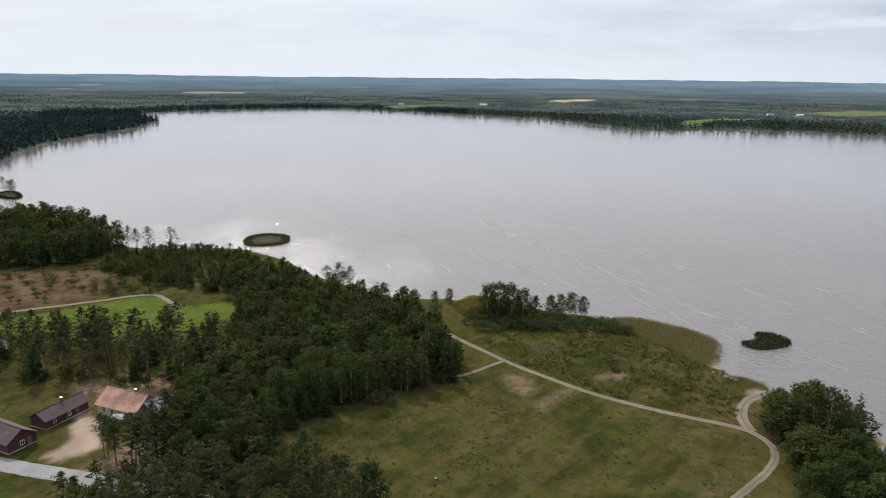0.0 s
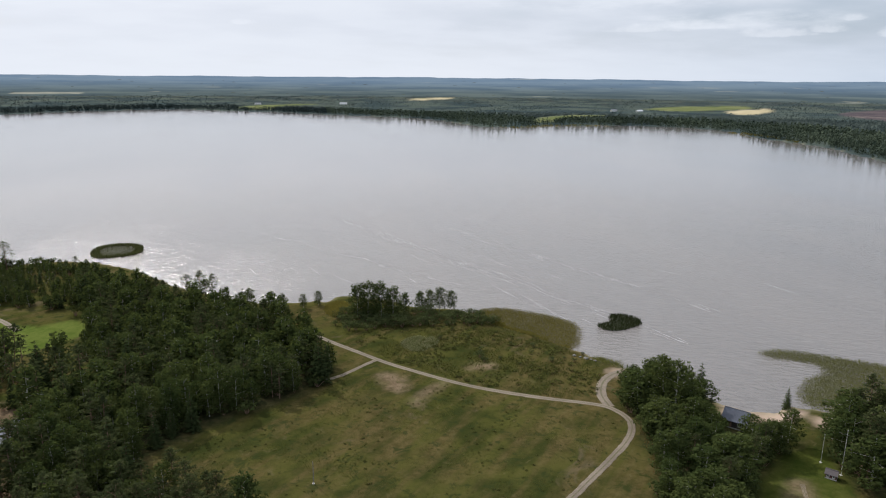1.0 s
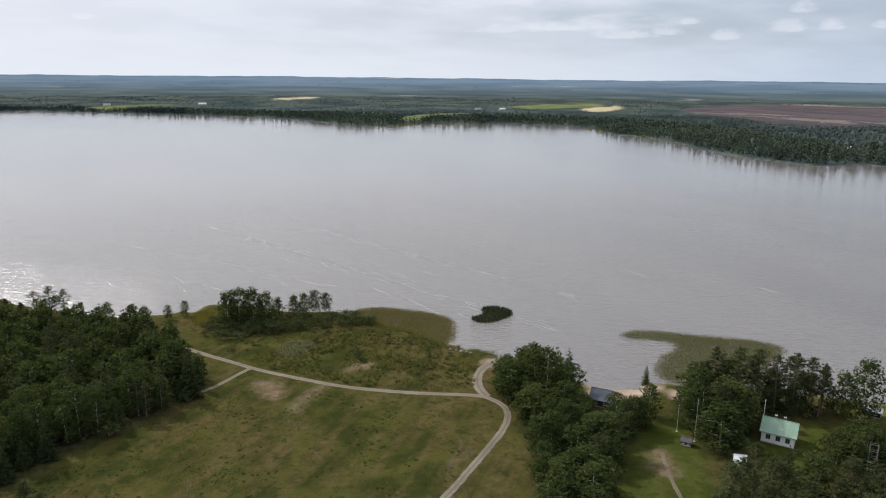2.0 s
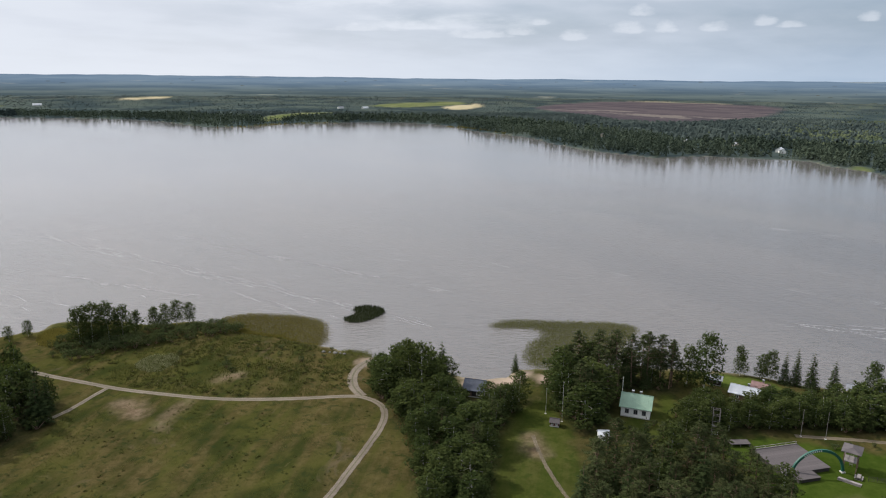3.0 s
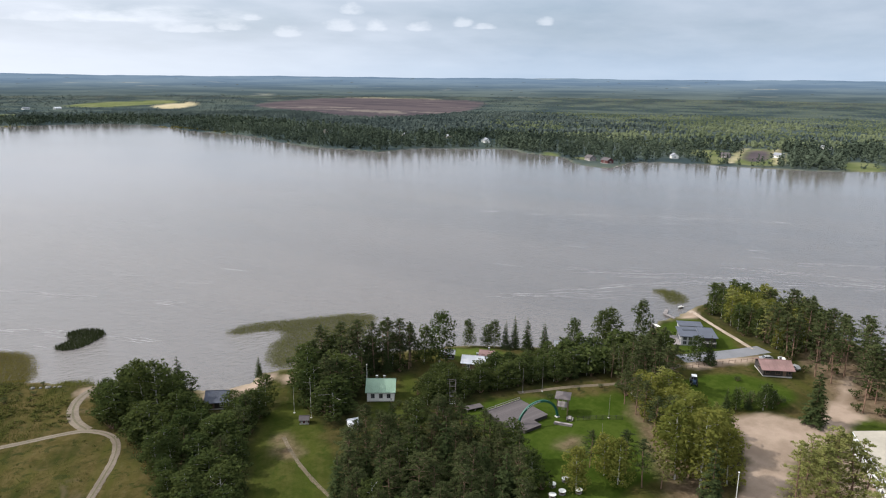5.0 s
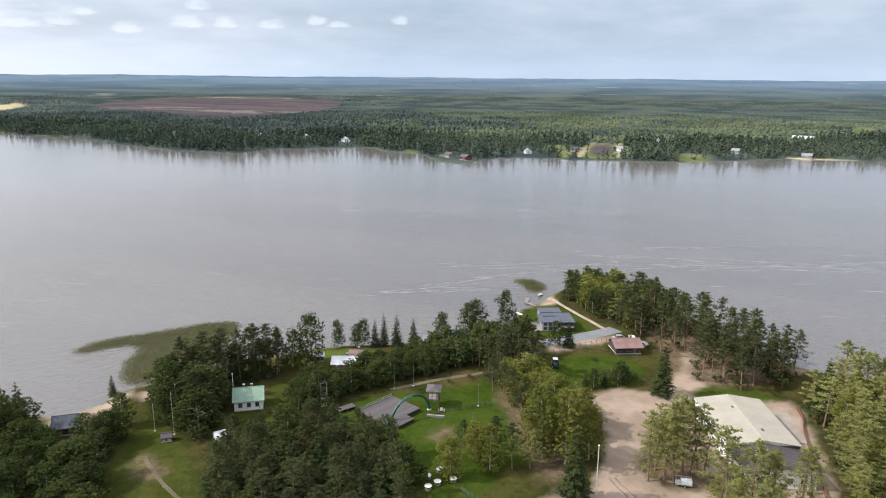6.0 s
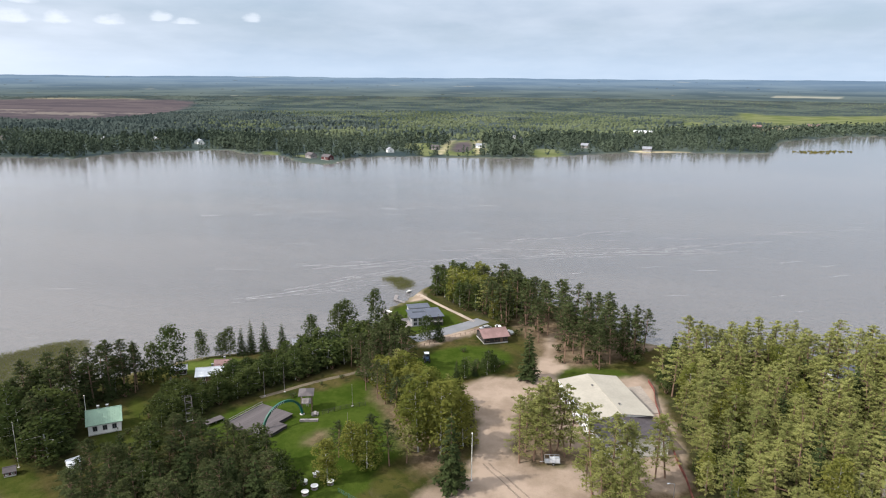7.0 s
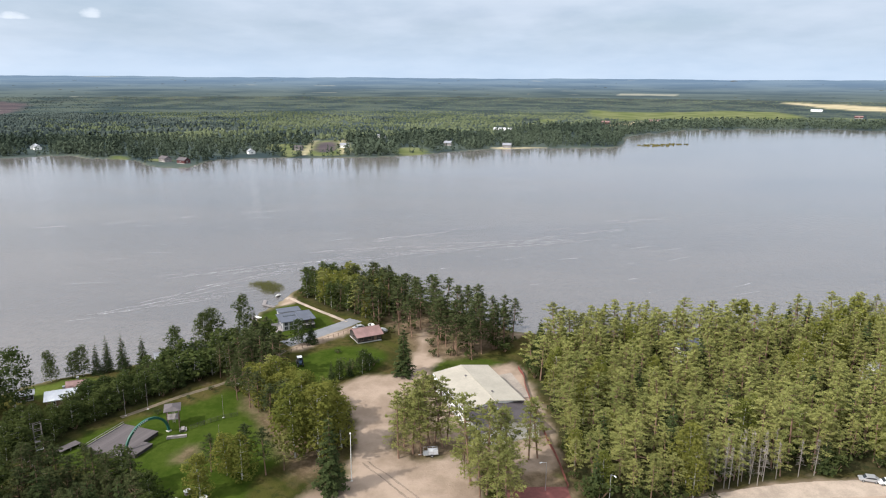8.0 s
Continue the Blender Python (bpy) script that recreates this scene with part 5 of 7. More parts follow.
# ---- roads and tracks ----
def track(name, label, points, width, mat, rise=0.06):
    """A road laid over the ground along a line; rough edges."""
    p = smooth(points, 3, closed=False)
    seg = np.hypot(*np.diff(p, axis=0).T)
    s = np.concatenate([[0], np.cumsum(seg)])
    n = max(int(s[-1] / 1.2), 8)
    at = np.linspace(0, s[-1], n)
    c = np.stack([np.interp(at, s, p[:, 0]), np.interp(at, s, p[:, 1])], -1)
    d = np.gradient(c, axis=0)
    d /= np.linalg.norm(d, axis=1, keepdims=True)
    e = np.stack([-d[:, 1], d[:, 0]], -1)
    rows = []
    cols = 11
    for k in range(cols):
        f = (k / (cols - 1) - 0.5) * width
        rim = k in (0, cols - 1)
        q = c + e * (f + (rng.normal(0, 0.12, n) if rim else np.zeros(n)))[:, None]
        z = height(q) + rise * (-1.2 if rim else 1) - (0.04 if k in (2, 3, 7, 8) else 0)
        rows.append(np.column_stack([q, z]))
    v = np.stack(rows, 1).reshape(-1, 3)
    i, j = np.meshgrid(np.arange(n - 1), np.arange(cols - 1), indexing="ij")
    a = i * cols + j
    f = np.stack([a, a + 1, a + cols + 1, a + cols], -1).reshape(-1, 4)
    me = mesh_of(name, v, [(f, 0)], [mat], True)
    across = np.tile(np.abs(np.linspace(-1, 1, cols)), n)
    me.attributes.new("across", "FLOAT", "POINT").data.foreach_set("value", across.astype(np.float32))
    return tagged(new(name, me), label, "road", kind="structure")


def rutted(name, colour, dark, grassy):
    """Worn wheel lines with grass creeping in along the middle and the edges."""
    m = bpy.data.materials.new(name)
    m.use_nodes = True
    k = Nodes(m.node_tree)
    pos = k.add("ShaderNodeNewGeometry").outputs["Position"]
    lane = k.add("ShaderNodeAttribute")
    lane.attribute_name = "across"
    lane = lane.outputs["Fac"]
    a, b, c = k.noise(pos, 0.12, 4), k.noise(pos, 0.9, 5, 0.65), k.noise(pos, 5.0, 3)
    stone = k.mix(k.ramp(k.math("ADD", k.math("MULTIPLY", a, 0.5), k.math("MULTIPLY", b, 0.5)), 0.36, 0.64), dark, colour)
    stone = k.mix(k.ramp(c, 0.55, 0.75, 0.0, 0.4), stone, tuple(1.25 * q for q in colour))
    mid_ = k.math("ADD", k.ramp(lane, 0.08, 0.3, 0.42, 0.0), k.ramp(lane, 0.7, 1.0, 0.0, 0.55))
    turf = k.ramp(k.math("ADD", mid_, k.math("MULTIPLY", b, 0.9)), 0.62, 0.95, 0.0, grassy)
    col = k.mix(turf, stone, k.mix(k.ramp(c, 0.4, 0.6), (0.040, 0.044, 0.013), (0.078, 0.070, 0.030)))
    bump = k.add("ShaderNodeBump", Height=k.math("ADD", b, c), Strength=0.5, Distance=0.06)
    p = k.add("ShaderNodeBsdfPrincipled", Base_Color=col, Roughness=0.95, Normal=bump.outputs[0])
    k.add("ShaderNodeOutputMaterial", Surface=p.outputs[0])
    return m


M["gravel"] = rutted("gravel", (0.155, 0.128, 0.098), (0.098, 0.079, 0.058), 0.85)
M["bare_earth"] = rutted("bare_earth", (0.130, 0.102, 0.070), (0.080, 0.064, 0.040), 0.6)
M["asphalt"] = material("asphalt", (0.165, 0.160, 0.160), 0.9, vary=0.15, grain=3)
M["pale_gravel"] = material("pale_gravel", (0.30, 0.245, 0.195), 0.95, vary=0.2, grain=2.5, bump=0.3)
track("road", "pale gravel track winding through the meadow", [(-0.5, 238.5), (4.6, 231.8), (13, 220.5), (20.5, 211), (29, 201.6), (38.5, 192.5), (51.4, 182.4), (64.8, 174.5), (77.8, 168.2),
      (81.4, 165.6), (83.7, 159.4), (82.6, 153.4), (77.4, 146.5), (70, 139.8), (63.4, 134), (54, 125.8), (43, 116.8), (20, 100)], 2.2, M["gravel"])
track("road", "short gravel spur off the meadow track", [(20.5, 211), (14.5, 206), (7.6, 199), (0, 196)], 1.7, M["gravel"], 0.05)
track("road", "gravel spur down to the boat landing", [(81.5, 166), (81.8, 172.5), (84.5, 179.3), (89.6, 185.6), (96, 188.6), (100, 189.2)], 3.4, M["gravel"], 0.05)
track("road", "light asphalt lane past the red barns", [(-150, 156), (-115.6, 148.5), (-103.4, 146), (-94.2, 143.4), (-80.4, 139.9), (-63.6, 135.6), (-46, 131.5), (-20, 124), (20, 108)], 5.6, M["asphalt"], 0.08)
track("path", "gravel path along the mown field", [(-215, 226), (-175, 246.8), (-169, 250.8), (-144, 265.7), (-123, 280.5), (-112, 270), (-104, 259)], 2.3, M["gravel"], 0.05)
track("path", "narrow sandy path across the lawn", [(108.8, 122), (103.8, 113), (100.3, 105.4), (97.2, 96.6), (94, 86)], 1.1, M["bare_earth"], 0.04)
track("road", "gravel lane behind the playground", [(167, 85.5), (170.4, 82.5), (180.7, 73.5), (190, 63.5), (198, 58.5), (208, 55), (216, 52.5)], 1.9, M["bare_earth"], 0.05)
track("path", "sandy path beside the shore house lawn", [(275, 66), (267, 59.5), (255, 47.2), (248, 40), (244, 36)], 1.9, M["pale_gravel"], 0.05)
track("road", "wide pale asphalt road along the wood", [(124, -30), (128, -52), (133, -66), (137, -82), (138.5, -100), (141, -125), (143, -170)], 7.0, M["pale_gravel"], 0.07)
M["damp_sand"] = material("damp_sand", (0.135, 0.105, 0.082), 0.95, vary=0.3, grain=3)
track("path", "damp wheel rut pressed into the sand lot", [(146, 17.5), (143.5, 15.7), (140.8, 13.3), (136.3, 9.6), (132, 6), (126, 1)], 0.45, M["damp_sand"], 0.03)
track("path", "damp wheel rut pressed into the sand lot", [(146.6, 16.2), (144.1, 14.4), (141.6, 11.8), (137.3, 8.0), (133, 4.4), (127, -0.6)], 0.45, M["damp_sand"], 0.03)
M["slate_paving"] = material("slate_paving", (0.145, 0.150, 0.162), 0.85, vary=0.12, grain=2)
track("pavement", "grey paved yard before the shore house", [(221, 54), (229, 46.5), (237, 39.5), (246, 33)], 7.5, M["slate_paving"], 0.07)


# ---- materials of built things ----
def plain(name, colour, rough=0.8, metal=0.0, vary=0.15, grain=3.0, bump=0.0):
    M[name] = material(name, colour, rough, metal, vary, grain, bump)


plain("white_paint", (0.72, 0.72, 0.69), 0.7, vary=0.08)
plain("white_metal", (0.58, 0.60, 0.63), 0.45, 0.0, 0.06)
plain("green_metal", (0.185, 0.285, 0.212), 0.6, 0.0, 0.12)
plain("cream_felt", (0.29, 0.268, 0.222), 0.85, vary=0.1, grain=1.5)
plain("dark_roof", (0.062, 0.052, 0.056), 0.7, vary=0.2)
plain("grey_roof", (0.20, 0.21, 0.235), 0.6, vary=0.2)
plain("slate_roof", (0.070, 0.080, 0.106), 0.9, vary=0.15)
plain("rose_roof", (0.185, 0.112, 0.105), 0.8, vary=0.2)
plain("patched_roof", (0.33, 0.18, 0.13), 0.85, vary=0.45, grain=2.2)
plain("barn_red", (0.080, 0.025, 0.025), 0.85, vary=0.25)
plain("barn_roof", (0.055, 0.034, 0.037), 0.85, vary=0.25)
plain("brown_wood", (0.15, 0.10, 0.07), 0.8, vary=0.3)
plain("grey_wood", (0.21, 0.19, 0.185), 0.85, vary=0.25, grain=5)
plain("deck_wood", (0.072, 0.062, 0.064), 0.85, vary=0.25, grain=5)
plain("dark_wood", (0.035, 0.030, 0.028), 0.85, vary=0.3)
plain("tan_wall", (0.42, 0.36, 0.28), 0.8, vary=0.15)
plain("metal", (0.50, 0.51, 0.52), 0.4, 0.7)
plain("green_paint", (0.010, 0.080, 0.058), 0.5, vary=0.15)
plain("fence_red", (0.165, 0.050, 0.038), 0.85, vary=0.3)
plain("red_rubber", (0.13, 0.043, 0.038), 0.95, vary=0.25, grain=1.0)
plain("tyre", (0.02, 0.02, 0.02), 0.9)
plain("tractor_blue", (0.03, 0.055, 0.10), 0.4)
plain("car_silver", (0.45, 0.46, 0.48), 0.3, 0.5, 0.05)
plain("car_white", (0.7, 0.7, 0.7), 0.3, 0.0, 0.05)
plain("stone", (0.12, 0.115, 0.105), 0.9, vary=0.3)
plain("grey_render", (0.36, 0.36, 0.37), 0.85, vary=0.1)
plain("old_concrete", (0.235, 0.205, 0.175), 0.95, vary=0.18, grain=1.6)
plain("concrete", (0.42, 0.41, 0.39), 0.9, vary=0.15)


def glass_material():
    m = bpy.data.materials.new("window_glass")
    m.use_nodes = True
    k = Nodes(m.node_tree)
    p = k.add("ShaderNodeBsdfPrincipled", Base_Color=(0.03, 0.035, 0.04, 1), Roughness=0.06)
    k.add("ShaderNodeOutputMaterial", Surface=p.outputs[0])
    return m


M["glass"] = glass_material()


# ---- shapes ----
def ground_z(x, y):
    return float(height(arr([(x, y)]))[0])


def thing(name, x, y, turn=0.0, z=None, **tags):
    """An Empty at a thing's base."""
    root = new(name)
    root.matrix_basis = pose(x, y, ground_z(x, y) if z is None else z, 0, 0, turn)
    return tagged(root, **tags)


def add_box(bm, lo, hi, turn=0.0, at=(0, 0)):
    """A box from corner lo to corner hi."""
    c = [(a + b) / 2 for a, b in zip(lo, hi)]
    s = [abs(b - a) for a, b in zip(lo, hi)]
    m = Matrix.Translation((*at, 0)) @ Matrix.Rotation(radians(turn), 4, "Z") @ Matrix.Translation(c) @ Matrix.Diagonal((*s, 1))
    bmesh.ops.create_cube(bm, size=1, matrix=m)
    return bm


def box(*spans, bevel=0.0):
    bm = bmesh.new()
    for lo, hi in spans:
        add_box(bm, lo, hi)
    if bevel:
        bmesh.ops.bevel(bm, geom=bm.edges[:], offset=bevel, segments=1, affect="EDGES")
    return bm


def rod(p, q, r0, r1=None, sides=8, bm=None):
    bm = bm or bmesh.new()
    p, q = Vector(p), Vector(q)
    d = q - p
    m = Matrix.Translation((p + q) / 2) @ d.to_track_quat("Z", "Y").to_matrix().to_4x4()
    bmesh.ops.create_cone(bm, cap_ends=True, segments=sides, radius1=r0, radius2=r0 if r1 is None else r1, depth=d.length, matrix=m)
    return bm


def prism(outline, y0, y1):
    """A solid with the outline (x, z) drawn from y0 to y1."""
    bm = bmesh.new()
    a = [bm.verts.new((x, y0, z)) for x, z in outline]
    b = [bm.verts.new((x, y1, z)) for x, z in outline]
    n = len(outline)
    bm.faces.new(a)
    bm.faces.new(b[::-1])
    for k in range(n):
        bm.faces.new((a[(k + 1) % n], a[k], b[k], b[(k + 1) % n]))
    bmesh.ops.recalc_face_normals(bm, faces=bm.faces)
    return bm


def gable_wall(length, width, wall, rise):
    """Walls and gables: the ridge runs along x."""
    bm = bmesh.new()
    o = [(-width / 2, -0.4), (width / 2, -0.4), (width / 2, wall), (0, wall + rise), (-width / 2, wall)]
    a = [bm.verts.new((-length / 2, y, z)) for y, z in o]
    b = [bm.verts.new((length / 2, y, z)) for y, z in o]
    bm.faces.new(a)
    bm.faces.new(b)
    for k in range(5):
        bm.faces.new((a[k], a[(k + 1) % 5], b[(k + 1) % 5], b[k]))
    bmesh.ops.recalc_face_normals(bm, faces=bm.faces)
    return bm


def gable_roof(length, width, wall, rise, over=0.5, thick=0.14, seams=0.0):
    """Two slabs meeting at the ridge, and its raised seams."""
    bm, ribs = bmesh.new(), bmesh.new()
    slope = rise / (width / 2)
    L = length / 2 + over
    for side in (-1, 1):
        y1, z1 = side * (width / 2 + over), wall - over * slope
        o = [(0, wall + rise + 0.02), (y1, z1 + 0.02), (y1, z1 + thick), (0, wall + rise + thick + 0.02)]
        a = [bm.verts.new((-L, y, z)) for y, z in o]
        b = [bm.verts.new((L, y, z)) for y, z in o]
        bm.faces.new(a)
        bm.faces.new(b)
        for k in range(4):
            bm.faces.new((a[k], a[(k + 1) % 4], b[(k + 1) % 4], b[k]))
        if seams:
            n = int(2 * L / seams)
            for k in range(n + 1):
                x = -L + 0.03 + k * (2 * L - 0.06) / n
                c, d = Vector((x, side * 0.03, wall + rise + thick + 0.04)), Vector((x, y1, z1 + thick + 0.02))
                rod(c, d, 0.035, sides=4, bm=ribs)
    bmesh.ops.recalc_face_normals(bm, faces=bm.faces)
    return bm, ribs


def add_window(root, face, u, z, w_, h, length, width, frame_mat):
    """A window set on a wall. face: front (-y), back (+y), left (-x), right (+x)."""
    ring = []
    t = 0.09
    for lo, hi in (((-w_ / 2 - t, -0.06, -h / 2 - t), (-w_ / 2, 0.02, h / 2 + t)), ((w_ / 2, -0.06, -h / 2 - t), (w_ / 2 + t, 0.02, h / 2 + t)),
                   ((-w_ / 2, -0.06, h / 2), (w_ / 2, 0.02, h / 2 + t)), ((-w_ / 2, -0.06, -h / 2 - t), (w_ / 2, 0.02, -h / 2)), ((-0.03, -0.04, -h / 2), (0.03, 0.02, h / 2))):
        ring.append((lo, hi))
    win = part("window", box(*ring), frame_mat, root)
    part("pane", box(((-w_ / 2, -0.012, -h / 2), (w_ / 2, 0.012, h / 2))), M["glass"], win)
    spot = {"front": (u, -width / 2 - 0.01, z, 0), "back": (u, width / 2 + 0.01, z, 180), "left": (-length / 2 - 0.01, u, z, -90), "right": (length / 2 + 0.01, u, z, 90)}[face]
    win.matrix_basis = pose(spot[0], spot[1], spot[2], 0, 0, spot[3])
    return win


def house(name, label, x, y, turn, length, width, wall, rise, wall_mat, roof_mat, windows=(), door=None, chimneys=(), over=0.5, seams=0.0, frame_mat=None, z=None, group="", plinth=True, category="house"):
    root = thing(name, x, y, turn, z, label=label, category=category, group=group)
    part("wall", gable_wall(length, width, wall, rise), M[wall_mat], root)
    slabs, ribs = gable_roof(length, width, wall, rise, over, seams=seams)
    roof = part("roof", slabs, M[roof_mat], root)
    if seams:
        tagged(part("roof_seam", ribs, M[roof_mat], roof), kind="stuff")
    else:
        ribs.free()
    ridge = rod((-length / 2 - over, 0, wall + rise + 0.17), (length / 2 + over, 0, wall + rise + 0.17), 0.11, sides=6)
    part("ridge_cap", ridge, M[roof_mat], root)
    if plinth:
        part("plinth", box(((-length / 2 - 0.05, -width / 2 - 0.05, -0.5), (length / 2 + 0.05, width / 2 + 0.05, 0.3))), M["concrete"], root)
    for face, u, zz, w_, h in windows:
        add_window(root, face, u, zz, w_, h, length, width, frame_mat or M["white_paint"])
    if door:
        face, u = door
        d = part("door", box(((-0.5, -0.05, 0), (0.5, 0.03, 2.05)), bevel=0.01), M["brown_wood"], root)
        spot = {"front": (u, -width / 2 - 0.01, 0.3, 0), "left": (-length / 2 - 0.01, u, 0.3, -90), "right": (length / 2 + 0.01, u, 0.3, 90), "back": (u, width / 2 + 0.01, 0.3, 180)}[face]
        d.matrix_basis = pose(spot[0], spot[1], spot[2], 0, 0, spot[3])
        part("door_handle", rod((0.38, -0.1, 1.0), (0.38, -0.06, 1.0), 0.03), M["metal"], d)
    for cx, cy in chimneys:
        top = wall + rise * (1 - abs(cy) / (width / 2)) + 1.1
        ch = part("chimney", box(((cx - 0.28, cy - 0.28, wall), (cx + 0.28, cy + 0.28, top)), bevel=0.02), M["stone"], root)
        part("chimney_cap", box(((cx - 0.34, cy - 0.34, top), (cx + 0.34, cy + 0.34, top + 0.08))), M["metal"], ch)
    return root


# ---- houses by the near shore ----
house("cottage", "white cottage with a pale green metal roof on a lawn", 141.0, 116.2, -54, 7.6, 6.4, 3.2, 2.3, "white_paint", "green_metal",
      [("front", -2.2, 1.75, 0.9, 1.2), ("front", 0.1, 1.75, 0.9, 1.2), ("front", 2.3, 1.75, 0.9, 1.2), ("right", 0, 1.8, 1.0, 1.2), ("left", 1.2, 1.8, 0.9, 1.2)],
      ("left", -1.2), [(-1.2, 0.3), (0.9, 0.5)], seams=0.55, frame_mat=M["grey_wood"])
house("house", "low house with a white sheet-metal roof behind the trees", 175.4, 105.7, -66, 7.8, 5.6, 2.4, 1.3, "brown_wood", "white_metal",
      [("front", -2, 1.4, 1, 0.9), ("front", 2, 1.4, 1, 0.9)], ("front", 0), [(0.5, 0.4)], seams=0.6)
house("sauna", "small red-roofed sauna by the shore", 183.0, 106.0, -66, 4.2, 3.4, 2.1, 0.9, "barn_red", "rose_roof", [("front", 1, 1.3, 0.6, 0.6)], ("front", -0.8), [(0.6, 0.3)], category="sauna")
house("shed", "low dark garden shed beside the yellow lawn", 176.5, 117, -60, 3.8, 2.6, 2.0, 0.6, "dark_wood", "grey_roof", [("front", 0.8, 1.2, 0.6, 0.5)], ("front", -0.7), category="shed")
house("beach_hut", "blue-grey roofed hut behind the beach", 110.6, 150.2, -49, 5.6, 5.6, 2.4, 1.9, "dark_wood", "slate_roof", [("front", 1.5, 1.4, 0.9, 0.9), ("right", 0, 1.4, 0.9, 0.9)], ("front", -1), seams=0.6, category="hut")
house("playhouse", "tiny dark red playhouse with white trim", 117.3, 123.1, -50, 2.3, 1.8, 1.25, 0.7, "barn_red", "dark_roof", [("front", -0.6, 0.75, 0.4, 0.45), ("front", 0.6, 0.75, 0.4, 0.45)], None, over=0.25, category="playhouse")
house("greenhouse", "small white shed half hidden by pines", 122.2, 110.3, -35, 2.6, 2.4, 2.0, 0.8, "white_paint", "white_metal", [("front", 0, 1.2, 0.7, 0.8)], None, over=0.2, category="shed")
house("boathouse", "dark-roofed boathouse at the water's edge", 211.5, 84.5, -64, 5.0, 3.8, 2.1, 1.1, "dark_wood", "slate_roof", [("front", 1.3, 1.3, 0.7, 0.7)], ("front", -1), category="boathouse")
house("boathouse", "small brown boathouse under the shore trees", 206.5, 90.5, -60, 4.0, 3.4, 2.0, 1.0, "brown_wood", "grey_roof", [("front", 1.0, 1.2, 0.6, 0.6)], ("front", -0.8), category="boathouse")
house("lake_house", "low dark house with a faded rose-red roof", 227.0, 26.8, -62, 8.6, 8.2, 2.5, 1.5, "dark_wood", "rose_roof",
      [("front", -3, 1.5, 1.2, 1.0), ("front", 0, 1.5, 1.2, 1.0), ("front", 3.6, 1.5, 0.8, 1.0), ("left", 0, 1.5, 1.4, 1.0)], ("front", 2), [(2, 0.5)], over=0.7, seams=0.8, frame_mat=M["brown_wood"])
house("forest_house", "blue-grey roofed house hidden in the pine wood", 211.0, -80.0, -70, 8, 6, 5.2, 2.2, "white_paint", "slate_roof", [("front", -2, 3.6, 1, 1), ("front", 2, 3.6, 1, 1)], None, seams=0.7)
house("forest_house", "small white-gabled house deep in the pine wood", 196.0, -132.0, -50, 7, 5, 4.0, 2.2, "white_paint", "white_metal", [("front", 0, 2.6, 1, 1)], None)

# ---- houses by the road ----
house("farmhouse", "old farmhouse with a patched rusty tile roof", -84.8, 172.6, -22, 13.6, 8.6, 3.3, 2.9, "tan_wall", "patched_roof",
      [("front", -4.5, 1.8, 1.1, 1.3), ("front", -1.5, 1.8, 1.1, 1.3), ("front", 3.5, 1.8, 1.1, 1.3), ("left", 0, 1.8, 1.1, 1.3)], ("front", 1), [(2.5, 0.4)], over=0.6, seams=1.1)
house("annex", "grey-roofed annex joined to the old farmhouse", -76.2, 172.4, 62, 9.0, 6.0, 2.9, 1.9, "grey_wood", "grey_roof", [("left", 0, 1.6, 1, 1), ("front", 2, 1.6, 1, 1)], ("back", 0), seams=0.9, category="annex")
house("barn", "long dark red log barn with a dark roof", -101.6, 169.0, 68, 13.0, 5.6, 2.7, 1.7, "barn_red", "barn_roof",
      [("front", -4, 1.5, 0.8, 0.9), ("front", 0.5, 1.5, 0.8, 0.9), ("right", 0, 1.5, 0.8, 0.9)], ("front", 3), [(1, 0.3)], category="barn")
house("barn", "dark red barn with white bargeboards beside the lane", -109.5, 156.6, -26, 16.0, 7.2, 2.9, 2.3, "barn_red", "barn_roof", [("front", 3, 1.6, 0.9, 1.0), ("front", -2, 1.6, 0.9, 1.0), ("right", 0, 1.6, 0.9, 1.0)], ("right", 1.8), category="barn")
house("villa", "pale grey-roofed villa beyond the pines", -150, 212, 10, 11, 8, 3.2, 2.4, "white_paint", "grey_roof", [("front", -3, 1.8, 1.2, 1.2), ("front", 2, 1.8, 1.2, 1.2)], ("front", 0), seams=0.8)
house("hut", "white-roofed hut at the wood's edge by the bay", -184, 352, 20, 7, 4, 2.4, 1.0, "brown_wood", "white_metal", [("front", 0, 1.4, 1, 0.8)], None, category="hut")
house("hut", "grey hut half hidden in the shore wood", -68, 289, 10, 6, 4.5, 2.4, 1.3, "grey_wood", "grey_roof", [("front", 0, 1.4, 1, 0.8)], None, category="hut")
house("hut", "brown cabin among the trees near the shore", -34, 268, -30, 6, 5, 2.6, 1.6, "brown_wood", "grey_roof", [("front", 1, 1.4, 1, 0.8)], None, category="hut")


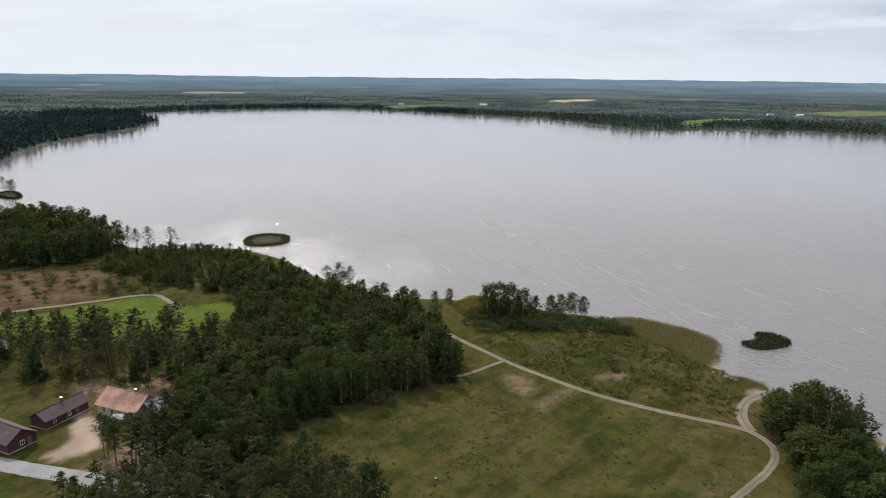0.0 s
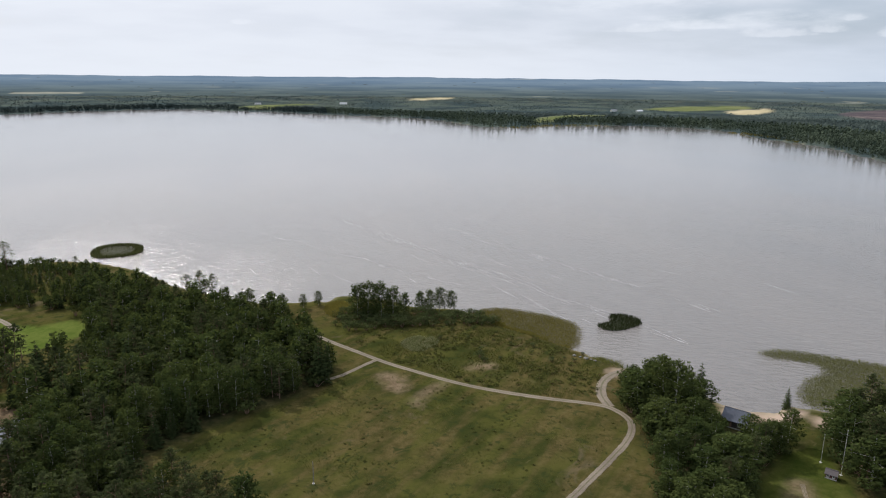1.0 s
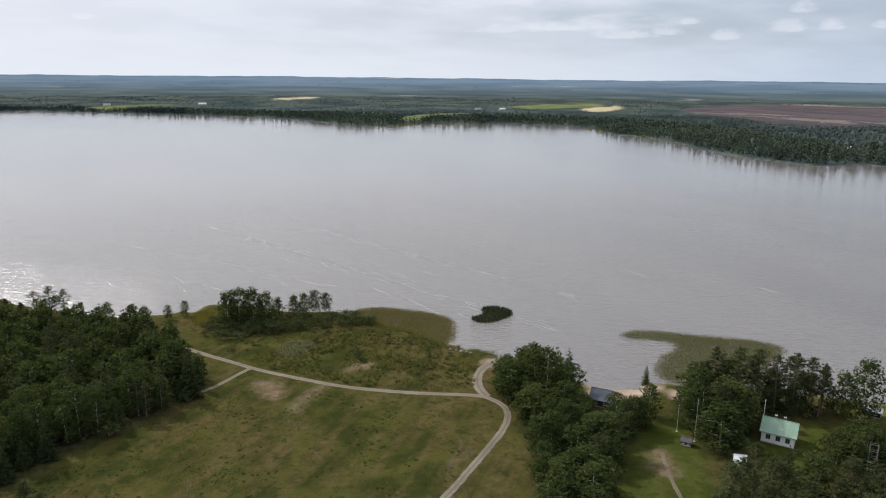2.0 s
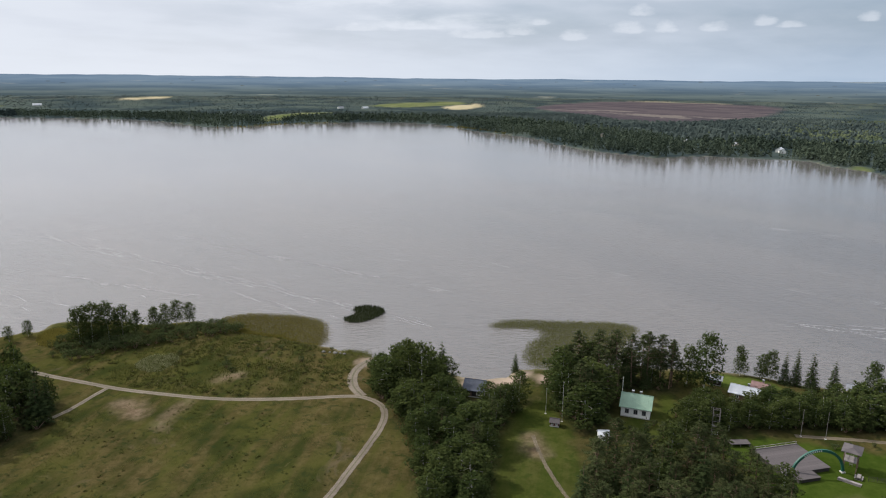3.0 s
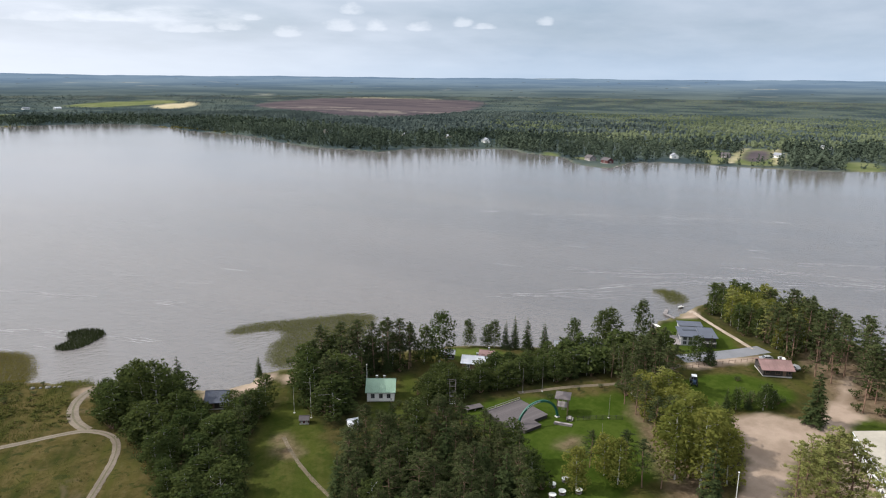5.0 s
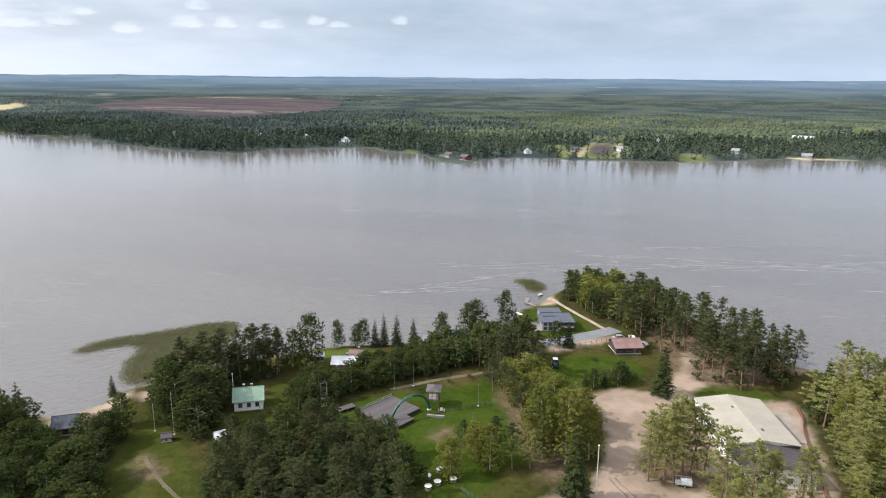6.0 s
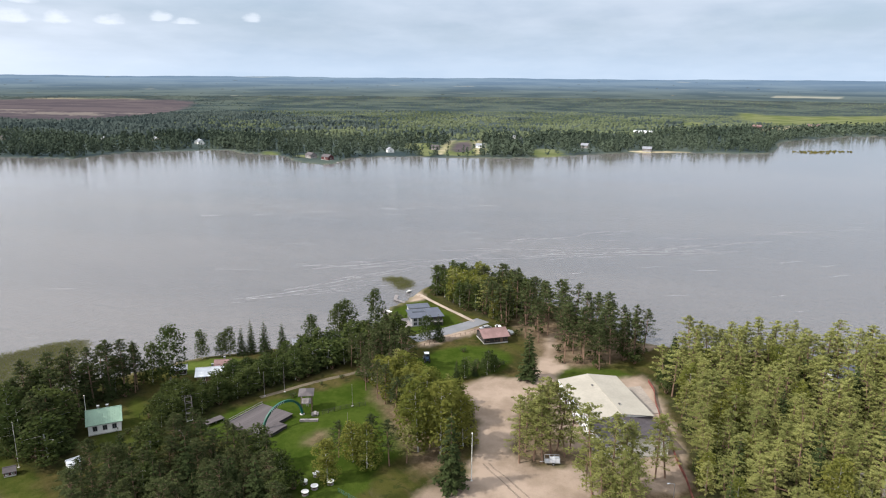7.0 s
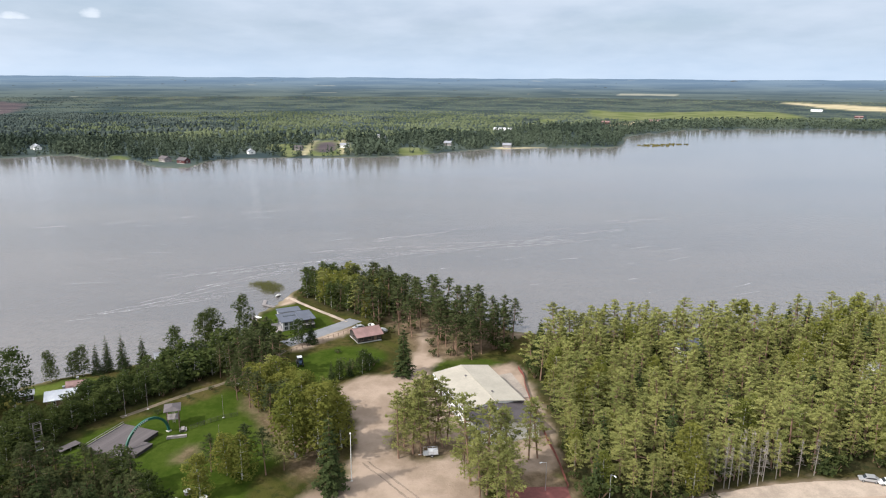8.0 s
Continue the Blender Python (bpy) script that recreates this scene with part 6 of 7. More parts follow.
def party_tent(x, y, turn):
    root = thing("party_tent", x, y, turn, label="white pop-up canopy standing beside the farmhouse", category="canopy")
    for sx in (-1.4, 1.4):
        for sy in (-1.4, 1.4):
            part("leg", rod((sx, sy, 0), (sx, sy, 2.2), 0.03), M["metal"], root)
    bm = bmesh.new()
    top = bm.verts.new((0, 0, 3.2))
    ring = [bm.verts.new((1.55 * a, 1.55 * b, 2.2)) for a, b in ((-1, -1), (1, -1), (1, 1), (-1, 1))]
    skirt = [bm.verts.new((1.55 * a, 1.55 * b, 1.95)) for a, b in ((-1, -1), (1, -1), (1, 1), (-1, 1))]
    for k in range(4):
        bm.faces.new((ring[k], ring[(k + 1) % 4], top))
        bm.faces.new((skirt[k], skirt[(k + 1) % 4], ring[(k + 1) % 4], ring[k]))
    bmesh.ops.solidify(bm, geom=bm.faces[:], thickness=0.02)
    part("canopy", bm, M["white_metal"], root)


party_tent(-84.6, 165.2, 20)


# ---- the hall by the sand lot ----
def hall():
    x, y, turn, L, Wd, wall, rise = 178.2, -10.8, 21.0, 24.5, 17.0, 5.0, 1.2
    wins = [("back", u, 3.4, 2.0, 1.3) for u in (-9, -6, -3, 0, 3, 6, 9)]
    root = house("sports_hall", "large white hall with a broad cream-coloured felt roof", x, y, turn, L, Wd, wall, rise, "white_paint", "cream_felt",
                 wins + [("back", u, 1.2, 1.6, 1.0) for u in (-9, -6, -3, 6)], ("back", 1.5), over=0.35, frame_mat=M["grey_roof"], category="hall")
    for u, v in ((5, 1.5), (-7, -1.5)):
        z = wall + rise * (1 - abs(v) / (Wd / 2)) + 0.1
        vent = part("roof_vent", box(((u - 0.3, v - 0.22, z), (u + 0.3, v + 0.22, z + 0.3)), bevel=0.03), M["metal"], root)
        part("vent_cap", box(((u - 0.36, v - 0.28, z + 0.3), (u + 0.36, v + 0.28, z + 0.36))), M["dark_roof"], vent)
    part("fascia", box(((-L / 2 - 0.12, -Wd / 2, wall - 0.75), (-L / 2 - 0.03, Wd / 2, wall + 0.02))), M["dark_roof"], root)
    part("gutter", rod((-L / 2, Wd / 2 + 0.42, wall - 0.12), (L / 2, Wd / 2 + 0.42, wall - 0.12), 0.09), M["white_metal"], root)
    part("gutter", rod((-L / 2, -Wd / 2 - 0.42, wall - 0.12), (L / 2, -Wd / 2 - 0.42, wall - 0.12), 0.09), M["white_metal"], root)
    for u in (-11.3, 11.3):
        part("downpipe", rod((u, Wd / 2 + 0.2, 0), (u, Wd / 2 + 0.2, wall - 0.1), 0.06), M["white_metal"], root)
    annex = house("clubhouse", "dark-roofed low wing built onto the white hall", 161.6, -17.1, 21.0, 10.0, 15.8, 4.2, 1.4, "white_paint", "dark_roof",
                  [("left", -5, 2.2, 1.3, 1.3), ("left", -2, 2.2, 1.3, 1.3), ("left", 2, 2.2, 1.3, 1.3), ("left", 5, 2.2, 1.3, 1.3), ("back", -3, 1.6, 1.3, 1.2), ("back", 0, 1.6, 1.3, 1.2)], ("back", 3), [(1, 1.5)],
                  over=0.7, seams=0.7, category="clubhouse")
    porch = part("porch_roof", prism([(-5.5, 2.75), (-0.5, 2.75), (-0.5, 2.9), (-5.5, 2.9)], 7.6, 11.2), M["dark_roof"], annex)
    for u in (-5.2, -3.6, -2.0, -0.7):
        part("porch_post", box(((u - 0.08, 10.9, 0), (u + 0.08, 11.06, 2.75))), M["white_paint"], annex)
    part("porch_rail", box(((-5.3, 10.94, 0.9), (-0.6, 11.02, 1.0)), ((-5.3, 10.94, 0.45), (-0.6, 11.02, 0.53))), M["white_paint"], annex)
    part("porch_deck", box(((-5.5, 7.6, 0.0), (-0.5, 11.2, 0.3))), M["grey_wood"], annex)


hall()
bm = box(((-12.5, -2.3, -0.1), (12.5, 2.3, 0.12)), ((-12.5, 2.3, -0.1), (-9, 3.2, 0.5)))
slab = part("loading_yard", bm, M["old_concrete"])
slab.matrix_basis = pose(193.8, -21.2, ground_z(193.8, -21.2), 0, 0, 15)
tagged(slab, "pale concrete slab beside the hall", "yard", kind="structure")
court = part("court", box(((-5, -7, -0.2), (5, 7, 0.08))), M["red_rubber"])
court.matrix_basis = pose(131.3, -23.0, ground_z(131.3, -23.0), 0, 0, 2)
tagged(court, "red rubber playing court under the trees", "court", kind="structure")


# ---- the modern shore house ----
def shore_house():
    root = thing("shore_house", 240.0, 54.5, -64, label="modern two-storey house with slate-grey shed roofs", category="house")
    root.scale.z = 0.78
    part("wall", box(((-5.6, -4.6, -0.3), (5.6, 4.2, 4.3)), bevel=0.02), M["grey_render"], root)
    part("wall", box(((1.4, -5.2, -0.3), (5.7, -4.4, 4.2)), bevel=0.02), M["dark_wood"], root, "dark timber-clad bay")
    for lo, hi, tilt in (((-6.3, -5.4, 4.35), (0.6, 4.8, 4.55), 3), ((0.7, -6.0, 4.5), (6.4, 4.8, 4.7), -3)):
        r = part("roof", box((lo, hi), bevel=0.03), M["slate_roof"], root)
        n = int((hi[0] - lo[0]) / 0.6)
        seam = bmesh.new()
        for k in range(1, n):
            x = lo[0] + k * (hi[0] - lo[0]) / n
            add_box(seam, (x - 0.03, lo[1] + 0.05, hi[2]), (x + 0.03, hi[1] - 0.05, hi[2] + 0.05))
        part("roof_seams", seam, M["slate_roof"], r)
    part("skylight", box(((-4.4, 0.6, 4.55), (0.2, 1.9, 4.72)), bevel=0.02), M["glass"], root)
    for u in (-4.4, -2.6, -0.8):
        for z in (1.2, 3.2):
            add_window(root, "front", u, z, 1.1, 1.4, 11.2, 9.2, M["grey_roof"])
    for v in (-2.6, 0.2, 2.6):
        for z in (1.2, 3.2):
            add_window(root, "left", v, z, 1.3, 1.5, 11.2, 9.2, M["grey_roof"])
    add_window(root, "right", -1, 3.2, 2.4, 1.4, 11.4, 9.2, M["grey_roof"])
    bal = part("balcony", box(((1.5, -6.6, 2.2), (5.7, -5.2, 2.36)), bevel=0.02), M["grey_wood"], root)
    part("railing", box(((1.5, -6.6, 3.2), (5.7, -6.54, 3.28)), ((1.5, -6.6, 2.8), (5.7, -6.56, 2.84)), ((1.5, -6.6, 2.36), (1.56, -6.54, 3.2)), ((3.5, -6.6, 2.36), (3.56, -6.54, 3.2)), ((5.64, -6.6, 2.36), (5.7, -6.54, 3.2))), M["metal"], bal)
    for u in (1.6, 5.6):
        part("post", box(((u - 0.08, -6.6, -0.2), (u + 0.08, -6.44, 2.2))), M["dark_wood"], root)
    part("terrace", box(((-8.2, -5.2, -0.2), (-5.6, 4.2, 0.35))), M["grey_wood"], root)
    shed = thing("garage", 252.5, 60.0, -64, label="low garage with a blue-grey roof behind the shore house", category="garage")
    shed.scale.z = 0.62
    part("wall", box(((-4, -2.4, -0.3), (4, 2.4, 2.7)), bevel=0.02), M["grey_render"], shed)
    part("roof", box(((-4.4, -2.8, 2.75), (4.4, 2.8, 2.95)), bevel=0.03), M["slate_roof"], shed)
    part("garage_door", box(((-1.3, -2.47, 0.0), (1.3, -2.38, 2.1))), M["grey_wood"], shed)


shore_house()


# ---- playground, stage and arch ----
def stage():
    root = thing("stage", 153.2, 78.6, 71, label="low dark-boarded open-air dance stage on the lawn", category="stage")
    part("frame", box(((-5.4, -6.4, -0.2), (5.4, 6.4, 1.0))), M["dark_wood"], root)
    part("front_step", box(((-8.4, -1.2, -0.2), (-5.4, 4.6, 0.95))), M["dark_wood"], root)
    plank = box(((-5.6, -0.145, 0), (5.6, 0.145, 0.06)), bevel=0.012)
    first = part("plank", plank, M["deck_wood"], root)
    for k in range(43):
        ob = first if k == 0 else new("plank", first.data)
        ob.parent = root
        ob.matrix_basis = pose(0, -6.45 + k * 0.305, 1.0 + 0.006 * (k % 3), 0, 0, 0)
    short = part("short_plank", box(((-1.55, -0.145, 0), (1.55, 0.145, 0.06)), bevel=0.012), M["deck_wood"], root)
    for k in range(19):
        ob = short if k == 0 else new("short_plank", short.data)
        ob.parent = root
        ob.matrix_basis = pose(-7.05, -1.05 + k * 0.305, 0.96 + 0.006 * (k % 3), 0, 0, 0)
    part("edge_board", box(((5.45, -6.5, 0.7), (5.6, 6.7, 1.3))), M["grey_wood"], root)
    for v in (-6, -3, 0, 3, 6):
        part("rail_post", box(((5.3, v - 0.05, 1.0), (5.4, v + 0.05, 2.0))), M["grey_wood"], root)
    part("rail", box(((5.3, -6.2, 1.9), (5.4, 6.2, 2.0))), M["grey_wood"], root)
    ramp = thing("ramp", 156.6, 66.2, 75, label="pale timber ramp leading off the stage", category="ramp")
    part("ramp_bed", prism([(-0.7, 0.0), (0.7, 0.0), (0.7, 0.2), (-0.7, 0.2)], -2.4, 2.4), M["grey_wood"], ramp)
    part("side_rail", box(((-0.8, -2.4, 0), (-0.7, 2.4, 0.6))), M["grey_wood"], ramp)
    ramp.rotation_euler.z = radians(15)
    side = thing("bench_platform", 150.2, 90.5, 60, label="low grey timber side platform beside the stage", category="platform")
    part("top", box(((-1.2, -2.6, 0.7), (1.2, 2.6, 0.85)), bevel=0.02), M["deck_wood"], side)
    for u in (-1.0, 1.0):
        for v in (-2.3, 0, 2.3):
            part("leg", box(((u - 0.08, v - 0.08, -0.1), (u + 0.08, v + 0.08, 0.7))), M["grey_wood"], side)


stage()


def arch(p, q, rise):
    p, q = Vector((*p, 0)), Vector((*q, 0))
    mid, d = (p + q) / 2, q - p
    root = thing("arch", mid.x, mid.y, math.degrees(math.atan2(d.y, d.x)), label="green painted archway with white lettering over the stage", category="archway")
    half, n = d.length / 2, 28
    bm = bmesh.new()
    rings = []
    for k in range(n + 1):
        a = math.pi * k / n
        ring = []
        for dr, dy in ((-0.3, -0.2), (0.3, -0.2), (0.3, 0.2), (-0.3, 0.2)):
            ring.append(bm.verts.new((-math.cos(a) * (half + dr), dy, max(math.sin(a) * (rise + dr), 0.0) + (0 if 0 < k < n else -0.2))))
        rings.append(ring)
    for a, b in zip(rings, rings[1:]):
        for k in range(4):
            bm.faces.new((a[k], a[(k + 1) % 4], b[(k + 1) % 4], b[k]))
    bm.faces.new(rings[0])
    bm.faces.new(rings[-1][::-1])
    bmesh.ops.recalc_face_normals(bm, faces=bm.faces)
    part("arch_band", bm, M["green_paint"], root)
    for k in range(9):
        a = math.pi * (0.30 + 0.026 * k)
        bar = part("letter_bar", box(((-0.11, -0.02, -0.17), (0.11, 0.02, 0.17))), M["white_paint"], root)
        bar.matrix_basis = pose(-math.cos(a) * half, -0.24, math.sin(a) * rise, 0, math.degrees(a) - 90, 0)
    for k in range(5):
        a = math.pi * (0.08 + 0.21 * k)
        part("joint", rod((-math.cos(a) * (half - 0.24), 0, math.sin(a) * (rise - 0.24)), (-math.cos(a) * (half + 0.24), 0, math.sin(a) * (rise + 0.24)), 0.22, sides=6), M["green_paint"], root)
    for x in (-half, half):
        part("footing", box(((x - 0.5, -0.5, -0.2), (x + 0.5, 0.5, 0.25)), bevel=0.03), M["concrete"], root)


arch((148.0, 75.2), (159.6, 69.4), 6.0)


def lookout(x, y, turn):
    root = thing("lookout_shelter", x, y, turn, label="tall timber shelter with a low grey roof", category="shelter")
    for sx in (-1.7, 1.7):
        for sy in (-1.4, 1.4):
            part("post", box(((sx - 0.1, sy - 0.1, -0.2), (sx + 0.1, sy + 0.1, 5.2))), M["brown_wood"], root)
    bm = bmesh.new()
    low = [bm.verts.new((2.5 * a, 2.1 * b, 5.2)) for a, b in ((-1, -1), (1, -1), (1, 1), (-1, 1))]
    low2 = [bm.verts.new((2.5 * a, 2.1 * b, 5.34)) for a, b in ((-1, -1), (1, -1), (1, 1), (-1, 1))]
    top = [bm.verts.new((-0.9, 0, 6.1)), bm.verts.new((0.9, 0, 6.1))]
    bm.faces.new(low[::-1])
    for k in range(4):
        bm.faces.new((low[k], low[(k + 1) % 4], low2[(k + 1) % 4], low2[k]))
    bm.faces.new((low2[0], low2[1], top[1], top[0]))
    bm.faces.new((low2[2], low2[3], top[0], top[1]))
    bm.faces.new((low2[1], low2[2], top[1]))
    bm.faces.new((low2[3], low2[0], top[0]))
    bmesh.ops.recalc_face_normals(bm, faces=bm.faces)
    part("roof", bm, M["deck_wood"], root)
    part("platform", box(((-1.7, -1.4, 2.6), (1.7, 1.4, 2.75))), M["grey_wood"], root)
    part("rail", box(((-1.75, -1.45, 3.5), (1.75, -1.35, 3.6)), ((-1.75, 1.35, 3.5), (1.75, 1.45, 3.6))), M["grey_wood"], root)
    lad = part("ladder", box(((1.75, -0.35, 0), (1.83, -0.27, 3.4)), ((1.75, 0.27, 0), (1.83, 0.35, 3.4))), M["grey_wood"], root)
    for k in range(8):
        part("rung", box(((1.76, -0.27, 0.35 + 0.36 * k), (1.82, 0.27, 0.41 + 0.36 * k))), M["grey_wood"], lad)
    table = thing("picnic_table", x - 2.6, y - 3.4, 20, label="grey timber picnic table with benches by the shelter", category="table")
    part("top", box(((-1.0, -0.4, 0.7), (1.0, 0.4, 0.76)), bevel=0.01), M["grey_wood"], table)
    for v in (-0.75, 0.75):
        part("bench", box(((-1.0, v - 0.15, 0.42), (1.0, v + 0.15, 0.47)), bevel=0.01), M["grey_wood"], table)
    for u in (-0.7, 0.7):
        part("leg", box(((u - 0.05, -0.75, 0.0), (u + 0.05, 0.75, 0.08)), ((u - 0.05, -0.3, 0.0), (u + 0.05, -0.2, 0.7)), ((u - 0.05, 0.2, 0.0), (u + 0.05, 0.3, 0.7)), ((u - 0.05, -0.7, 0.36), (u + 0.05, 0.7, 0.42))), M["grey_wood"], table)


lookout(162.4, 69.2, 20)


def climbing_tower(x, y, turn):
    root = thing("climbing_tower", x, y, turn, label="slim grey metal climbing frame on the lawn", category="climbing frame")
    for sx in (-0.85, 0.85):
        for sy in (-0.5, 0.5):
            part("post", rod((sx, sy, -0.2), (sx, sy, 7.4), 0.05), M["grey_wood"], root)
    for z in (1.2, 2.6, 4.0, 5.6, 7.3):
        part("crossbar", rod((-0.85, -0.5, z), (0.85, -0.5, z), 0.045, bm=rod((-0.85, 0.5, z), (0.85, 0.5, z), 0.035)), M["grey_wood"], root)
    part("platform", box(((-0.85, -0.5, 2.6), (0.85, 0.5, 2.7))), M["grey_wood"], root)
    part("panel", box(((-0.8, -0.52, 0.4), (0.8, -0.48, 1.2))), M["white_paint"], root)


climbing_tower(149.3, 97.0, -48)


def spool_table(x, y):
    root = thing("spool_table", x, y, label="round white-topped cable-spool table on the grass", category="table", group="spool tables on the lawn")
    part("top", rod((0, 0, 0.78), (0, 0, 0.86), 0.85, sides=20), M["white_paint"], root)
    part("drum", rod((0, 0, 0.08), (0, 0, 0.78), 0.38, sides=12), M["brown_wood"], root)
    part("base", rod((0, 0, -0.05), (0, 0, 0.08), 0.75, sides=20), M["grey_wood"], root)
    return root


first_table = spool_table(132.1, 54.2)
for x, y in [(128.5, 55.7), (129.6, 49.8), (127.1, 52.6), (124.6, 53.8)]:
    copy_thing(first_table, pose(x, y, ground_z(x, y), 0, 0, 40))


def pole(name, label, x, y, tall, r, mat, category, ball=True, lean=(0, 0)):
    root = thing(name, x, y, label=label, category=category)
    part("shaft", rod((0, 0, -0.3), (lean[0], lean[1], tall), r, r * 0.55), M[mat], root)
    if ball:
        bm = bmesh.new()
        bmesh.ops.create_icosphere(bm, subdivisions=1, radius=r * 1.8, matrix=Matrix.Translation((lean[0], lean[1], tall)))
        part("finial", bm, M[mat], root)
    part("footing", box(((-0.25, -0.25, -0.2), (0.25, 0.25, 0.12)), bevel=0.02), M["concrete"], root)
    return root


pole("flagpole", "white flagpole beside the playhouse lawn", 120.3, 123.6, 11.5, 0.07, "concrete", "flagpole")
pole("flagpole", "shorter white flagpole on the lawn", 119.6, 129.4, 7.5, 0.06, "concrete", "flagpole")
pole("flagpole", "white flagpole by the green-roofed cottage", 142.2, 122.6, 8.0, 0.09, "white_paint", "flagpole")
pole("flagpole", "tall white flagpole at the edge of the sand lot", 137.9, 18.9, 12.0, 0.11, "white_paint", "flagpole")
pole("net_post", "pale net post on the playing field", 167.0, 57.6, 6.5, 0.05, "grey_wood", "post")
pole("utility_pole", "grey wooden pole standing alone in the field", -1.0, 142.0, 5.6, 0.12, "grey_wood", "pole", False)
pole("lamp_mast", "slim grey mast behind the stage", 168.0, 84.6, 7.5, 0.06, "grey_wood", "mast")
pole("lamp_mast", "slim grey mast beside the lane", 171.9, 80.2, 7.5, 0.06, "grey_wood", "mast")
pole("marker_post", "short pale post on the playground lawn", 157.4, 55.6, 3.0, 0.05, "grey_wood", "post")


def street_lamp(x, y, turn):
    root = thing("street_lamp", x, y, turn, label="grey street lamp with a short arm", category="street lamp")
    part("shaft", rod((0, 0, -0.3), (0, 0, 7.0), 0.09, 0.06), M["metal"], root)
    part("arm", rod((0, 0, 7.0), (1.4, 0, 7.4), 0.045), M["metal"], root)
    part("lamp_head", box(((1.2, -0.13, 7.36), (1.9, 0.13, 7.5)), bevel=0.03), M["white_metal"], root)


street_lamp(80.5, 110.4, 140)
street_lamp(135.0, -24.7, 120)
street_lamp(131.0, -38.0, 200)


# ---- fences ----
def post_fence(name, label, points, step, high, mat, rails=(0.45, 0.9), thick=0.07):
    """Posts along a line, with a rail from post to post."""
    p = arr(points)
    seg = np.hypot(*np.diff(p, axis=0).T)
    s = np.concatenate([[0], np.cumsum(seg)])
    at = np.linspace(0, s[-1], int(s[-1] / step) + 1)
    xy = np.stack([np.interp(at, s, p[:, 0]), np.interp(at, s, p[:, 1])], -1)
    z = height(xy)
    root = thing(name, xy[0, 0], xy[0, 1], label=label, category="fence")
    base = Vector((xy[0, 0], xy[0, 1], ground_z(*xy[0])))
    stake = None
    for k in range(len(at)):
        if stake is None:
            stake = part("post", box(((-thick, -thick, -0.3), (thick, thick, high)), bevel=0.01), M[mat], root)
            ob = stake
        else:
            ob = new("post", stake.data)
            ob.parent = root
        ob.matrix_basis = Matrix.Translation(Vector((*xy[k], z[k])) - base)
    for k in range(len(at) - 1):
        for h in rails:
            a, b = Vector((*xy[k], z[k] + h * high)) - base, Vector((*xy[k + 1], z[k + 1] + h * high)) - base
            part("rail", rod(a, b, thick * 0.7, sides=5), M[mat], root)
    return root


post_fence("rail_fence", "pale split-rail fence along the pine avenue", [(189, 61.5), (177, 50.2), (165, 40.2), (153, 29.2)], 2.6, 0.9, "concrete")
post_fence("rail_fence", "dark post fence below the paved yard", [(214, 50), (222, 43.5), (230, 36), (236, 31)], 2.2, 1.2, "brown_wood", (0.8,))
post_fence("net_fence", "dark netting fence across the playing field", [(160.5, 64), (164.5, 59.5), (168, 54)], 1.6, 1.3, "dark_wood", (0.15, 0.35, 0.55, 0.75, 0.95), 0.04)
post_fence("wire_fence", "green wire fence near the spool tables", [(127, 47), (124, 41), (119, 40)], 1.6, 1.1, "green_paint", (0.3, 0.6, 0.95), 0.04)
post_fence("field_fence", "weathered pale fence beside the climbing frame", [(146, 100), (141, 93.5), (137, 88)], 2.2, 1.1, "grey_wood")


def board_fence(points):
    """A red board fence, board by board."""
    p = smooth(points, 2, closed=False)
    seg = np.hypot(*np.diff(p, axis=0).T)
    s = np.concatenate([[0], np.cumsum(seg)])
    at = np.arange(0, s[-1], 0.30)
    xy = np.stack([np.interp(at, s, p[:, 0]), np.interp(at, s, p[:, 1])], -1)
    z = height(xy)
    root = thing("board_fence", xy[0, 0], xy[0, 1], label="rust-red board fence along the wood's edge", category="fence")
    base = Vector((xy[0, 0], xy[0, 1], ground_z(*xy[0])))
    board = part("board", box(((-0.14, -0.02, 0.0), (0.14, 0.02, 1.15)), bevel=0.008), M["fence_red"], root)
    for k in range(len(at)):
        ob = board if k == 0 else new("board", board.data)
        ob.parent = root
        d = xy[min(k + 1, len(xy) - 1)] - xy[max(k - 1, 0)]
        ob.matrix_basis = Matrix.Translation(Vector((*xy[k], z[k] - 0.1 + 0.04 * (k % 2))) - base) @ Matrix.Rotation(math.atan2(d[1], d[0]), 4, "Z")


board_fence([(202, -24.6), (196, -26), (191, -25.5), (180.4, -26.1), (168, -27.4), (156.1, -28.1), (149.4, -29.3), (139.6, -29.8), (136.2, -30)])


# ---- vehicles, boats and jetties ----
def wheel(parent, x, y, r, w_):
    t = part("wheel", rod((x, y - w_ / 2, r), (x, y + w_ / 2, r), r, sides=18), M["tyre"], parent)
    part("rim", rod((x, y - w_ / 2 - 0.01, r), (x, y + w_ / 2 + 0.01, r), r * 0.55, sides=12), M["metal"], t)


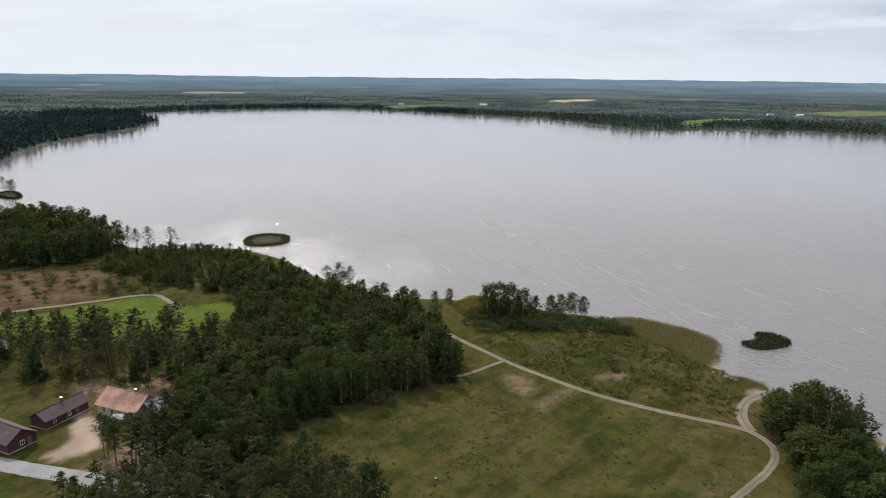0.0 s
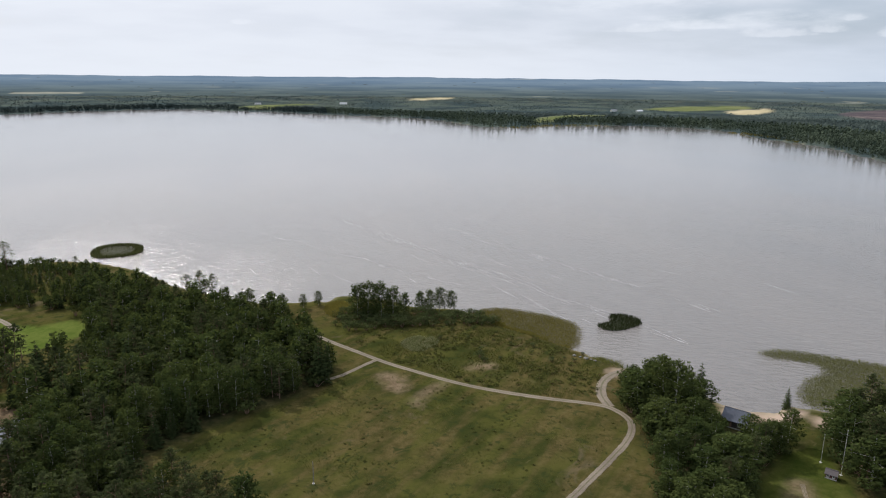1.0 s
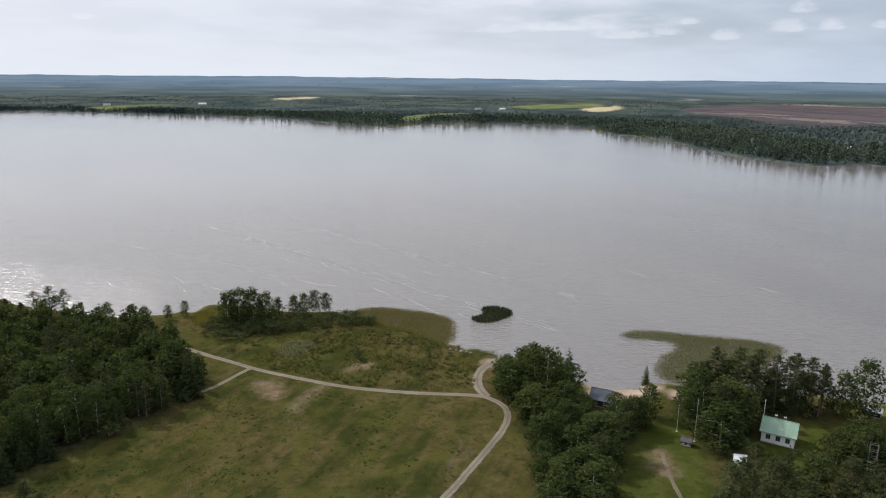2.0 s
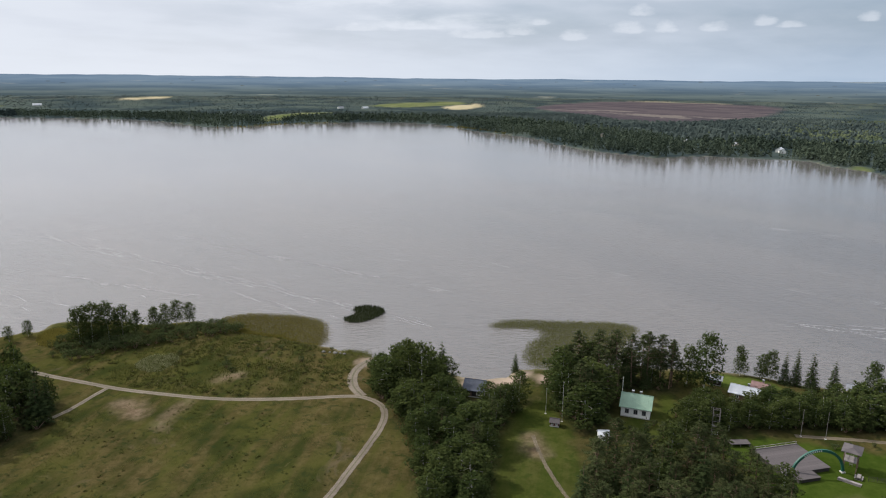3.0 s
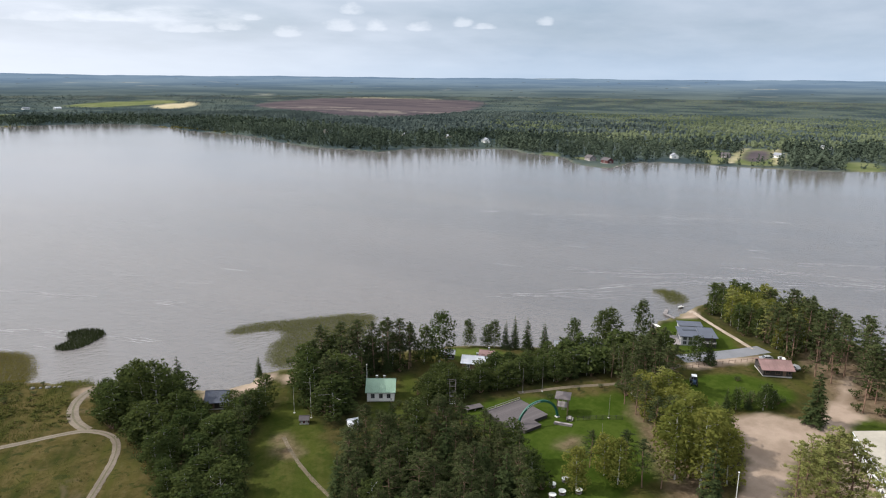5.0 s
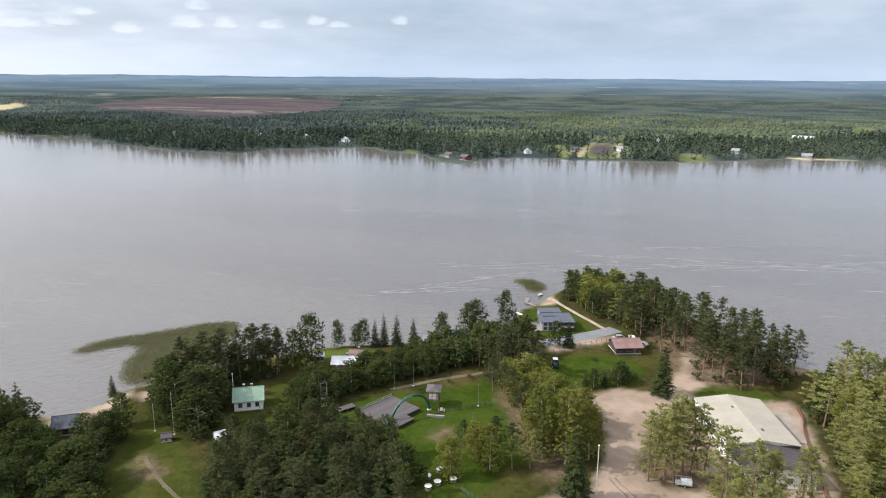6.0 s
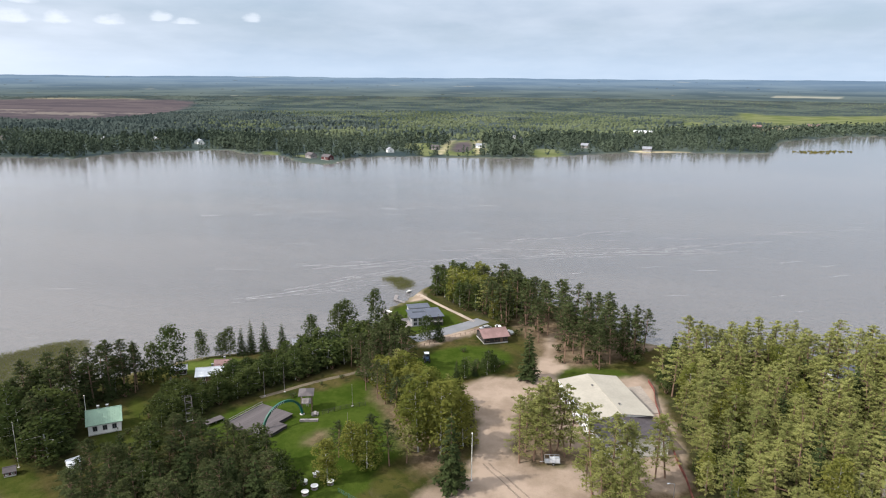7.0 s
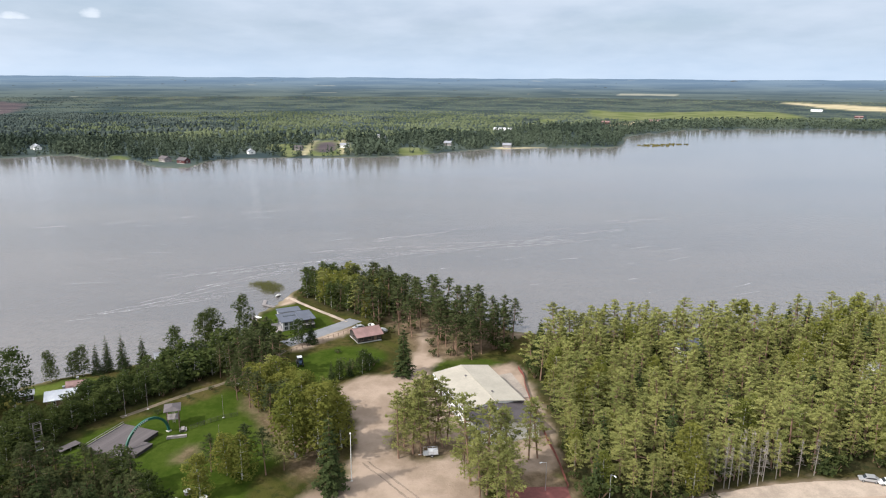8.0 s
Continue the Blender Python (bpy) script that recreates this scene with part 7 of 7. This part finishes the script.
def car(x, y, turn, paint, label):
    root = thing("car", x, y, turn, label=label, category="car", z=ground_z(x, y) + 0.02)
    o = [(-2.1, 0.35), (2.1, 0.35), (2.15, 0.75), (1.2, 0.92), (0.55, 1.42), (-1.2, 1.45), (-1.85, 0.98), (-2.15, 0.9)]
    bm = prism(o, -0.85, 0.85)
    bmesh.ops.bevel(bm, geom=bm.edges[:], offset=0.05, segments=2, affect="EDGES")
    part("body", bm, M[paint], root)
    part("windscreen", prism([(0.66, 1.36), (1.22, 0.96), (1.26, 0.96), (0.7, 1.38)], -0.72, 0.72), M["glass"], root)
    for v in (-0.86, 0.86):
        part("side_window", prism([(-1.5, 1.0), (1.0, 1.0), (0.5, 1.36), (-1.1, 1.38)], v - 0.01, v + 0.01), M["glass"], root)
        part("headlight", box(((2.06, v * 0.75 - 0.15, 0.62), (2.17, v * 0.75 + 0.15, 0.76)), bevel=0.02), M["white_metal"], root)
    for u in (-1.3, 1.3):
        for v in (-0.78, 0.78):
            wheel(root, u, v, 0.32, 0.2)


car(233.5, 21.8, 60, "car_silver", "silver car parked beside the rose-roofed house")
car(238.0, 26.0, 20, "car_white", "white car parked behind the paved yard")
car(236.4, 30.5, 120, "car_silver", "grey car at the end of the sandy path")
car(139.6, -103, 80, "car_white", "white car parked at the roadside")
car(141.0, -99.5, 75, "car_silver", "silver car parked at the roadside")


def tractor(x, y, turn):
    root = thing("tractor", x, y, turn, label="dark blue tractor parked on the grass", category="tractor")
    part("bonnet", box(((0.2, -0.42, 0.75), (2.1, 0.42, 1.55)), bevel=0.08), M["tractor_blue"], root)
    cab = part("cab", box(((-1.3, -0.7, 1.0), (0.3, 0.7, 1.5)), bevel=0.05), M["tractor_blue"], root)
    part("cab_glass", box(((-1.25, -0.68, 1.5), (0.2, 0.68, 2.45)), bevel=0.04), M["glass"], cab)
    part("cab_roof", box(((-1.4, -0.78, 2.45), (0.35, 0.78, 2.62)), bevel=0.05), M["white_metal"], cab)
    part("exhaust", rod((0.7, -0.35, 1.5), (0.7, -0.35, 2.5), 0.05), M["metal"], root)
    for v in (-0.85, 0.85):
        wheel(root, -0.9, v, 0.85, 0.45)
        wheel(root, 1.6, v * 0.9, 0.55, 0.35)


tractor(203.5, 44.9, 200)


def trailer(x, y, turn):
    root = thing("trailer", x, y, turn, label="white caged trailer parked under the pines", category="trailer")
    part("bed", box(((-1.8, -0.9, 0.55), (1.8, 0.9, 0.75)), bevel=0.02), M["metal"], root)
    part("box", box(((-1.75, -0.85, 0.75), (0.5, 0.85, 1.5)), bevel=0.03), M["white_metal"], root)
    for u in (-1.7, -0.6, 0.6, 1.7):
        part("stake", box(((u - 0.04, -0.88, 0.75), (u + 0.04, -0.8, 1.9))), M["metal"], root)
        part("stake", box(((u - 0.04, 0.8, 0.75), (u + 0.04, 0.88, 1.9))), M["metal"], root)
    part("top_rail", box(((-1.75, -0.88, 1.86), (1.75, -0.8, 1.92)), ((-1.75, 0.8, 1.86), (1.75, 0.88, 1.92))), M["metal"], root)
    part("drawbar", rod((1.8, 0, 0.6), (3.0, 0, 0.45), 0.05), M["metal"], root)
    for v in (-0.95, 0.95):
        wheel(root, -0.2, v, 0.36, 0.22)


trailer(149.2, 1.3, 100)


def jetty(points, wide, label):
    p = arr(points)
    root = thing("jetty", *p[0], 0, 0.0, label=label, category="jetty")
    for a, b in zip(p, p[1:]):
        d = b - a
        n = max(int(math.hypot(*d) / 0.28), 2)
        ang = math.degrees(math.atan2(d[1], d[0]))
        first = None
        for k in range(n):
            c = a + d * (k + 0.5) / n - p[0]
            if first is None:
                first = part("plank", box(((-0.12, -wide / 2, 0.42), (0.12, wide / 2, 0.5))), M["grey_wood"], root)
                ob = first
            else:
                ob = new("plank", first.data)
                ob.parent = root
            ob.matrix_basis = pose(c[0], c[1], 0, 0, 0, ang)
        for f in (0.1, 0.5, 0.9):
            c = a + d * f - p[0]
            part("pile", rod((c[0], c[1], -1.5), (c[0], c[1], 0.42), 0.09), M["grey_wood"], root)


jetty([(246, 69.5), (250, 74.5)], 1.6, "short grey plank jetty off the lawn")
jetty([(262, 68), (265, 73), (271, 74)], 1.5, "bent plank jetty by the sandy point")
jetty([(727, 272), (712, 264)], 2.4, "long jetty below the red boathouse across the lake")


def boat(x, y, turn, label):
    root = thing("rowing_boat", x, y, turn, max(ground_z(x, y), -0.05), label=label, category="boat")
    bm = bmesh.new()
    n = 10
    outer, inner = [], []
    for k in range(n + 1):
        f = k / n
        w_ = 0.75 * math.sin(math.pi * (0.12 + 0.85 * f) ** 0.9) ** 0.6
        x0 = -2.1 + 4.2 * f
        outer.append([bm.verts.new((x0, s * w_, 0.55 + 0.25 * f * f)) for s in (-1, 1)] + [bm.verts.new((x0, 0, 0.02 + 0.3 * f ** 4))])
        inner.append([bm.verts.new((x0 * 0.96, s * w_ * 0.9, 0.52 + 0.25 * f * f)) for s in (-1, 1)] + [bm.verts.new((x0 * 0.96, 0, 0.12 + 0.3 * f ** 4))])
    for rows, flip in ((outer, 1), (inner, -1)):
        for a, b in zip(rows, rows[1:]):
            bm.faces.new((a[0], b[0], b[2], a[2])[::flip])
            bm.faces.new((a[2], b[2], b[1], a[1])[::flip])
    for a, b, c, d in zip(outer, outer[1:], inner, inner[1:]):
        bm.faces.new((a[0], c[0], d[0], b[0]))
        bm.faces.new((a[1], b[1], d[1], c[1]))
    part("hull", bm, M["white_paint"], root)
    for u in (-1.0, 0.1, 1.0):
        part("thwart", box(((u - 0.13, -0.6, 0.4), (u + 0.13, 0.6, 0.44))), M["brown_wood"], root)


boat(277.5, 70.5, 170, "white rowing boat moored at the sandy point")
boat(248.5, 71.0, 60, "white rowing boat drawn up by the jetty")

# ---- houses across the lake ----
FAR_WALL = {"white": "white_paint", "red": "barn_red", "grey": "grey_wood", "tan": "tan_wall"}
FAR_ROOF = {"white": "white_metal", "dark": "dark_roof", "grey": "grey_roof", "red": "rose_roof"}
for x, y, turn, length, wl, rf in FAR_HOUSES:
    root = house("far_house", "%s house with a %s roof across the lake" % ({"tan": "pale tan"}.get(wl, wl), rf), x, y, turn, length, 8.0, 3.6, 2.4, FAR_WALL[wl], FAR_ROOF[rf],
                 [("front", -length / 4, 1.9, 1.4, 1.3), ("front", length / 4, 1.9, 1.4, 1.3), ("left", 0, 1.9, 1.4, 1.3), ("back", 0, 1.9, 1.4, 1.3)], None, group="houses across the lake")


# ---- grass and weeds of the meadow ----
def tufts(label, poly, gap, tall, wide, mat, thin):
    pts = scatter(poly, gap)
    keep = ripple(pts, 9, 0.6) + 0.7 * ripple(pts, 2.6, 1.9) + rng.normal(0, 0.25, len(pts)) > thin
    pts = pts[keep]
    v, f = blades(np.column_stack([pts, height(pts)]), tall, wide, 4)
    tagged(new("grass_tufts", mesh_of("grass_tufts", v, [(f, 0)], [mat])), label, "grass", kind="stuff")


def weed_clumps(label, poly, gap, low, high, thin):
    """Low leafy clumps of herbs and seedlings standing in the grass."""
    pts = scatter(poly, gap)
    pts = pts[ripple(pts, 11, 0.2) + 0.8 * ripple(pts, 4, 1.4) + rng.normal(0, 0.3, len(pts)) > thin]
    tall = rng.uniform(low, high, len(pts))
    me = replicate([tree_arrays("willow", 34) for _ in range(4)], np.column_stack([pts, height(pts) - 0.1]), tall, rng.uniform(1.0, 2.2, len(pts)), [M["pine_bark"], M["weeds"]])
    tagged(new("weed_clumps", me), label, "weeds", kind="stuff")


M["weeds"] = foliage("weeds", (0.056, 0.066, 0.020), (0.094, 0.096, 0.032), 0.35, True)
M["dry_weeds"] = foliage("dry_weeds", (0.10, 0.065, 0.028), (0.17, 0.115, 0.045), 0.3, True)
M["pale_weeds"] = foliage("pale_weeds", (0.11, 0.13, 0.05), (0.26, 0.26, 0.17), 0.3, True)
NORTH_MEADOW = [(12, 234), (40, 244), (64, 244), (82, 218), (92, 198), (88, 188), (80, 170), (64, 176), (40, 194), (22, 212)]
SOUTH_FIELD = [(-40, 150), (-30, 166), (-5, 184), (8, 198), (20, 206), (48, 181), (78, 164), (80, 154), (60, 134), (45, 120), (-8, 122), (-24, 140)]
tufts("tall dark weeds and grass of the shore meadow", NORTH_MEADOW, 0.62, 0.5, 0.085, M["weeds"], 0.05)
tufts("tufts of grass and weeds in the field", SOUTH_FIELD, 0.8, 0.26, 0.07, M["weeds"], 0.25)
weed_clumps("leafy herb clumps and seedlings in the shore meadow", NORTH_MEADOW, 1.8, 0.35, 0.95, 0.1)
weed_clumps("scattered low green clumps in the rough field", SOUTH_FIELD, 2.0, 0.2, 0.45, 0.35)
tufts("patch of pale flowering weeds in the meadow", [(28.8, 224.5), (35.6, 231), (44, 227), (41.4, 218), (33.3, 214.6)], 0.36, 0.5, 0.10, M["pale_weeds"], -0.1)
tufts("rusty dry grass along the wood's edge", [(80, 128), (84, 140), (87, 152), (84.5, 154), (80, 140), (76, 126)], 0.6, 0.5, 0.10, M["dry_weeds"], -0.2)
tufts("tan reed grass behind the shore trees", [(4, 268), (11, 276), (16, 270), (15, 258), (7, 254)], 0.45, 0.9, 0.12, M["reed"], -0.6)


def boulder(x, y, size):
    """A rounded shore stone."""
    bm = bmesh.new()
    bmesh.ops.create_icosphere(bm, subdivisions=2, radius=size)
    for v in bm.verts:
        v.co *= 1 + 0.25 * noise.noise(v.co * (1.3 / size) + Vector((x, y, 0)))
        v.co.z *= 0.6
    ob = part("boulder", bm, M["stone"])
    ob.matrix_basis = pose(x, y, ground_z(x, y) + size * 0.12, 0, 0, 0)
    tagged(ob, "grey shore boulder at the edge of the meadow", "boulder", "boulders on the shore")


for x, y, size in [(85.5, 203, 0.7), (87, 201.5, 0.5), (88.5, 200.4, 0.8), (90, 199.5, 0.45), (91, 198.4, 0.6), (89.4, 201, 0.4)]:
    boulder(x, y, size)
